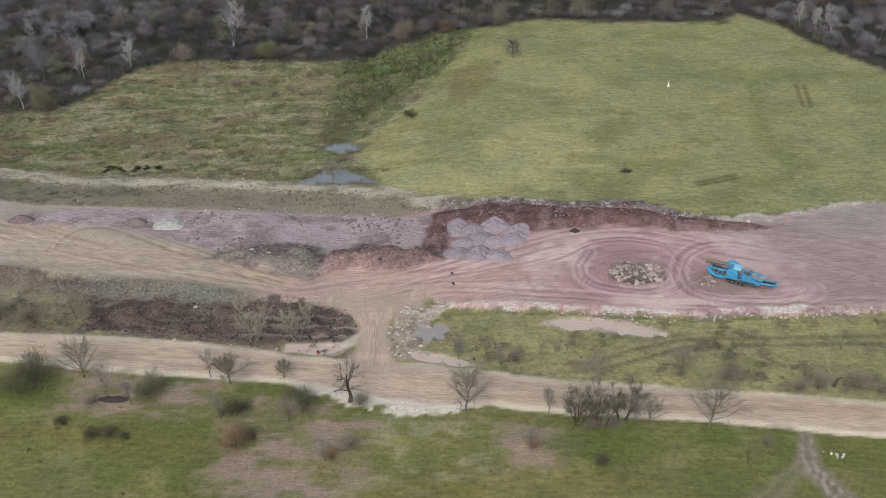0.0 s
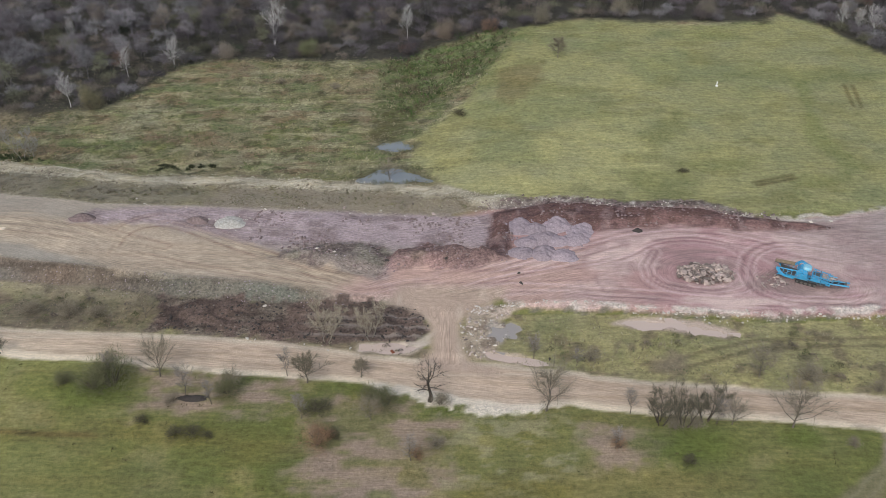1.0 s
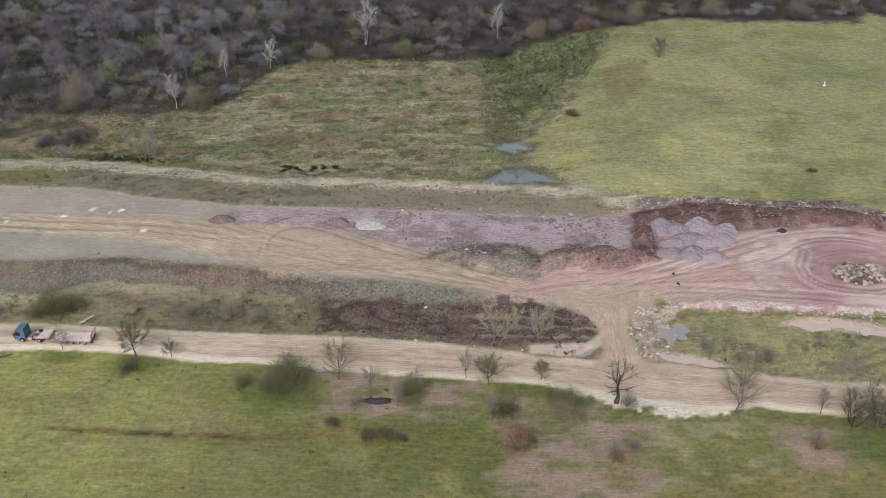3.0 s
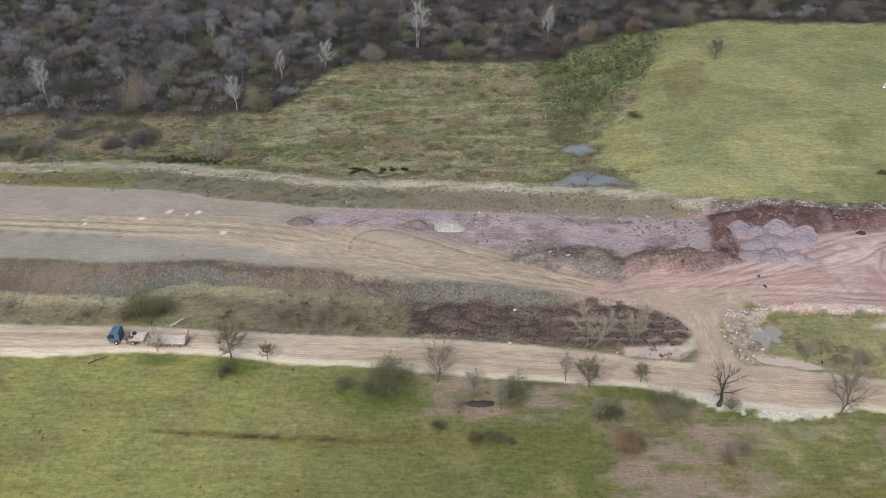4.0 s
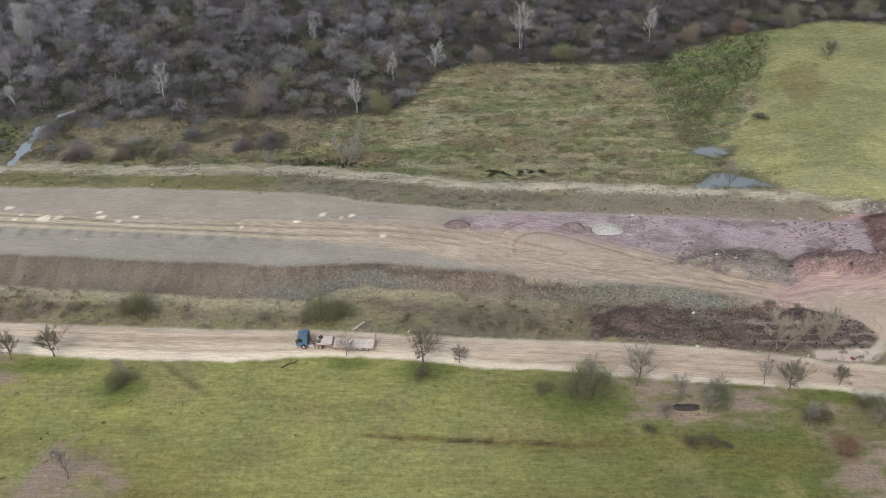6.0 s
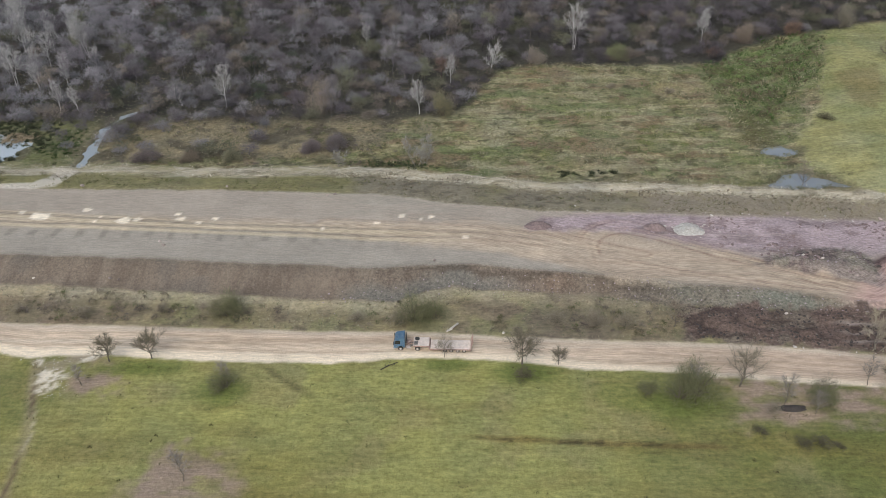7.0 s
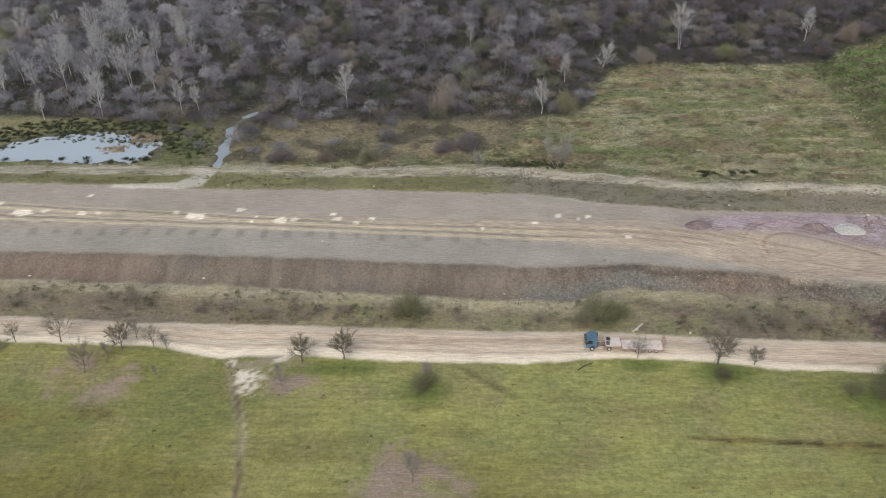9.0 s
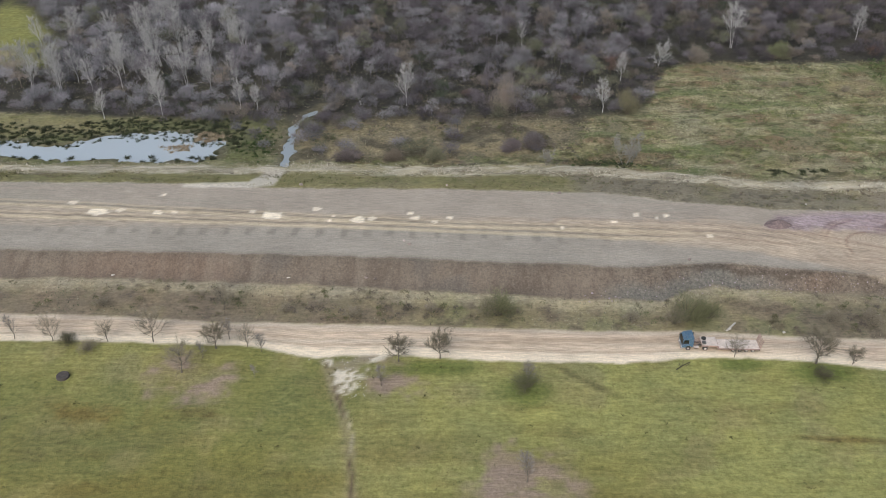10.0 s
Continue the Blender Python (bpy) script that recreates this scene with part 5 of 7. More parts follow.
# roadside trees: (x, y, kind, size, turn)
KINDS = {
    "tree": lambda s: ("bare_tree", "bare deciduous tree with thin spreading twigs beside the road", "tree", grow(s, 6.4, 3.9, 20, 7, 3000, 0.11, 0.16, 1.1, 0.018, rise=0.95, wild=0.36), BARK, BROWN),
    "round": lambda s: ("bare_tree", "bushy leafless tree with a dense greyish-brown rounded crown", "tree", grow(s, 5.8, 3.0, 24, 8, 4800, 0.13, 0.24, 0.9, 0.022, rise=0.75, wild=0.4), BARK, (0.175, 0.150, 0.110)),
    "thin": lambda s: ("bare_sapling", "slender bare sapling with few upright branches in leaf litter", "tree", grow(s, 6.5, 2.1, 18, 5, 1500, 0.085, 0.2, 0.9, 0.020, rise=1.3, wild=0.45), BARK, GREY),
    "thicket": lambda s: ("bare_tree", "clump of dark many-stemmed leafless trees beside the road", "tree", grow(s, 6.2, 2.5, 30, 7, 3600, 0.22, 0.16, 1.0, 0.024, rise=1.4, wild=0.35, stems=5), (0.075, 0.062, 0.048), (0.135, 0.118, 0.085)),
    "shrub": lambda s: ("shrub", "leafless olive-brown shrub with many thin stems", "shrub", bush(s, 1.95, 2.9, 3800, 0.5, 0.026, 22), BARK, OLIVE),
    "brown": lambda s: ("shrub", "leafless grey-brown thicket of thin stems", "shrub", bush(s + 9, 1.9, 2.7, 2300, 0.55, 0.024, 20), BARK, BROWN),
    "red": lambda s: ("shrub", "rust-brown shrub with withered leaves", "shrub", bush(s + 5, 1.9, 3.0, 2400, 0.5, 0.026, 18), BARK, RED),
    "dark": lambda s: ("low_bush", "low dark bush in the grass", "shrub", bush(s, 1.35, 0.9, 1100, 0.42, 0.035), DARK, (0.105, 0.095, 0.06)),
    "pale": lambda s: ("bare_tree", "bare tree with pale greyish twigs", "tree", grow(s, 8.2, 2.7, 28, 8, 3600, 0.11, 0.10, 0.9, 0.026, rise=1.3, stems=2), (0.22, 0.19, 0.155), (0.29, 0.25, 0.19)),
}
ROADSIDE = [
    (-265, 135.9, "thin", 0.7, 10), (-257, 135, "tree", 0.65, 50), (-254, 134.9, "dark", 1.4, 0), (-249, 132.3, "brown", 0.9, 80), (-246, 134.9, "tree", 0.55, 140), (-237, 134.8, "tree", 0.85, 200),
    (-224, 132.4, "round", 0.8, 20), (-222, 135.5, "thin", 0.6, 90), (-218, 132.9, "tree", 0.65, 10), (-215, 131.5, "thin", 0.6, 70), (-229, 125.5, "tree", 0.75, 120), (-226, 129.6, "thin", 0.55, 10),
    (-191, 121.6, "thin", 0.85, 33), (-188, 128.4, "round", 0.8, 60), (-180, 129.2, "round", 0.85, 160), (-164, 120.6, "shrub", 1.15, 0), (-163.6, 121, "thin", 0.85, 60), (-123, 129.1, "tree", 0.75, 40), (-108, 126.9, "round", 1.0, 220),
    (-108, 123.4, "dark", 1.3, 30), (-101, 126.8, "round", 0.5, 70), (-166, 98.2, "thin", 0.95, 30),
    (-85.2, 118.6, "shrub", 0.85, 40), (-79.8, 117.4, "shrub", 1.25, 110), (-76.5, 118.4, "shrub", 1.15, 200), (-77, 119.6, "thin", 1.0, 40), (-68, 120.4, "tree", 0.95, 80), (-61.7, 114.6, "thin", 1.2, 45), (-64, 113.8, "brown", 0.7, 0), (-56.6, 113.0, "thin", 0.95, 20), (-54.5, 116.2, "shrub", 0.7, 20), (-53.5, 117.2, "tree", 0.75, 10),
    (-44, 120.6, "thin", 1.0, 100), (-40, 118.8, "round", 0.8, 110), (-30, 120.3, "round", 0.5, 20), (-28, 114.6, "shrub", 0.6, 50), (-25, 112.8, "shrub", 0.65, 200), (-36, 103.4, "red", 1.25, 20), (-20, 99.6, "thin", 0.95, 210),
    (-19, 100.4, "red", 0.6, 60), (-68, 108.5, "dark", 0.9, 10), (-61.5, 105.6, "dark", 0.6, 60), (-58.5, 105.6, "dark", 0.7, 120), (-55.5, 105, "dark", 0.55, 10), (-38, 130.4, "pale", 1.0, 10), (-29, 131.4, "pale", 0.95, 120),
    (-76, 138.2, "tree", 0.85, 10), (-39.8, 109.4, "thin", 0.85, 70), (-37.5, 111.2, "dark", 0.9, 70), (-27.4, 109.0, "tree", 0.7, 130), (-34, 105, "dark", 0.9, 0), (-16, 103.1, "brown", 0.75, 0), (-15, 113.2, "brown", 0.8, 10),
    (4, 111.6, "tree", 1.1, 90), (19, 111, "thin", 0.85, 40), (24, 108.7, "thicket", 0.95, 10), (28, 108.2, "thicket", 1.05, 80), (31.8, 108.8, "thicket", 1.0, 160), (33.8, 108.4, "thin", 1.0, 250), (26.2, 107.6, "brown", 0.75, 30), (30, 107.8, "brown", 0.65, 30), (36.5, 108.2, "tree", 0.65, 20), (47, 107.5, "tree", 1.05, 170),
    (15, 102.4, "thin", 0.75, 70), (15.6, 102.6, "red", 0.6, 30), (27, 99.6, "dark", 0.55, 10), (56, 103.5, "brown", 0.6, 40), (45, 120.3, "tree", 0.9, 60), (54, 119.5, "brown", 1.2, 110), (66, 116.8, "brown", 0.9, 10),
    (70, 117.3, "brown", 0.95, 60), (77, 117.3, "brown", 1.2, 140), (81, 116.3, "brown", 0.9, 10), (11, 123.4, "thin", 0.75, 20), (14, 125.1, "brown", 0.8, 60), (3, 125.5, "thin", 0.9, 70),
    (-225, 144.8, "tree", 0.95, 10), (-212, 144.3, "brown", 0.7, 40), (-198, 142.2, "brown", 0.8, 0), (-170, 142.9, "brown", 1.0, 90), (-168, 142.9, "shrub", 1.0, 20), (-132, 139.8, "brown", 1.0, 60), (-125, 141.2, "shrub", 1.15, 10), (-129.5, 140.8, "shrub", 1.1, 90),
    (-251, 146.6, "brown", 0.7, 0), (-100, 139.5, "brown", 0.9, 30), (-92, 139, "brown", 1.0, 150), (-86, 138.4, "brown", 0.9, 60), (-182, 144, "brown", 0.6, 60), (-141, 140.5, "brown", 0.7, 60),
    (23, 268.6, "round", 0.85, 10), (-10, 232.2, "dark", 0.8, 0), (48, 196.4, "dark", 0.5, 60), (-29, 196.6, "tree", 0.8, 0), (-68, 262, "brown", 0.7, 0), (-50, 258, "brown", 0.8, 80), (-215, 124.1, "thin", 0.4, 0),
]
masters = {}
for x, y, kind, size, turn in ROADSIDE:
    variants = masters.setdefault(kind, [])
    m = spot(x, y, turn, size * 1.30)
    if len(variants) < 3:
        name, label, category, grown_mesh, bark, tint = KINDS[kind](len(variants) * 31 + len(kind))
        variants.append(plant(name, m, label, category, grown_mesh, bark, tint, kind + " plants of the valley"))
    else:
        copy_thing(variants[(len(masters) + turn // 10) % 3], m)

# the old crooked tree at the junction
gnarled = grow(81, 7.6, 4.2, 10, 5, 700, 0.32, 0.34, 1.0, 0.035, rise=0.7, wild=0.55)
plant("old_tree", spot(-17, 114, 200, 1.25), "old crooked bare tree with a few thick branches at the junction", "tree", gnarled, (0.06, 0.05, 0.042), (0.08, 0.066, 0.055))

# pale birches at the edge of the wood: (x, y, size)
birch_masters = []
BIRCHES = [(-283, 264, 1.0), (-299, 269, 0.9), (-269, 257, 1.05), (-262, 264, 1.1), (-264, 242, 0.95), (-241, 246, 0.8), (-236, 247, 0.75), (-204, 249, 0.6), (-190, 248, 1.2), (-130, 243, 1.1), (-107, 276, 1.0), (-76, 295, 1.1),
           (-276, 306, 1.2), (-323, 300, 1.1), (-266, 311, 1.15), (-297, 300, 1.1), (-281, 240, 0.7), (-256, 304, 1.1), (-290, 285, 1.05), (-275, 282, 1.1), (-258, 283, 1.0), (-305, 288, 1.0), (-250, 275, 0.9), (-312, 262, 0.8),
           (-286, 276, 0.9), (-294, 279, 1.0), (-280, 291, 1.0), (-268, 272, 0.95), (-272, 296, 1.1), (-262, 297, 1.0), (-254, 263, 0.85), (-247, 290, 1.0), (-300, 258, 0.8), (-310, 275, 0.95), (-316, 290, 1.0), (-285, 312, 1.1),
           (-303, 263, 1.0), (-292, 262, 0.9), (-279, 271, 1.0), (-273, 266, 1.05), (-257, 270, 1.0), (-246, 266, 0.85), (-252, 296, 1.05), (-283, 299, 1.1), (-308, 296, 1.1), (-320, 280, 1.0), (-242, 282, 0.9), (-268, 288, 1.0),
           (-28, 303, 0.9), (126, 294, 0.8), (131, 292, 0.75), (136, 288, 0.8), (-120, 268, 0.8), (-150, 300, 0.9)]
for k, (x, y, size) in enumerate(BIRCHES):
    m = spot(x, y, 150 + 35 * math.sin(k * 2.1), size * (0.93 + 0.12 * math.sin(k * 5.3)))
    if k < 4:
        birch_masters.append(plant("birch", m, "tall bare birch with pale grey bark and fine twigs", "tree",
                                   grow(200 + k, 17.0, 4.6, 26, 8, 2800, 0.16, 0.24, 1.4, 0.032, lean=(0.0, 0.10, 0.04, 0.14)[k], rise=1.15, wild=0.2, stems=(1, 1, 3, 2)[k]), PALE_BARK, PALE, "birches at the wood's edge"))
    else:
        copy_thing(birch_masters[k % 4], m)
plant("pale_tree", spot(-130, 207.5, 40), "slender pale leafless willow at the foot of the embankment", "tree",
      grow(301, 12.0, 2.9, 28, 6, 3000, 0.12, 0.2, 1.1, 0.028, rise=1.5, wild=0.25, stems=2), (0.25, 0.23, 0.2), (0.235, 0.22, 0.20))
for k, (x, y, size) in enumerate([(-151, 207.6, 1.3), (-128, 209, 1.6)]):
    plant("pale_shrub", spot(x, y, 40 * k, size), "pale leafless willow shrub at the foot of the embankment", "shrub",
          grow(300 + k, 4.0, 1.3, 24, 4, 900, 0.08, 0.1, 0.9, 0.04, stems=6, rise=1.6), (0.25, 0.23, 0.2), (0.24, 0.225, 0.2), trunk_name="stems")


# single broad crowns at the wood's edge: (x, y, wide, tall, tint)
for k, (x, y, wide, tall, tint) in enumerate([(-160, 243, 4.8, 14.5, (0.225, 0.185, 0.15)), (-123, 241, 3.8, 10.5, (0.18, 0.16, 0.10)), (-205, 212.5, 3.4, 3.2, (0.15, 0.125, 0.12)), (-193, 212.5, 3.0, 3.0, (0.17, 0.14, 0.11)),
                                          (-181, 212.5, 3.0, 2.8, (0.16, 0.15, 0.10)), (-160, 217, 2.8, 3.2, (0.15, 0.125, 0.125)), (-153, 221, 3.0, 4.0, (0.14, 0.12, 0.12)), (-62, 287, 3.8, 7.0, (0.16, 0.165, 0.09)), (-14, 299, 4.0, 8.0, (0.20, 0.16, 0.13)),
                                          (20, 299, 4.2, 8.5, (0.17, 0.15, 0.12)), (2, 296, 3.0, 5.0, (0.16, 0.11, 0.085)), (80, 304, 4.5, 8.0, (0.15, 0.13, 0.11)), (50, 306, 4.0, 8.0, (0.19, 0.165, 0.13)), (-90, 285, 3.6, 6.5, (0.21, 0.18, 0.15))]):
    plant("edge_tree", spot(x, y, 40 * k), "broad leafless tree with a soft brownish crown at the wood's edge" if tall > 4.5 else "rounded leafless thicket at the foot of the wood", "tree" if tall > 4.5 else "shrub",
          bush(800 + k, wide, tall, 5200, 1.0, 0.06, 20), BARK, tint, "broad crowns at the wood's edge")


def scatter(rng, x0, x1, y0, y1, step):
    """Places about step metres apart, out of line."""
    gx, gy = np.meshgrid(np.arange(x0, x1, step), np.arange(y0, y1, step))
    gx, gy = gx.ravel() + rng.uniform(-0.55, 0.55, gx.size) * step, gy.ravel() + rng.uniform(-0.55, 0.55, gy.size) * step
    return gx, gy


def lay_out(name, protos, x, y, size, choice, tint, label, category, squash=None, sink=0.1, level=-99.0):
    """Many plants joined into one object: each turned, scaled and tinted on its own."""
    rng = np.random.default_rng(5)
    z = np.maximum(height(x, y) - sink, level)
    verts, tris, cols, base = [], [], [], 0
    for k in range(len(x)):
        v, t, shade = protos[choice[k]]
        a = rng.uniform(0, 2 * np.pi)
        c, s = np.cos(a) * size[k], np.sin(a) * size[k]
        w = np.stack([v[:, 0] * c - v[:, 1] * s + x[k], v[:, 0] * s + v[:, 1] * c + y[k], v[:, 2] * size[k] * (squash[k] if squash is not None else 1) + z[k]], 1)
        verts.append(w)
        tris.append(t + base)
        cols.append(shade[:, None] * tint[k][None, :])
        base += len(v)
    me = mesh_np(name, np.concatenate(verts), np.concatenate(tris), TWIGS, np.clip(np.concatenate(cols), 0, 1), "tint")
    return tagged(new(name, me), label, category, kind="stuff")


def wood_protos():
    """Seven trees, five thickets, four bits of scrub and three brambles."""
    protos = []
    for k in range(7):
        rng = np.random.default_rng(400 + k)
        wide, mid = rng.uniform(2.5, 3.5), rng.uniform(4.8, 6.8)
        lobes = [(0, 0, mid + wide * 0.5, wide * 0.62)]
        for j in range(8):
            a, e = j * 2.4 + rng.uniform(-0.4, 0.4), rng.uniform(-0.9, 0.9)
            lobes.append((wide * 0.62 * np.cos(a) * np.cos(e), wide * 0.62 * np.sin(a) * np.cos(e), mid + wide * 0.95 * np.sin(e), wide * rng.uniform(0.38, 0.58)))
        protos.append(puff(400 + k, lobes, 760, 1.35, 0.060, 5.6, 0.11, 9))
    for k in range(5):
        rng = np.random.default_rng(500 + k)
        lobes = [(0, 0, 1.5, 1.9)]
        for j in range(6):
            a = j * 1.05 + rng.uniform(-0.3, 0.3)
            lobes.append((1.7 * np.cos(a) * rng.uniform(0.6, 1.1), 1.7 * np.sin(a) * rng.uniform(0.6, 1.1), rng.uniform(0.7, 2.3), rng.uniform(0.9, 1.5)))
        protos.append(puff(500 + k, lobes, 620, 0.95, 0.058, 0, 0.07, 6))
    for k in range(4):
        rng = np.random.default_rng(520 + k)
        lobes = [(rng.normal(0, 1.4), rng.normal(0, 1.4), rng.uniform(0.8, 2.2), rng.uniform(0.8, 1.5)) for _ in range(4)]
        protos.append(puff(520 + k, lobes, 170, 1.1, 0.11, 0, 0.07, 3))
    for k in range(3):
        w, c = grow(540 + k, 4.6, 2.7, 4, 1, 60, 0.10, 0.15, 1.4, 0.22, stems=2, sides=3, rise=0.7)
        v, t = join([w, c])
        protos.append((v, t, np.concatenate([np.full(len(w[0]), 0.7), np.full(len(c[0]), 1.0)])))
    return protos


def build_wood():
    rng = np.random.default_rng(11)
    x, y = scatter(rng, -380, 200, 208, 362, 5.3)
    inside = depth_in(x, y, WOOD)
    keep = (inside > 0.5) & (depth_in(x, y, CLEARING) < -1) & (depth_in(x, y, STREAM) < -1.2)
    reach = 0.523 * (0.834 * y + 58) + 12
    keep &= (x > -182 - reach) & (x < reach)
    open_ground = (x < -110) & (y < 236) & (speckle(x, y, 11, 44) > 0.44)
    keep &= ~open_ground & ((y < 345) | (rng.uniform(size=len(x)) < 0.8))
    x, y, inside = x[keep], y[keep], inside[keep]
    low = (inside < 7 + 6 * rng.uniform(size=len(x))) | ((x < -110) & (y < 262) & (rng.uniform(size=len(x)) < 0.8)) | (rng.uniform(size=len(x)) < 0.38)
    choice = np.where(low, 7 + rng.integers(0, 5, len(x)), rng.integers(0, 7, len(x)))
    size = np.where(low, rng.uniform(0.75, 1.4, len(x)), rng.uniform(0.7, 1.3, len(x)))
    looks = np.array([(0.155, 0.135, 0.137), (0.195, 0.172, 0.172), (0.128, 0.109, 0.111), (0.235, 0.216, 0.213), (0.155, 0.15, 0.095), (0.225, 0.185, 0.145), (0.27, 0.252, 0.248), (0.16, 0.105, 0.08), (0.07, 0.08, 0.05)])
    kind = rng.choice(len(looks), len(x), p=[0.20, 0.19, 0.15, 0.11, 0.13, 0.15, 0.03, 0.010, 0.03])
    grey_stand = (speckle(x, y, 40, 46) > 0.6) & (rng.uniform(size=len(x)) < 0.4)
    kind[grey_stand] = 3
    kind[(x < -236) & (y > 246) & (rng.uniform(size=len(x)) < 0.55)] = 6
    stand = 0.68 + 0.80 * speckle(x, y, 16, 45)
    tint = looks[kind] * (stand * rng.uniform(0.66, 1.30, len(x)))[:, None] * np.where(low, 0.88, 1.0)[:, None] * np.where(x < -225, 1.06, 0.90)[:, None] * (0.97, 0.98, 1.06)
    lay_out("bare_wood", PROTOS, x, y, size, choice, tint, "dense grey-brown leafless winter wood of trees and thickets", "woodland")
    return len(x)


PROTOS = wood_protos()
build_wood()


def tuft_protos(count, tall, wide, fine):
    protos = []
    for k in range(5):
        rng = np.random.default_rng(600 + k)
        start = np.stack([rng.normal(0, wide * 0.3, count), rng.normal(0, wide * 0.3, count), np.zeros(count)], 1)
        way = np.stack([rng.normal(0, 0.5, count), rng.normal(0, 0.5, count), np.ones(count)], 1)
        way /= np.linalg.norm(way, axis=1)[:, None]
        v, t = slivers(rng, start, way, tall * rng.uniform(0.5, 1.2, count), fine)
        protos.append((v, t, np.ones(len(v))))
    return protos


def build_tufts():
    rng = np.random.default_rng(21)
    # pale dry grass along the embankment's ridge
    n = 5200
    x = rng.uniform(-320, 0, n)
    y = line(x, RIDGE) - 1.2 + rng.normal(0, 1.5, n) + 2.0 * (speckle(x, x * 0, 9, 64) - 0.5)
    tint = np.array([(0.52, 0.468, 0.375)]) * (rng.uniform(0.75, 1.2, n) * (0.55 + 0.8 * speckle(x, y * 2, 5, 65)))[:, None]
    lay_out("dry_grass", tuft_protos(8, 0.75, 2.6, 0.15), x, y, rng.uniform(0.5, 1.4, n), rng.integers(0, 5, n), tint, "pale matted dry grass along the ridge of the embankment", "grass", squash=rng.uniform(0.2, 0.5, n), sink=0.02)
    # rough grass on the strip beside the road, in the left field and the marsh
    x, y = scatter(rng, -330, 100, 118, 285, 1.25)
    strip = (y > line(x, ROAD_FAR) + 0.8) & (y < line(x, SLOPE_TOE)) & (depth_in(x, y, DARK_PATCH) < 0) & (depth_in(x, y, JUNCTION) < -1) & (depth_in(x, y, RUBBLE) < 0) & (depth_in(x, y, PINK_PUDDLE) < 0)
    left = (y > line(x, RIDGE) + 2) & (depth_in(x, y, FIELD) < 0) & (depth_in(x, y, POND) < -0.5) & (depth_in(x, y, POND_BY_FIELD) < 0) & (depth_in(x, y, POOL) < 0) & (depth_in(x, y, STREAM) < 0)
    keep = (strip | left) & (speckle(x, y, 5, 47) > 0.42)
    x, y = x[keep], y[keep]
    looks = np.array([(0.215, 0.20, 0.125), (0.10, 0.108, 0.06), (0.275, 0.25, 0.175), (0.15, 0.12, 0.09)])
    tint = looks[((speckle(x, y, 9, 48) * 3 + rng.uniform(0, 1, len(x)) * 2.2).astype(int)) % 4] * rng.uniform(0.7, 1.2, (len(x), 1))
    lay_out("rough_grass", tuft_protos(5, 0.5, 0.8, 0.13), x, y, rng.uniform(0.6, 1.3, len(x)), rng.integers(0, 5, len(x)), tint, "rough olive and straw-coloured grass tufts", "grass", sink=0.02)
    # olive and brown grass on the back slope
    x = rng.uniform(-320, -8, 4200)
    low, high = line(x, BACK) + 0.8, line(x, RIDGE) - 2.0
    y = low + (high - low) * rng.uniform(0, 1, 4200)
    keep = speckle(x * 0.5, y, 4, 59) > 0.44
    x, y = x[keep], y[keep]
    looks = np.array([(0.175, 0.17, 0.075), (0.12, 0.115, 0.055), (0.155, 0.125, 0.085), (0.27, 0.24, 0.15)])
    tint = looks[(4 * speckle(x, y, 7, 60) + rng.uniform(-0.7, 0.7, len(x))).astype(int).clip(0, 3)] * rng.uniform(0.65, 1.3, (len(x), 1))
    lay_out("slope_grass", tuft_protos(9, 0.4, 1.1, 0.11), x, y, rng.uniform(0.5, 1.3, len(x)), rng.integers(0, 5, len(x)), tint, "olive and brown grass tufts on the back slope of the embankment", "grass", sink=0.02)
    # matted tussocks of the left field, in drifts of one colour
    x, y = scatter(rng, -205, 0, 197, 286, 1.7)
    keep = (y > line(x, RIDGE) + 3) & (depth_in(x, y, WOOD) < 1) & (depth_in(x, y, FIELD) < -1) & (depth_in(x, y, POND_BY_FIELD) < -0.5) & (depth_in(x, y, POOL) < -0.5) & (rng.uniform(size=len(x)) < 0.75)
    x, y = x[keep], y[keep]
    drift = (3.2 * speckle(x * 0.45, y, 6.5, 151) + rng.uniform(-0.5, 0.5, len(x)) + 0.6 * (speckle(x, y, 25, 152) - 0.5)).clip(0.6, 2.59)
    looks = np.array([(0.145, 0.160, 0.074), (0.215, 0.195, 0.112), (0.205, 0.155, 0.100), (0.33, 0.295, 0.19)])
    tint = looks[np.where(rng.uniform(size=len(x)) < 0.14, 3, (drift - 0.6).astype(int).clip(0, 2))] * rng.uniform(0.6, 1.3, (len(x), 1))
    lay_out("tussocks", tuft_protos(22, 0.55, 2.2, 0.13), x, y, rng.uniform(0.5, 1.3, len(x)), rng.integers(0, 5, len(x)), tint, "matted green, brown and straw-coloured tussocks of the rough field", "grass", sink=0.02)
    # grass standing in the flooded corner
    ang, far = rng.uniform(0, 2 * np.pi, 150), rng.uniform(0.55, 1.25, 150)
    x = np.concatenate([-27.5 + 12 * np.cos(ang[:95]) * far[:95], -28.5 + 6.5 * np.cos(ang[95:]) * far[95:]])
    y = np.concatenate([198.3 + 4.4 * np.sin(ang[:95]) * far[:95], 216.2 + 3.3 * np.sin(ang[95:]) * far[95:]])
    tint = np.array([(0.155, 0.15, 0.085)]) * rng.uniform(0.7, 1.4, (150, 1))
    lay_out("flooded_grass", tuft_protos(26, 0.6, 1.6, 0.10), x, y, rng.uniform(0.5, 1.2, 150), rng.integers(0, 5, 150), tint, "olive grass tufts standing in shallow water", "grass", sink=0.0, level=0.3)
    # meadow tufts in front of the road
    x, y = scatter(rng, -290, 110, 88, 134, 1.9)
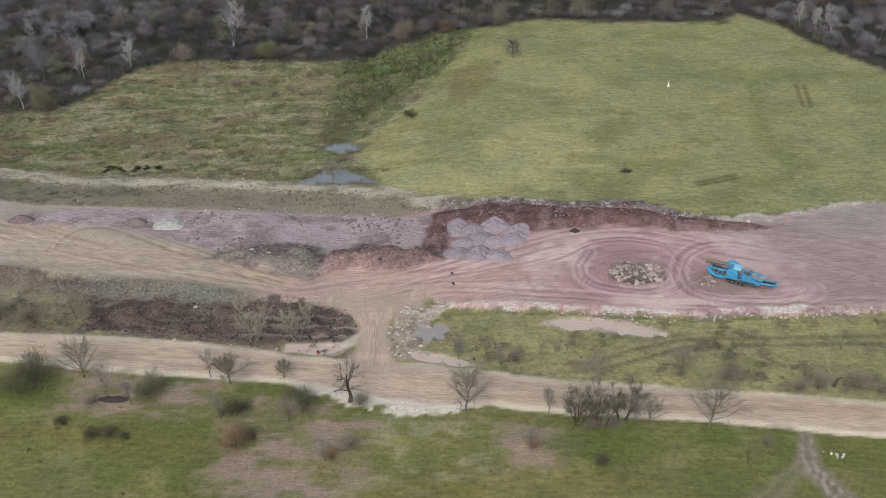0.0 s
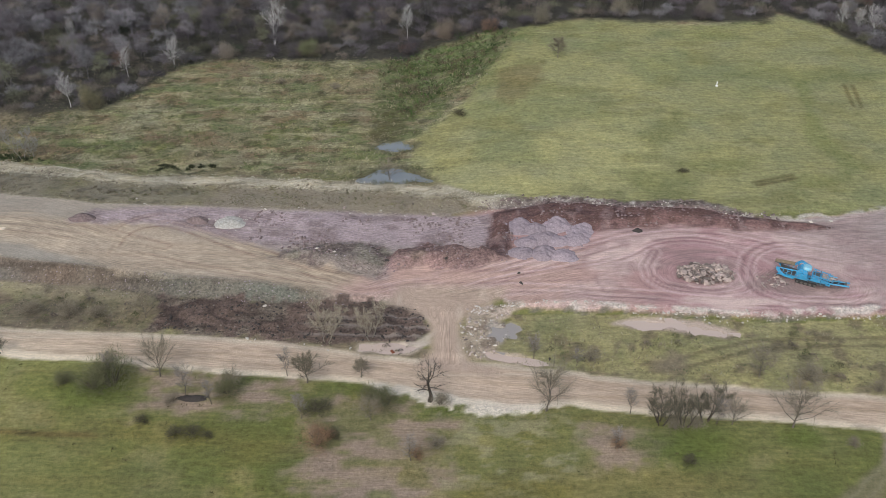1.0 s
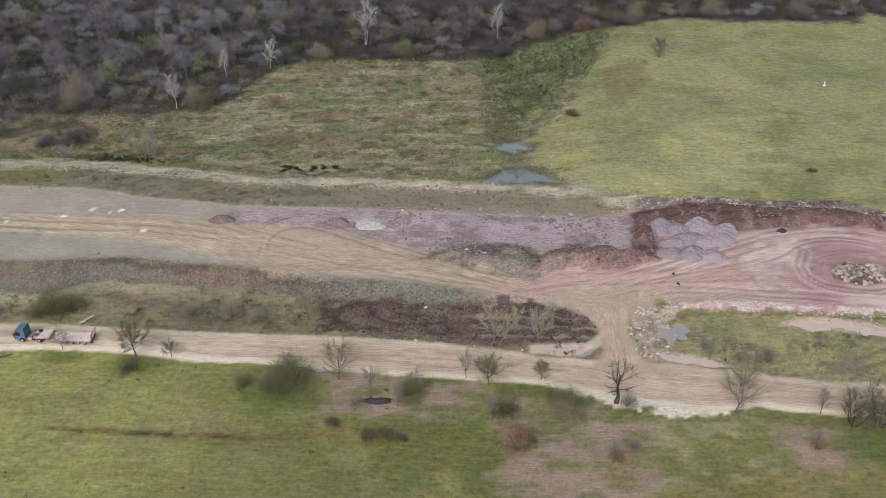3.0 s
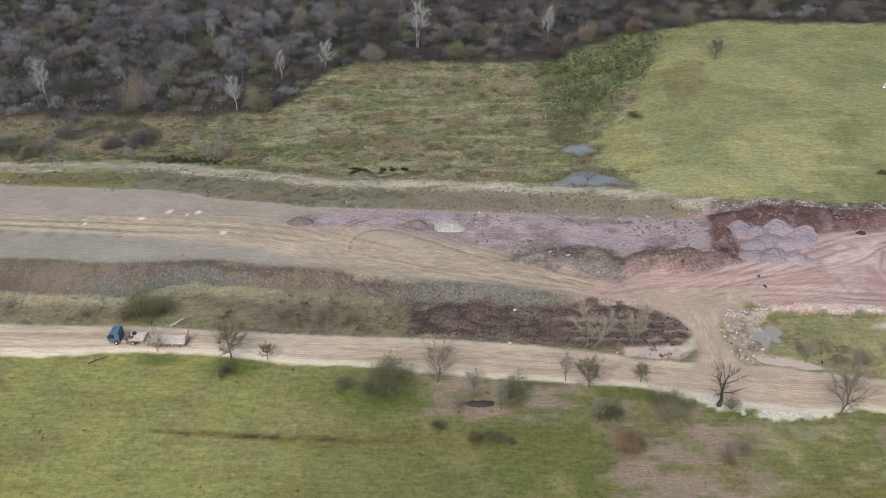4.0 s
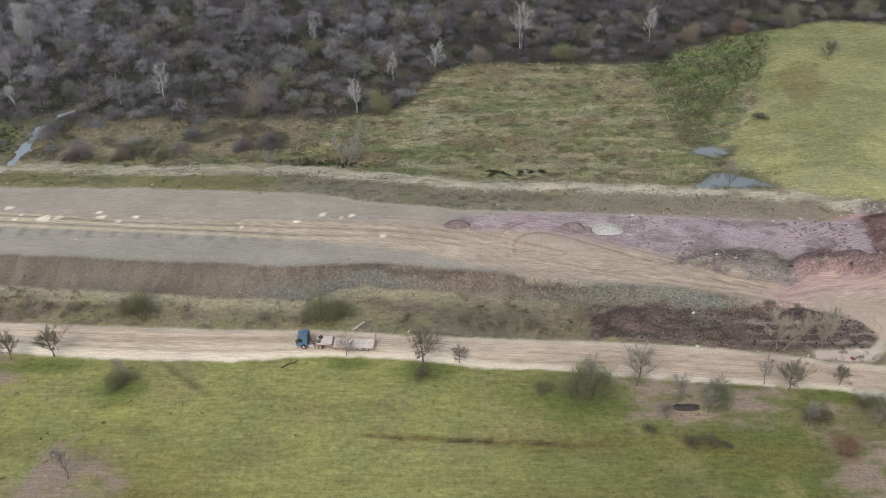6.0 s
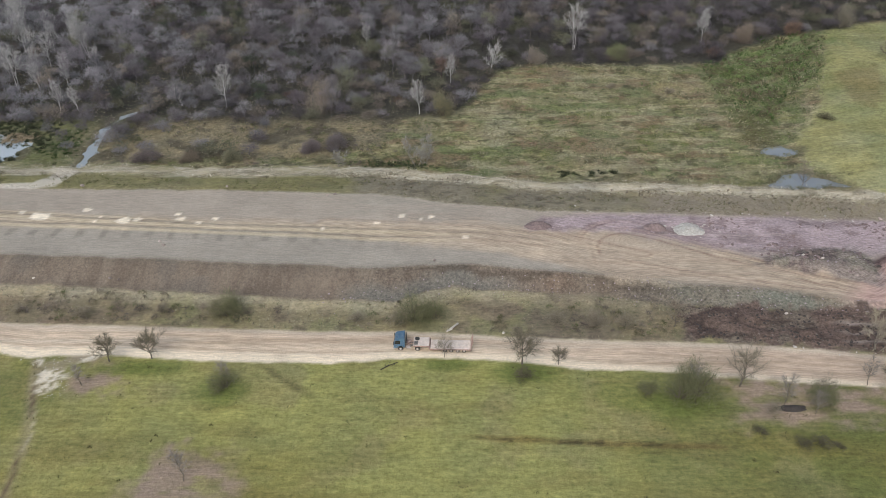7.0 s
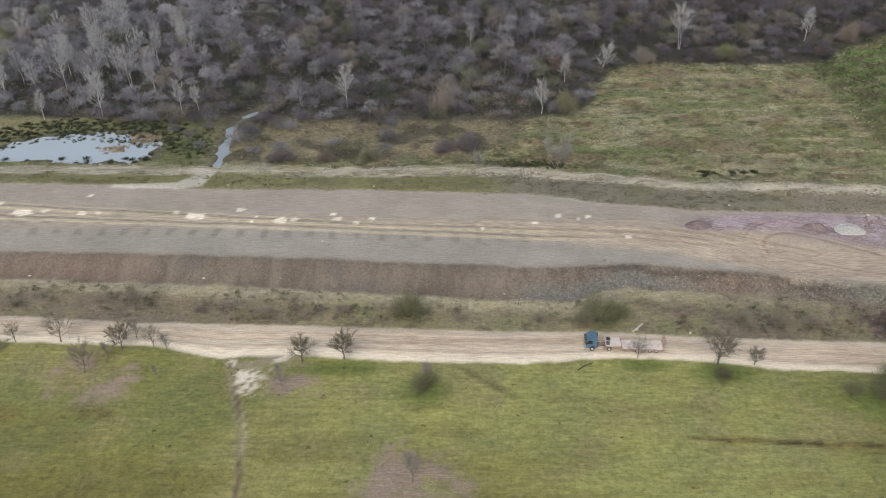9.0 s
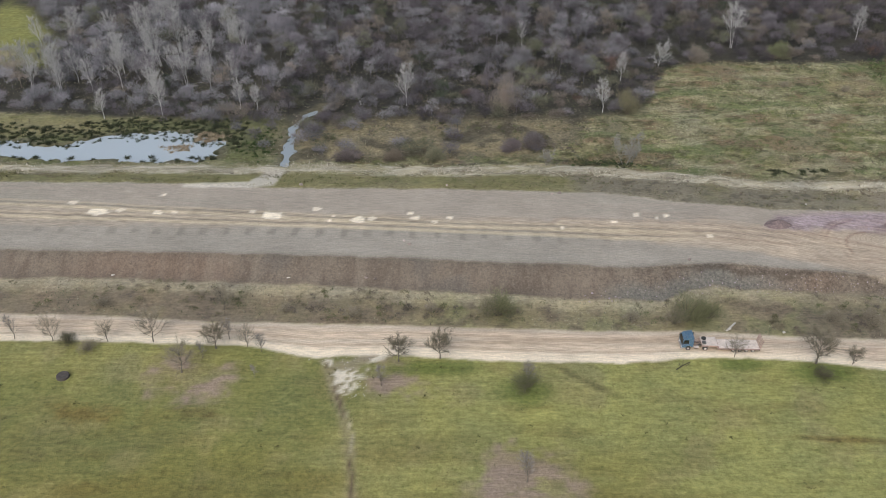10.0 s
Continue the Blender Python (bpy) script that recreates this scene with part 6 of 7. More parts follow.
    keep = (y < line(x, ROAD_NEAR) - 0.8) & (speckle(x, y, 6, 49) > 0.5)
    x, y = x[keep], y[keep]
    looks = np.array([(0.12, 0.13, 0.04), (0.19, 0.175, 0.07), (0.10, 0.085, 0.04)])
    tint = looks[rng.integers(0, 3, len(x))] * rng.uniform(0.75, 1.2, (len(x), 1))
    lay_out("meadow_grass", tuft_protos(5, 0.25, 0.7, 0.09), x, y, rng.uniform(0.5, 1.2, len(x)), rng.integers(0, 5, len(x)), tint, "short winter grass tufts of the meadow", "grass", sink=0.02)
    # single dark tussocks and droppings of earth over the grass
    x, y = np.concatenate([rng.uniform(-290, 90, 760), rng.uniform(0, 110, 90)]), np.concatenate([rng.uniform(88, 128, 760), rng.uniform(186, 285, 90)])
    keep = ((y < line(x, ROAD_NEAR) - 1.5) | (depth_in(x, y, FIELD) > 3)) & (speckle(x, y, 12, 58) > 0.40)
    x, y = x[keep], y[keep]
    tint = np.array([(0.075, 0.068, 0.03)]) * rng.uniform(0.6, 1.6, (len(x), 1))
    lay_out("dark_tussocks", tuft_protos(14, 0.2, 0.55, 0.10), x, y, rng.uniform(0.5, 1.5, len(x)) ** 1.4, rng.integers(0, 5, len(x)), tint, "scattered small dark tussocks in the short grass", "grass", sink=0.02)
    # brambles between the two fields
    x, y = scatter(rng, -45, 20, 228, 300, 1.8)
    keep = (depth_in(x, y, BRAMBLE) + 8 * (speckle(x, y, 6, 51) - 0.5) > 0) & (speckle(x, y, 7, 52) > 0.42)
    x, y = x[keep], y[keep]
    looks = np.array([(0.055, 0.085, 0.028), (0.085, 0.13, 0.04), (0.11, 0.085, 0.055)])
    tint = looks[rng.integers(0, 3, len(x))] * rng.uniform(0.75, 1.2, (len(x), 1))
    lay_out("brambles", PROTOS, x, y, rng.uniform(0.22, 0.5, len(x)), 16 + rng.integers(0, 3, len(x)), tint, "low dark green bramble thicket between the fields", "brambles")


build_tufts()


def build_scrub():
    """Low scrub on the strip between the haul road and the works, and on the marsh's dry edge."""
    rng = np.random.default_rng(71)
    x, y = scatter(rng, -300, 95, 112, 236, 2.6)
    strip = (y > line(x, ROAD_FAR) + 1.5) & (y < line(x, SLOPE_TOE) - 0.8) & (depth_in(x, y, DARK_PATCH) < -0.5) & (depth_in(x, y, JUNCTION) < -2) & (depth_in(x, y, RUBBLE) < 0) & (depth_in(x, y, PINK_PUDDLE) < -1) & (depth_in(x, y, STRIP_PUDDLE) < -1)
    edge = (x > -222) & (x < -135) & (y > line(x, RIDGE) + 2) & (y < 236)
    keep = (strip & (speckle(x, y, 8, 53) > np.where(x < -80, 0.53, np.where(x > 0, 0.66, 0.58)))) | (edge & (speckle(x, y, 9, 54) > 0.5))
    x, y = x[keep], y[keep]
    looks = np.array([(0.15, 0.135, 0.08), (0.19, 0.155, 0.125), (0.135, 0.11, 0.095), (0.12, 0.125, 0.06)])
    tint = looks[rng.integers(0, 4, len(x))] * rng.uniform(0.75, 1.25, (len(x), 1))
    lay_out("scrub", PROTOS, x, y, rng.uniform(0.2, 0.55, len(x)), 12 + rng.integers(0, 4, len(x)), tint, "low tangled grey-brown and olive scrub on rough ground", "scrub")


build_scrub()


def rush_clump(seed):
    rng = np.random.default_rng(seed)
    n = 130
    start = np.stack([rng.normal(0, 0.28, n), rng.normal(0, 0.28, n), np.full(n, -0.1)], 1)
    way = np.stack([start[:, 0] * 1.6, start[:, 1] * 1.6, np.full(n, 0.9)], 1) + rng.normal(0, 0.25, (n, 3))
    way /= np.linalg.norm(way, axis=1)[:, None]
    v, t = slivers(rng, start, way, rng.uniform(0.5, 1.1, n), 0.09)
    return mesh_np("rush_clump", v, t, LEAF)


def build_rushes():
    rng = np.random.default_rng(31)
    meshes = [rush_clump(k) for k in range(4)]
    x, y = scatter(rng, -318, -236, 208, 240, 1.55)
    d = depth_in(x, y, POND)
    north = y > line(x, [(-350, 218.5), (-300, 218), (-270, 221), (-245, 219)])
    chance = np.where(d > 0, 0.3, np.where(north, 0.62, 0.35))
    keep = (d > -9 * north - 1.5) & (d < 2.8) & (rng.uniform(size=len(x)) < chance)
    x, y = x[keep], y[keep]
    x = np.concatenate([x, rng.uniform(-92, -76, 22), rng.uniform(-142, -122, 20)])
    y = np.concatenate([y, rng.normal(203.5, 1.0, 22), rng.normal(208.5, 1.4, 20)])
    order = rng.permutation(len(x))[:340]
    for k in order:
        s = rng.uniform(0.45, 1.15)
        ob = tagged(new("rush_clump", meshes[k % 4]), "dark clump of rushes in the marsh pond", "rushes", "rush clumps in the marsh")
        ob.matrix_basis = Matrix.Translation((x[k], y[k], max(height_at(x[k], y[k]), -0.13))) @ pose(0, 0, 0, 0, 0, k * 37) @ Matrix.Diagonal((s * 1.2, s, s, 1))

    # the dense belt of clumps round the pond's far shore
    protos = tuft_protos(34, 0.75, 1.0, 0.10)
    x, y = scatter(rng, -330, -232, 210, 242, 1.35)
    d = depth_in(x, y, POND)
    shore = line(x, [(-350, 219), (-300, 220), (-270, 224.5), (-245, 221)])
    keep = (d > -8) & (y > shore - 1 + 3 * speckle(x, y, 6, 56)) & (rng.uniform(size=len(x)) < np.where(d > 0, 0.62, 0.42)) & ((d > 0) | (speckle(x, y, 5, 55) > 0.40))
    x, y = x[keep], y[keep]
    tint = np.array([(0.05, 0.058, 0.03)]) * rng.uniform(0.6, 1.6, (len(x), 1))
    lay_out("rushes", protos, x, y, rng.uniform(0.6, 1.3, len(x)), rng.integers(0, 5, len(x)), tint, "dense belt of dark green rushes along the pond", "rushes", sink=0.0, level=-0.13)
    # pale dead reeds standing in the water, green sedge by the stream
    x = np.concatenate([rng.normal(-247, 3.0, 140), rng.normal(-253.5, 1.8, 60), rng.normal(-231, 3.0, 90), rng.normal(-137, 5, 60)])
    y = np.concatenate([rng.normal(226.6, 1.5, 140), rng.normal(220.2, 1.0, 60), rng.normal(222, 5.0, 90), rng.normal(209, 1.3, 60)])
    tint = np.concatenate([np.tile((0.34, 0.27, 0.19), (200, 1)), np.tile((0.055, 0.08, 0.03), (150, 1))]) * rng.uniform(0.7, 1.25, (350, 1))
    lay_out("reeds", protos, x, y, rng.uniform(0.5, 1.1, 350), rng.integers(0, 5, 350), tint, "pale dead reeds and green sedge in wet ground", "reeds", sink=0.0, level=-0.13)


build_rushes()

# ---- stones and heaps ----
def stone(seed, flat=0.7, sub=1):
    """A broken, flat-faced stone about one metre across."""
    rng = np.random.default_rng(seed)
    bm = bmesh.new()
    bmesh.ops.create_icosphere(bm, subdivisions=sub, radius=0.62)
    axes = rng.normal(size=(9, 3))
    axes /= np.linalg.norm(axes, axis=1)[:, None]
    cuts = rng.uniform(0.24, 0.42, 9)
    for v in bm.verts:
        p = np.array(v.co)
        for a, cut in zip(axes, cuts):
            over = p @ a - cut
            if over > 0:
                p = p - a * over
        v.co = p * rng.uniform(0.97, 1.03) * (1.2, 0.95, flat)
    return bm


def stone_mesh(seed, material, flat=0.7, sub=2):
    bm = stone(seed, flat, sub)
    me = bpy.data.meshes.new("stone")
    bm.to_mesh(me)
    bm.free()
    me.materials.append(material)
    return me


def put_stone(name, mesh, x, y, size, rng, parent=None, lift=0.15):
    ob = new(name, mesh)
    m = Matrix.Translation((x, y, height_at(x, y) + lift * size)) @ pose(0, 0, 0, rng.uniform(-25, 25), rng.uniform(-25, 25), rng.uniform(0, 360)) @ Matrix.Diagonal((size * rng.uniform(0.8, 1.3), size, size * rng.uniform(0.7, 1.1), 1))
    if parent:
        ob.parent = parent
        m = parent.matrix_basis.inverted() @ m
    ob.matrix_basis = m
    return ob


def mound(x, y, rx, ry, tall, seed, material, name, label, category, group=""):
    """A heap of loose stuff with a lumpy outline."""
    n = 40
    u = np.linspace(-1.25, 1.25, n)
    gx, gy = np.meshgrid(u, u)
    gx, gy = gx.ravel(), gy.ravel()
    r = np.hypot(gx, gy) + 0.55 * (speckle(gx + seed * 9, gy, 0.8, seed) - 0.5)
    r = np.maximum(r, 0)
    h = tall * np.clip(1 - r ** 1.8, -0.15, 1) * (0.75 + 0.5 * speckle(gx * 2 + seed, gy * 2, 0.6, seed + 1))
    px, py = x + gx * rx, y + gy * ry
    pz = height(px, py) + np.where(r < 1, h + 0.3 * (speckle(px, py, 0.7, seed, 2) - 0.5), -0.25)
    i, j = np.meshgrid(np.arange(n - 1), np.arange(n - 1))
    a = (j * n + i).ravel()
    quads = np.stack([a, a + 1, a + 1 + n, a + n], 1)
    quads = quads[(r[quads] < 1.12).all(1)]
    used, inv = np.unique(quads, return_inverse=True)
    z0 = height_at(x, y)
    me = mesh_np(name, np.stack([px - x, py - y, pz - z0], 1)[used], inv.reshape(-1, 4), material)
    ob = tagged(new(name, me), label, category, group)
    ob.location = (x, y, z0)
    return ob


def strewn(rng, count, x0, x1, y0, y1, test):
    """Chance places in a stretch that pass a test."""
    x, y = rng.uniform(x0, x1, count * 12), rng.uniform(y0, y1, count * 12)
    ok = test(x, y)
    return np.stack([x[ok], y[ok]], 1)[:count]


for k, (x, y) in enumerate([(2.5, 171.5), (6.5, 172), (11.5, 171.5), (16, 169.5), (3, 166), (7, 166.5), (11, 166.5), (2.5, 161), (7, 161.2), (10.5, 160), (14.5, 166)]):
    mound(x + 1.2 + 0.7 * math.sin(k * 5.1), y - 1.4 + 0.8 * math.cos(k * 3.7), 3.0 + 0.5 * math.sin(k * 2.3) ** 2, 2.6 + 0.5 * math.cos(k * 1.9) ** 2, 1.0 + 0.28 * (k % 3), 20 + k, HEAP, "gravel_mound", "purple-grey heap of dumped crushed stone on the red works floor", "heap", "dumped stone heaps")
mound(-65, 171.3, 3.6, 2.7, 1.15, 40, PALE_HEAP, "gravel_heap", "pale heap of crushed stone among purple spoil", "heap")
mound(-73, 172, 2.6, 1.6, 1.2, 41, SPOIL, "soil_mound", "low purple-brown heap of spoil", "heap")
mound(-100.5, 172.5, 3.4, 1.8, 1.2, 42, SPOIL, "soil_mound", "low purple-brown heap of spoil at the end of the track", "heap")
# dark mark under the leaning tree, built as a flat blackish mound
mound(-60.6, 114.4, 3.2, 0.9, 0.6, 44, DARK_CLOD, "soil_mound", "low elongated blackish mound under a leaning tree", "heap")
mound(31, 168.7, 1.3, 0.8, 0.7, 43, DARK_CLOD, "soil_mound", "small dark heap of earth", "heap")

rng = np.random.default_rng(61)
boulder_meshes = [stone_mesh(k, BOULDER, 0.7) for k in range(6)]
chalk_meshes = [stone_mesh(20 + k, CHALK, 0.65, 1) for k in range(4)]
pile = thing("boulder_pile", Matrix.Translation((42.5, 151, height_at(42.5, 151))), "ring-shaped pile of pale brown blasted boulders on the works floor", "boulder pile")
for k in range(240):
    a, r = rng.uniform(0, 2 * np.pi), np.sqrt(rng.uniform(0.0, 1))
    put_stone("boulder", boulder_meshes[k % 6], 42.5 + 6.3 * r * np.cos(a), 151 + 3.9 * r * np.sin(a), 0.35 + 1.2 * rng.uniform(0, 1) ** 2.0, rng, pile, 0.25)
spill = thing("boulder_spill", Matrix.Translation((56, 149, height_at(56, 149))), "low spread of broken pale stones beside the crusher", "boulder pile")
for k in range(45):
    a, r = rng.uniform(0, 2 * np.pi), np.sqrt(rng.uniform(0, 1))
    put_stone("boulder", boulder_meshes[k % 6], 56 + 3.6 * r * np.cos(a), 148.4 + 2.6 * r * np.sin(a), rng.uniform(0.3, 0.8), rng, spill)
rubble = thing("rubble_bank", Matrix.Translation((-6, 134, height_at(-6, 134))), "bank of whitish concrete rubble and slabs at the junction", "rubble")
for k, (x, y) in enumerate(strewn(rng, 190, -12, 2, 124, 142, lambda x, y: (depth_in(x, y, RUBBLE) > -0.3) & (depth_in(x, y, GREY_PUDDLE) < 1.0))):
    put_stone("slab", (chalk_meshes if k % 2 else boulder_meshes)[k % 4], x, y, 0.15 + 0.6 * rng.uniform(0, 1) ** 2.5, rng, rubble)

lone = [(-39, 179.5, 1.0, 0), (-30, 179, 0.8, 1), (-17, 178, 1.2, 0), (-24, 177, 0.6, 1), (-41, 160, 0.8, 0), (-43, 159, 1.0, 1), (-45, 161, 0.7, 0), (-39, 158, 0.7, 1), (-186.8, 165, 0.8, 0), (-188, 166.4, 0.7, 0), (2, 152.3, 0.8, 2), (2.2, 148.5, 0.9, 2),
        (-27, 156, 1.1, 2), (-14, 156, 1.0, 2), (6, 125.3, 0.7, 2), (-52, 141.8, 0.9, 1), (-58, 178, 0.7, 1), (-77, 178, 0.7, 0), (-150, 188, 1.0, 0), (-152, 187.5, 0.8, 0), (-213, 155, 0.7, 1), (-196, 154.5, 0.8, 0), (-194, 154.2, 0.7, 0),
        (-252, 157, 0.8, 1), (-125, 158, 0.8, 0), (-215, 193, 1.1, 0), (-178, 192.5, 0.7, 0), (-25, 129.2, 0.6, 2), (73, 172.5, 1.2, 1), (78, 173, 1.0, 1), (-111, 136.3, 1.1, 1)]
dark_mesh = stone_mesh(50, DARK_CLOD, 0.6, 2)
for x, y, size, look_kind in lone:
    ob = put_stone(("boulder", "boulder", "clod")[look_kind], (boulder_meshes[1], chalk_meshes[1], dark_mesh)[look_kind], x, y, size, rng)
    tagged(ob, ("lone pale brown boulder on bare soil", "lone whitish stone on bare soil", "dark clod of earth on the tracked floor")[look_kind], "stone", "lone stones")


def scattered_stones(name, places, sizes, material, label, seed):
    """Small stones joined into one object."""
    rng = np.random.default_rng(seed)
    shapes = []
    for k in range(5):
        bm = stone(seed * 7 + k, 0.7, 1)
        bm.verts.ensure_lookup_table()
        shapes.append((np.array([v.co[:] for v in bm.verts]), np.array([[v.index for v in f.verts] for f in bm.faces])))
        bm.free()
    places = np.array(places)
    z = height(places[:, 0], places[:, 1])
    verts, tris, base = [], [], 0
    for k, (x, y) in enumerate(places):
        v, t = shapes[k % 5]
        a = rng.uniform(0, 6.28)
        c, s = np.cos(a), np.sin(a)
        w = np.stack([v[:, 0] * c - v[:, 1] * s, v[:, 0] * s + v[:, 1] * c, v[:, 2]], 1) * sizes[k] * rng.uniform(0.7, 1.3, 3) + (x, y, z[k] + 0.12 * sizes[k])
        verts.append(w)
        tris.append(t + base)
        base += len(v)
    return tagged(new(name, mesh_np(name, np.concatenate(verts), np.concatenate(tris), material)), label, "stones", kind="stuff")


def along(rng, pts, n, spread):
    """Places strewn along a line."""
    p = np.array(pts, float)
    x = rng.uniform(p[0, 0], p[-1, 0], n)
    return np.stack([x, np.interp(x, p[:, 0], p[:, 1]) + rng.normal(0, spread, n)], 1)


cut_edge = along(rng, [(-3, 181.2), (16, 182.4), (23, 180.2), (30, 178.9), (44, 180.7), (57, 175.2), (80, 176)], 150, 0.8)
works_edge = along(rng, [(-9, 139.5), (-3, 141.2), (8, 141.8), (19, 140.6), (31, 139.4), (54, 137.2), (71, 137.2), (91, 139.4)], 420, 0.38)
works_edge = np.concatenate([works_edge, along(rng, [(24, 138.6), (40, 137.2), (56, 136.4)], 150, 0.6)])
back_edge = along(rng, [(-99, 179.5), (-67, 178.5), (-39, 177.8), (-12, 177.8), (-3, 180)], 50, 1.2)
road_edge = along(rng, [(-60, 131.8), (-39, 129), (-29, 126.6)], 22, 0.7)
heap_stones = np.stack([rng.normal(-66, 2.6, 90), rng.normal(171.8, 1.5, 90)], 1)
salt_rows = strewn(rng, 130, -207, -191, 117, 131, lambda x, y: (depth_in(x, y, SALT) > -0.6) & (np.abs(((y - x) * 0.55 + 2 * speckle(x, y, 3, 118)) % 1.0 - 0.5) < 0.2))
scattered_stones("salt_stones", salt_rows, 0.08 + 0.20 * rng.uniform(0, 1, len(salt_rows)) ** 2, CHALK, "rows of small pale stones between road and footpath", 72)
pale_places = np.concatenate([heap_stones, cut_edge, works_edge, back_edge, road_edge])
scattered_stones("pale_stones", pale_places, 0.10 + 0.62 * rng.uniform(0, 1, len(pale_places)) ** 3, CHALK, "whitish stones along the edge of the works", 71)
inner = strewn(rng, 520, -100, 2, 150, 180, lambda x, y: (np.maximum(np.maximum(depth_in(x, y, PURPLE), depth_in(x, y, BANK)), depth_in(x, y, GREEN_GRAVEL)) > 0) & (speckle(x, y, 8, 77) > 0.45))
slope_places = along(rng, [(-150, 147), (-140, 147.5), (-127, 151.5), (-105, 151.5), (-86, 149), (-50, 144.5), (-32, 141.5)], 300, 1.5)
spoil_places = np.concatenate([inner, slope_places])
scattered_stones("spoil_stones", spoil_places, rng.uniform(0.12, 0.5, len(spoil_places)) ** 1.2, HEAP, "grey-brown stones strewn over spoil and slope", 73)
dumped = strewn(rng, 900, -60, 80, 150, 182, lambda x, y: (np.maximum(np.maximum(depth_in(x, y, DARK_RED), depth_in(x, y, BANK)), depth_in(x, y, PURPLE) - 0.5) > 0) & ((y > 156) | (x < -1)) & (speckle(x, y, 6, 78) > 0.5))
scattered_stones("spoil_lumps", dumped, 0.15 + 0.7 * rng.uniform(0, 1, len(dumped)) ** 2, SPOIL, "purple-brown lumps of spoil strewn over the banks", 79)
rim_rubble = along(rng, [(-6, 181), (-3, 181.8), (16, 183), (23, 180.8), (30, 179.5), (44, 181.3), (57, 175.8), (66, 174.6)], 420, 0.9)
bank_clods = along(rng, [(-147, 201.5), (-135, 200), (-121, 197), (-108, 194), (-96, 190.5), (-64, 190), (-40, 189.5), (-12, 186)], 420, 2.4)
scattered_stones("bank_clods", bank_clods, 0.15 + 0.6 * rng.uniform(0, 1, 420) ** 2, EARTH_CLOD, "brown earth clods on the eroded back slope", 83)
scattered_stones("rim_rubble", rim_rubble, 0.15 + 0.75 * rng.uniform(0, 1, 420) ** 2, SPOIL, "grey and purple-brown rubble along the cut edge of the field", 82)
heap_tops = np.stack([rng.uniform(-1, 18, 160), rng.uniform(157, 173, 160)], 1)
scattered_stones("heap_stones", heap_tops, 0.2 + 0.5 * rng.uniform(0, 1, 160) ** 2, HEAP, "loose purple-grey stones round the dumped heaps", 80)
clods = strewn(rng, 700, -76, -15, 129, 145, lambda x, y: depth_in(x, y, DARK_PATCH) > 0.4)
scattered_stones("earth_clods", clods, 0.12 + 0.55 * rng.uniform(0, 1, len(clods)) ** 2, DARK_CLOD, "dark brown clods of freshly dumped earth", 75)


# ---- flatbed truck on the haul road ----
def wheel(parent, x, y, r, w, z=None):
    tyre = part("wheel", drum(r, w, 18), RUBBER, parent)
    tyre.location = (x, y, r if z is None else z)
    side = -1 if y < 0 else 1
    part("rim", drum(r * 0.52, w * 0.3, 12, 0, side * w * 0.42, 0), DUSTY, tyre, "dusty steel rim")
    return tyre


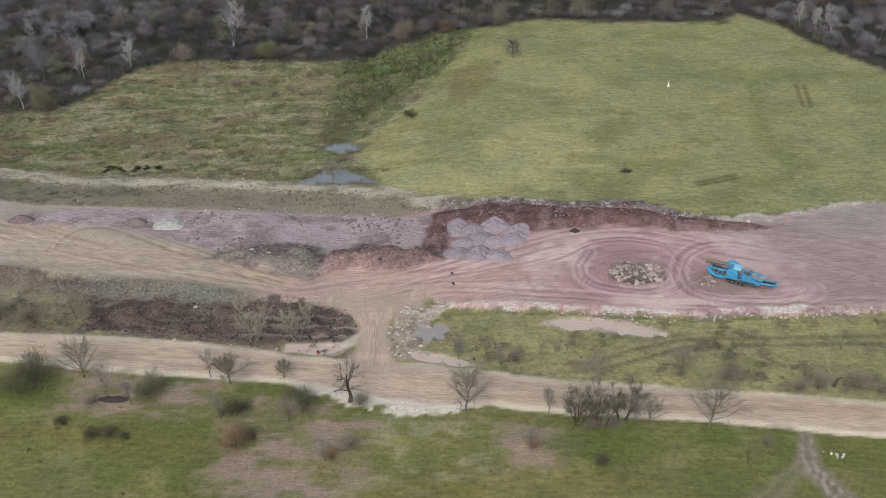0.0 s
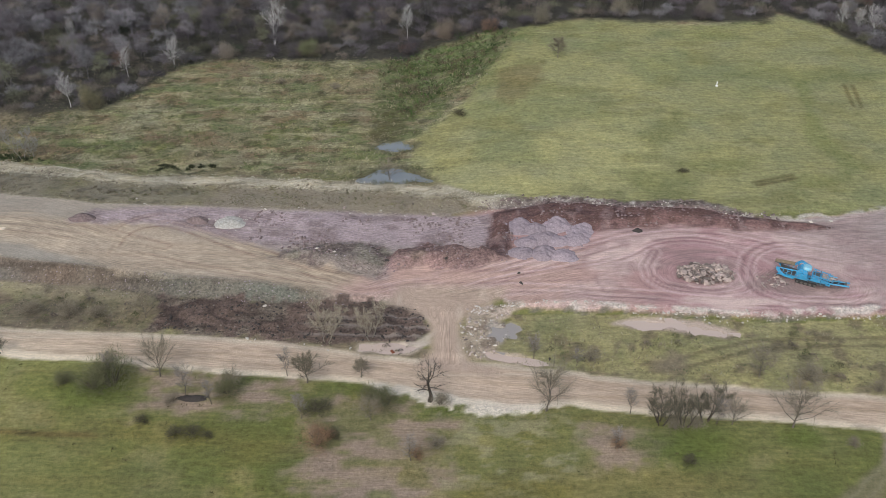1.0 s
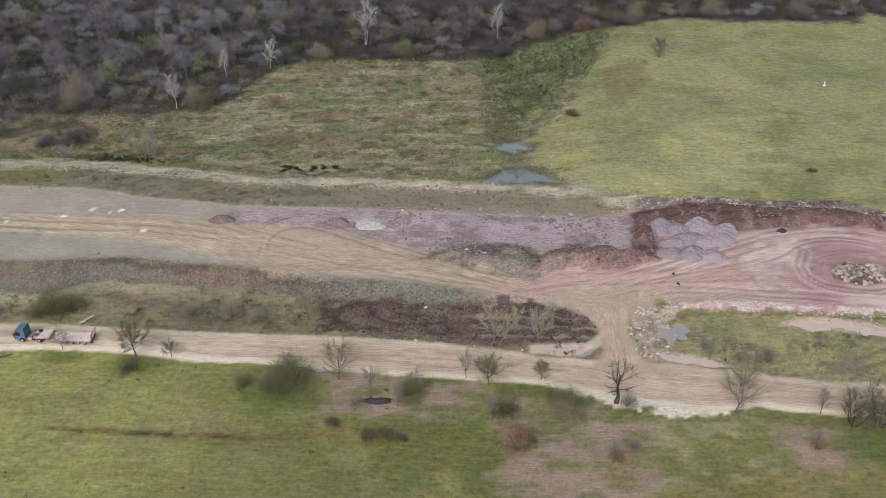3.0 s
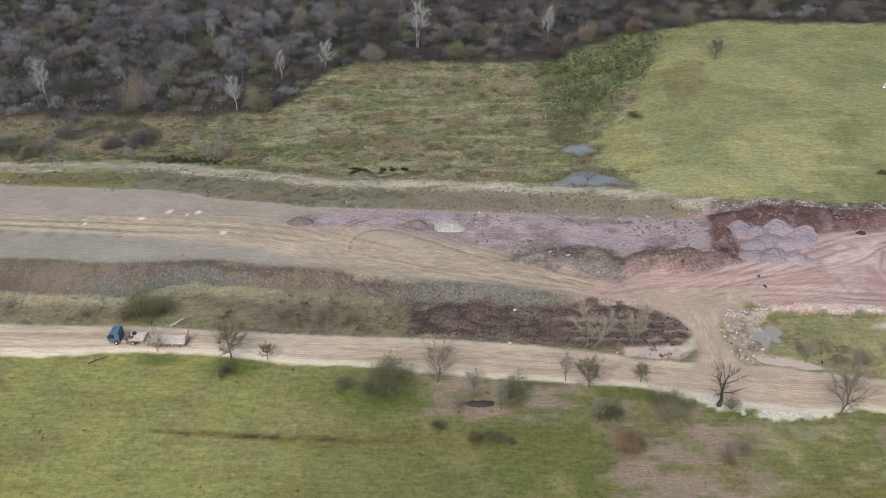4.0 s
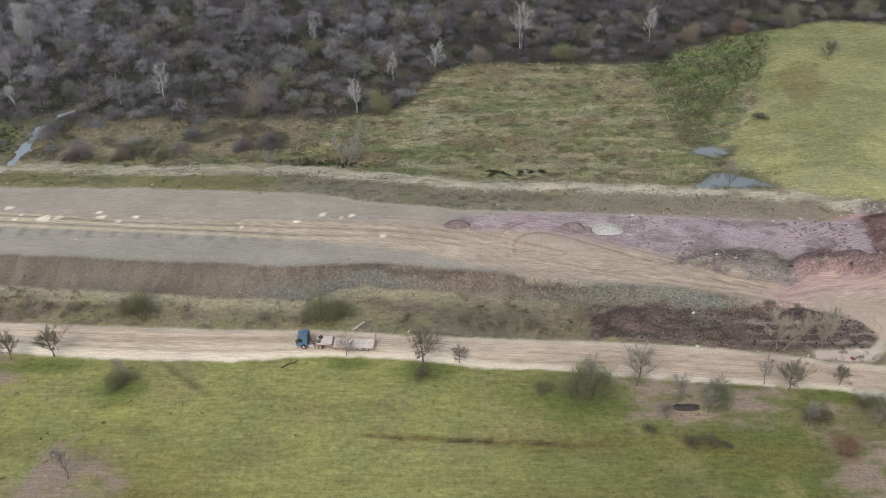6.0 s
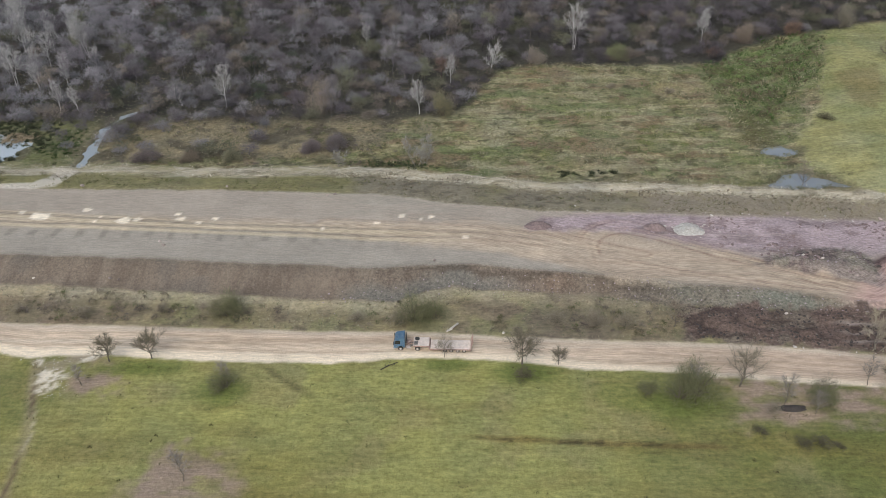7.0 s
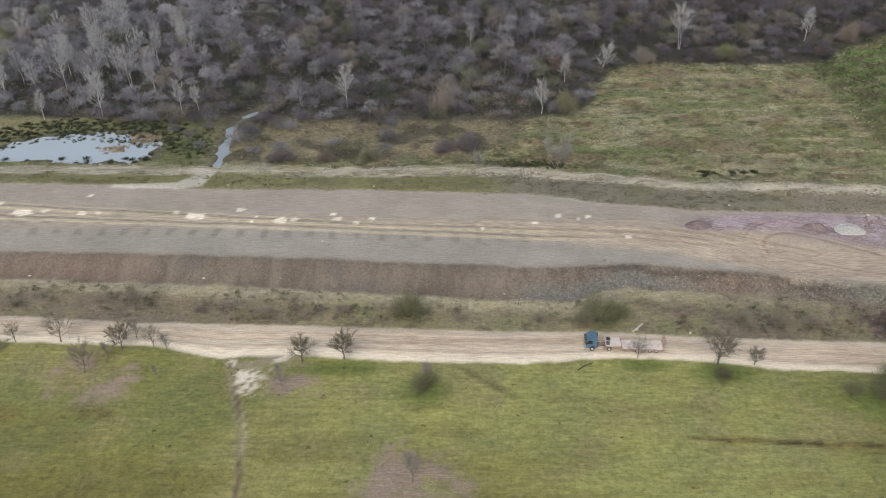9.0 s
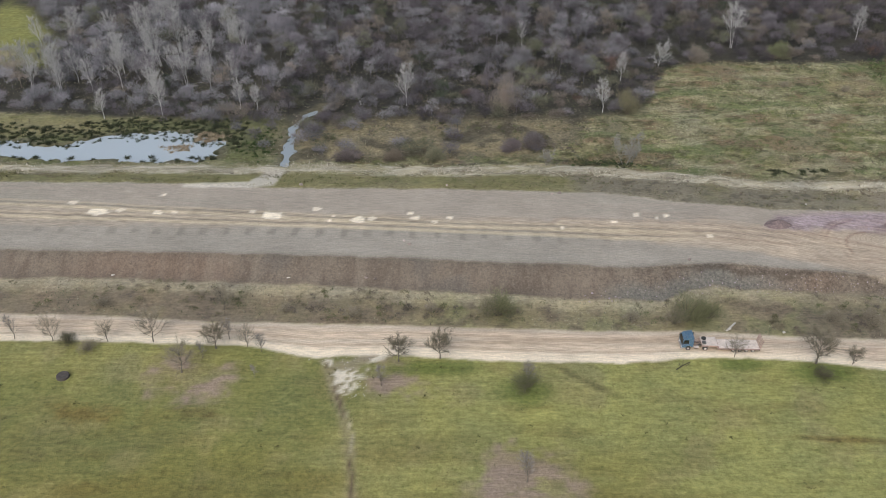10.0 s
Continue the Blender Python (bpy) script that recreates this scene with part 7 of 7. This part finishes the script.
def build_truck(m):
    truck = thing("flatbed_truck", m, "blue tractor unit with empty dusty low-bed trailer on the road", "truck")
    # local: x runs back from the bumper, -y is the right-hand side
    cab = part("cab", prism([(0.05, 0.75), (0.0, 1.6), (0.28, 2.75), (0.7, 3.05), (2.2, 3.35), (2.3, 3.2), (2.3, 0.9), (1.95, 0.85), (1.85, 1.15), (1.45, 1.25), (1.02, 1.15), (0.9, 0.75)], -1.22, 1.22), CAB_BLUE, truck, "blue painted cab with a sloped roof fairing")
    part("windscreen", prism([(-0.02, 1.68), (0.22, 2.62), (0.27, 2.62), (0.03, 1.68)], -1.08, 1.08), DARK_GLASS, cab)
    for side in (-1, 1):
        part("side_window", prism([(0.22, 1.75), (0.42, 2.6), (1.35, 2.65), (1.35, 1.75)], side * 1.21, side * 1.235), DARK_GLASS, cab)
        part("mirror", boxed(0.0, 0.16, side * 1.3, side * 1.52, 1.75, 2.45, bevel=0.03), RUBBER, cab)
        part("headlight", boxed(-0.03, 0.08, side * 0.75, side * 1.12, 0.85, 1.05, bevel=0.02), WHITE, cab)
    part("bumper", boxed(-0.08, 0.35, -1.23, 1.23, 0.4, 0.85, bevel=0.06), DUSTY, truck)
    part("roof_hatch", boxed(0.85, 1.55, -0.4, 0.4, 3.1, 3.22, bevel=0.03), CAB_BLUE, cab)
    bm = bmesh.new()
    for side in (-1, 1):
        box(bm, 0.6, 6.0, side * 0.38, side * 0.48, 0.75, 1.0)
    for x in (1.0, 2.6, 3.8, 5.2):
        box(bm, x, x + 0.12, -0.42, 0.42, 0.78, 0.95)
    part("chassis", bm, STEEL, truck)
    for side in (-1, 1):
        part("fuel_tank", boxed(2.5, 3.5, side * 0.6, side * 1.2, 0.55, 1.05, bevel=0.1), DUSTY, truck)
        wheel(truck, 1.42, side * 1.05, 0.5, 0.3)
        wheel(truck, 4.85, side * 0.95, 0.5, 0.5)
        part("mudguard", prism([(4.2, 0.95), (4.35, 1.12), (5.35, 1.12), (5.5, 0.95), (5.4, 0.95), (5.3, 1.06), (4.4, 1.06), (4.3, 0.95)], side * 0.7, side * 1.24), DUSTY, truck)
    part("exhaust_stack", boxed(2.42, 2.6, 0.7, 0.9, 0.9, 3.2, bevel=0.05), STEEL, truck)
    # trailer: raised neck, long low deck, ramps
    neck = part("gooseneck", boxed(4.0, 7.25, -1.45, 1.45, 1.25, 1.5, bevel=0.04), CHASSIS, truck)
    part("neck_deck", boxed(4.05, 7.2, -1.38, 1.38, 1.5, 1.55), DECK, neck, "dusty pinkish deck of the trailer's neck")
    part("drop_step", prism([(7.0, 1.5), (7.28, 1.5), (7.5, 0.9), (7.3, 0.75), (7.0, 1.1)], -1.45, 1.45), CHASSIS, truck)
    bed = part("bed_frame", boxed(7.3, 15.7, -1.5, 1.5, 0.6, 0.88, bevel=0.04), CHASSIS, truck, "dusty red side rails of the low bed")
    for k in range(10):
        y0 = -1.42 + k * 0.284
        part("plank", boxed(7.35, 15.6, y0 + 0.012, y0 + 0.272, 0.88, 0.93 + 0.004 * (k % 3)), DECK, bed)
    for k in range(6):
        part("side_post", boxed(8.0 + k * 1.4, 8.12 + k * 1.4, -1.56, -1.5, 0.55, 0.85), STEEL, bed)
    for x in (10.4, 11.7, 13.0, 14.3):
        for side in (-1, 1):
            wheel(truck, x, side * 1.2, 0.42, 0.5)
    for side in (-1, 1):
        bm = bmesh.new()
        for y in (0.35, 1.3):
            beam(bm, (15.6, side * y, 0.85), (16.05, side * y, 2.75), 0.09, 0.14)
        for k in range(7):
            f = k / 6
            beam(bm, (15.62 + 0.42 * f, side * 0.35, 0.95 + 1.7 * f), (15.62 + 0.42 * f, side * 1.3, 0.95 + 1.7 * f), 0.07)
        part("loading_ramp", bm, CHASSIS, truck, "raised red loading ramp")
    # load gear on the neck
    part("spare_wheel", drum(0.48, 0.28, 16), RUBBER, truck).matrix_basis = pose(4.75, 0.7, 1.7, 90, 0, 0)
    bm = bmesh.new()
    for y in (-0.9, -0.2, 0.5):
        beam(bm, (2.75, y, 1.15), (3.7, y + 0.25, 1.65), 0.1)
    beam(bm, (2.7, -1.0, 1.1), (2.7, 1.0, 1.1), 0.12)
    beam(bm, (3.7, -0.8, 1.6), (3.7, 0.9, 1.6), 0.1)
    part("hose_rack", bm, CHASSIS, truck)
    part("chain_box", boxed(4.2, 4.9, -1.1, -0.2, 1.55, 1.85, bevel=0.04), STEEL, truck)
    part("mudflap", boxed(15.55, 15.62, -1.35, 1.35, 0.3, 0.7), RUBBER, truck)
    return truck


build_truck(Matrix.Translation((-132.9, 132.3, 0.07)) @ pose(0, 0, 0, 0, 0, -2.2) @ Matrix.Scale(0.97, 4))


# ---- blue mobile crusher in the works ----
def build_crusher(m):
    c = thing("mobile_crusher", m, "bright blue tracked stone crusher with raised conveyors on the works floor", "crusher")
    # local: x from the feed end to the discharge end, z from the ground
    for side in (-1, 1):
        track = part("crawler_track", prism([(4.3, 0.5), (4.6, 0.08), (8.6, 0.08), (8.9, 0.5), (8.6, 0.92), (4.6, 0.92)], side * 0.85, side * 1.35), RUBBER, c, "dark steel crawler track")
        for x in (4.7, 5.7, 6.6, 7.5, 8.5):
            part("roller", drum(0.27, 0.1, 12, x, side * 1.38, 0.5), STEEL, track)
    bm = bmesh.new()
    for side in (-1, 1):
        box(bm, 1.8, 11.5, side * 0.75, side * 0.95, 1.0, 1.45)
    for x in (2.2, 4.4, 6.5, 8.6, 11.0):
        box(bm, x, x + 0.25, -0.75, 0.75, 1.05, 1.4)
    part("main_frame", bm, BLUE, c)
    # feed hopper: curved hull plates, open frames and a belt with sandy dust
    hull = [(-0.3, 3.0), (0.0, 2.2), (0.7, 1.5), (1.8, 1.05), (3.9, 0.95), (3.9, 1.45), (2.2, 1.55), (1.3, 1.95), (0.75, 2.5), (0.5, 3.05)]
    for side in (-1, 1):
        part("hopper_side", prism(hull, side * 1.42, side * 1.52), BLUE, c, "curved blue hull plate")
        part("hopper_rim", prism([(-0.2, 2.95), (-0.2, 3.2), (4.3, 3.45), (4.3, 3.2)], side * 1.45, side * 1.6), BLUE, c)
        for x in (1.3, 2.2, 3.1, 4.0):
            bm = bmesh.new()
            beam(bm, (x, side * 1.5, 1.5), (x + 0.15, side * 1.52, 3.3), 0.14)
            part("hopper_rib", bm, BLUE, c)
        bm = bmesh.new()
        beam(bm, (1.4, side * 1.5, 1.6), (3.2, side * 1.5, 3.2), 0.1)
        beam(bm, (0.2, side * 0.75, 0.9), (4.2, side * 0.75, 1.5), 0.2, 0.3)
        part("hopper_brace", bm, BLUE, c)
    part("feeder_bed", prism([(0.6, 2.2), (0.6, 2.35), (4.3, 1.9), (4.3, 1.7)], -1.4, 1.4), STEEL, c)
    belt = part("feed_conveyor", prism([(-0.9, 3.0), (-0.85, 3.25), (3.4, 3.5), (3.4, 3.25)], 0.3, 1.7), STEEL, c)
    part("belt", prism([(-0.85, 3.26), (-0.85, 3.31), (3.35, 3.56), (3.35, 3.51)], 0.38, 1.62), BELT, belt, "conveyor belt covered in sandy dust")
    # folded side conveyor standing up beside the hopper
    bm = bmesh.new()
    for y in (1.75, 2.35):
        beam(bm, (3.2, y, 2.6), (4.6, y, 3.9), 0.16, 0.3)
        beam(bm, (4.6, y, 3.9), (6.6, y, 3.1), 0.14, 0.28)
    for f in (0.1, 0.4, 0.7, 1.0):
        beam(bm, (3.2 + 1.4 * f, 1.75, 2.6 + 1.3 * f), (3.2 + 1.4 * f, 2.35, 2.6 + 1.3 * f), 0.1)
        beam(bm, (4.6 + 2.0 * f, 1.75, 3.9 - 0.8 * f), (4.6 + 2.0 * f, 2.35, 3.9 - 0.8 * f), 0.1)
    part("folded_conveyor", bm, BLUE, c, "folded blue side conveyor")
    # crushing chamber and feed chute
    part("crusher_box", prism([(4.2, 1.45), (4.2, 3.1), (4.8, 3.8), (6.0, 3.7), (6.5, 2.9), (6.5, 1.45)], -1.15, 1.15), BLUE, c)
    part("chute_hood", boxed(5.2, 7.0, -1.0, 0.9, 3.4, 4.3, bevel=0.25), PALE_BLUE, c, "pale blue rounded hood")
    part("flywheel", drum(0.6, 0.22, 20, 5.3, -1.30, 2.3), BLUE, c)
    part("belt_guard", drum(0.9, 0.2, 20, 5.3, 1.3, 2.4), BLUE, c)
    # engine house with doors and exhaust
    house = part("engine_house", boxed(7.3, 9.4, -1.2, 1.2, 1.5, 2.7, bevel=0.1), BLUE, c)
    for k in range(3):
        part("service_door", boxed(7.4 + k * 0.66, 7.98 + k * 0.66, -1.23, -1.2, 1.65, 2.5), BLUE, house)
    part("radiator_grille", boxed(7.6, 9.0, -0.7, 0.8, 2.7, 2.76), STEEL, house)
    part("exhaust_pipe", boxed(9.0, 9.16, 0.5, 0.66, 2.7, 3.6, bevel=0.03), STEEL, house)
    part("fuel_tank", boxed(9.5, 10.5, -1.1, -0.3, 1.5, 2.3, bevel=0.08), BLUE, c)
    part("control_box", boxed(9.6, 10.1, 0.4, 1.1, 1.5, 2.5, bevel=0.05), DUSTY, c)
    for k in range(3):
        bm = bmesh.new()
        beam(bm, (8.0 + k * 1.3, -1.3, 3.05 - 0.18 * k), (8.0 + k * 1.3, 1.3, 3.05 - 0.18 * k), 0.14)
        part("cross_bar", bm, BLUE, c)
    part("screen_deck", prism([(9.6, 2.6), (9.6, 2.7), (11.6, 2.45), (11.6, 2.35)], -1.1, 1.1), DUSTY, c, "dusty grey screen deck")
    # walkway and rails
    part("walkway", boxed(6.7, 10.6, -1.95, -1.25, 1.42, 1.48), STEEL, c)
    bm = bmesh.new()
    for k in range(5):
        beam(bm, (6.8 + k * 0.93, -1.9, 1.45), (6.8 + k * 0.93, -1.9, 2.55), 0.05)
    for z in (2.0, 2.55):
        beam(bm, (6.8, -1.9, z), (10.52, -1.9, z), 0.05)
    part("handrail", bm, BLUE, c)
    # discharge conveyor: long rails with a narrow belt, end rollers
    conveyor = part("discharge_belt", prism([(8.6, 1.15), (8.6, 1.25), (14.4, 1.95), (14.4, 1.85)], -0.5, 0.5), RUBBER, c, "dark discharge belt")
    for side in (-1, 1):
        bm = bmesh.new()
        beam(bm, (8.2, side * 0.7, 1.2), (15.3, side * 0.7, 2.1), 0.16, 0.34)
        for k in range(4):
            beam(bm, (9.0 + k * 1.2, side * 0.7, 1.35 + k * 0.15), (9.6 + k * 1.2, side * 0.7, 2.15 + k * 0.1), 0.08)
        part("conveyor_rail", bm, BLUE, c)
    part("head_roller", drum(0.25, 1.3, 14, 14.5, 0, 1.95), STEEL, conveyor)
    # overband magnet on a gantry
    bm = bmesh.new()
    for side in (-1, 1):
        beam(bm, (10.6, side * 0.9, 1.4), (10.9, side * 0.9, 3.2), 0.12)
    beam(bm, (10.9, -0.95, 3.2), (10.9, 0.95, 3.2), 0.14)
    beam(bm, (10.9, 0, 3.2), (12.6, 0, 3.15), 0.14)
    part("gantry", bm, BLUE, c)
    part("magnet", boxed(11.2, 12.3, -0.6, 0.6, 2.7, 3.1, bevel=0.1), DUSTY, c)
    # folded screen frames
    for side in (-1, 1):
        bm = bmesh.new()
        beam(bm, (7.4, side * 1.35, 3.2), (11.8, side * 1.2, 2.6), 0.12, 0.22)
        beam(bm, (7.4, side * 1.35, 2.6), (11.8, side * 1.2, 2.0), 0.1, 0.18)
        for k in range(4):
            beam(bm, (7.8 + k * 1.1, side * 1.33, 3.1 - k * 0.15), (7.8 + k * 1.1, side * 1.33, 2.5 - k * 0.15), 0.09)
        part("screen_frame", bm, BLUE, c)
    return c


build_crusher(Matrix.Translation((57.6, 150.9, height_at(64, 148) - 0.03)) @ pose(0, 0, 0, 0, 0, -27) @ Matrix.Scale(0.95, 4))

# ---- small things ----
marker = thing("survey_marker", Matrix.Translation((70, 247.5, height_at(70, 247.5))), "small white post on a block in the grass field", "marker")
part("block", boxed(-0.35, 0.35, -0.35, 0.35, -0.1, 0.3, bevel=0.06), WHITE, marker)
part("post", boxed(-0.12, 0.12, -0.12, 0.12, 0.3, 1.5, bevel=0.03), WHITE, marker)
drum_thing = tagged(part("oil_drum", drum(0.3, 0.9, 16), RUST), "rusty oil drum lying by the roadside puddle", "drum")
drum_thing.matrix_basis = Matrix.Translation((-24.5, 127.6, height_at(-24.5, 127.6) + 0.28)) @ pose(0, 0, 0, 0, 0, 30)
ring = tagged(part("hay_ring", drum(1.2, 0.7, 20), DARK_CLOD), "dark round heap of old hay in the meadow", "hay heap")
ring.matrix_basis = Matrix.Translation((-251, 124.3, height_at(-251, 124.3) + 0.25)) @ pose(0, 0, 0, 90, 0, 0)


for x, y, size in ((65, 101.6, 0.35), (66.2, 101.2, 0.6), (67, 100.9, 0.8), (67.8, 100.4, 0.55), (68.2, 100.9, 0.7), (66.8, 100.2, 0.4)):
    tagged(put_stone("boulder", chalk_meshes[int(x) % 4], x, y, size, rng), "whitish rubble stone in the grass by the field track", "stone", "lone stones")
stump = thing("tree_stump", spot(73, 117.7), "dark broken tree stump beside the haul road", "stump")
bm = bmesh.new()
bmesh.ops.create_cone(bm, cap_ends=True, segments=9, radius1=0.38, radius2=0.2, depth=2.0, matrix=pose(0, 0, 0.9, 4, 8, 0))
part("trunk", bm, DARK_CLOD, stump)
part("limb", beam(bmesh.new(), (0.1, 0, 1.5), (0.9, 0.1, 2.2), 0.16), DARK_CLOD, stump)

# a dead branch in the grass and a pale timber end on the verge
fallen = thing("fallen_branch", Matrix.Translation((-133.5, 126.4, height_at(-133.5, 126.4))), "dark dead branch fallen in the grass beside the road", "branch")
part("bough", beam(beam(bmesh.new(), (-1.7, -1.1, 0.1), (-0.2, -0.1, 0.3), 0.14), (-0.25, -0.12, 0.28), (1.5, 1.0, 0.15), 0.10), DARK_CLOD, fallen)
for dx, dy in ((1.1, 0.2), (0.2, 1.3), (-0.9, 0.5)):
    part("twig", beam(bmesh.new(), (0.5 * dx - 0.3, 0.5 * dy - 0.4, 0.2), (dx, dy, 0.45), 0.06), DARK_CLOD, fallen)
timber = thing("timber_beam", Matrix.Translation((-121.0, 138.0, height_at(-121.0, 138.0))), "pale broken timber lying on the verge", "timber")
part("beam", beam(bmesh.new(), (-1.2, -1.1, 0.2), (0.9, 0.9, 0.5), 0.34, 0.24), CHALK, timber)
part("splinter", beam(bmesh.new(), (-1.5, -1.2, 0.12), (-0.3, -0.6, 0.2), 0.25, 0.14), CHALK, timber)
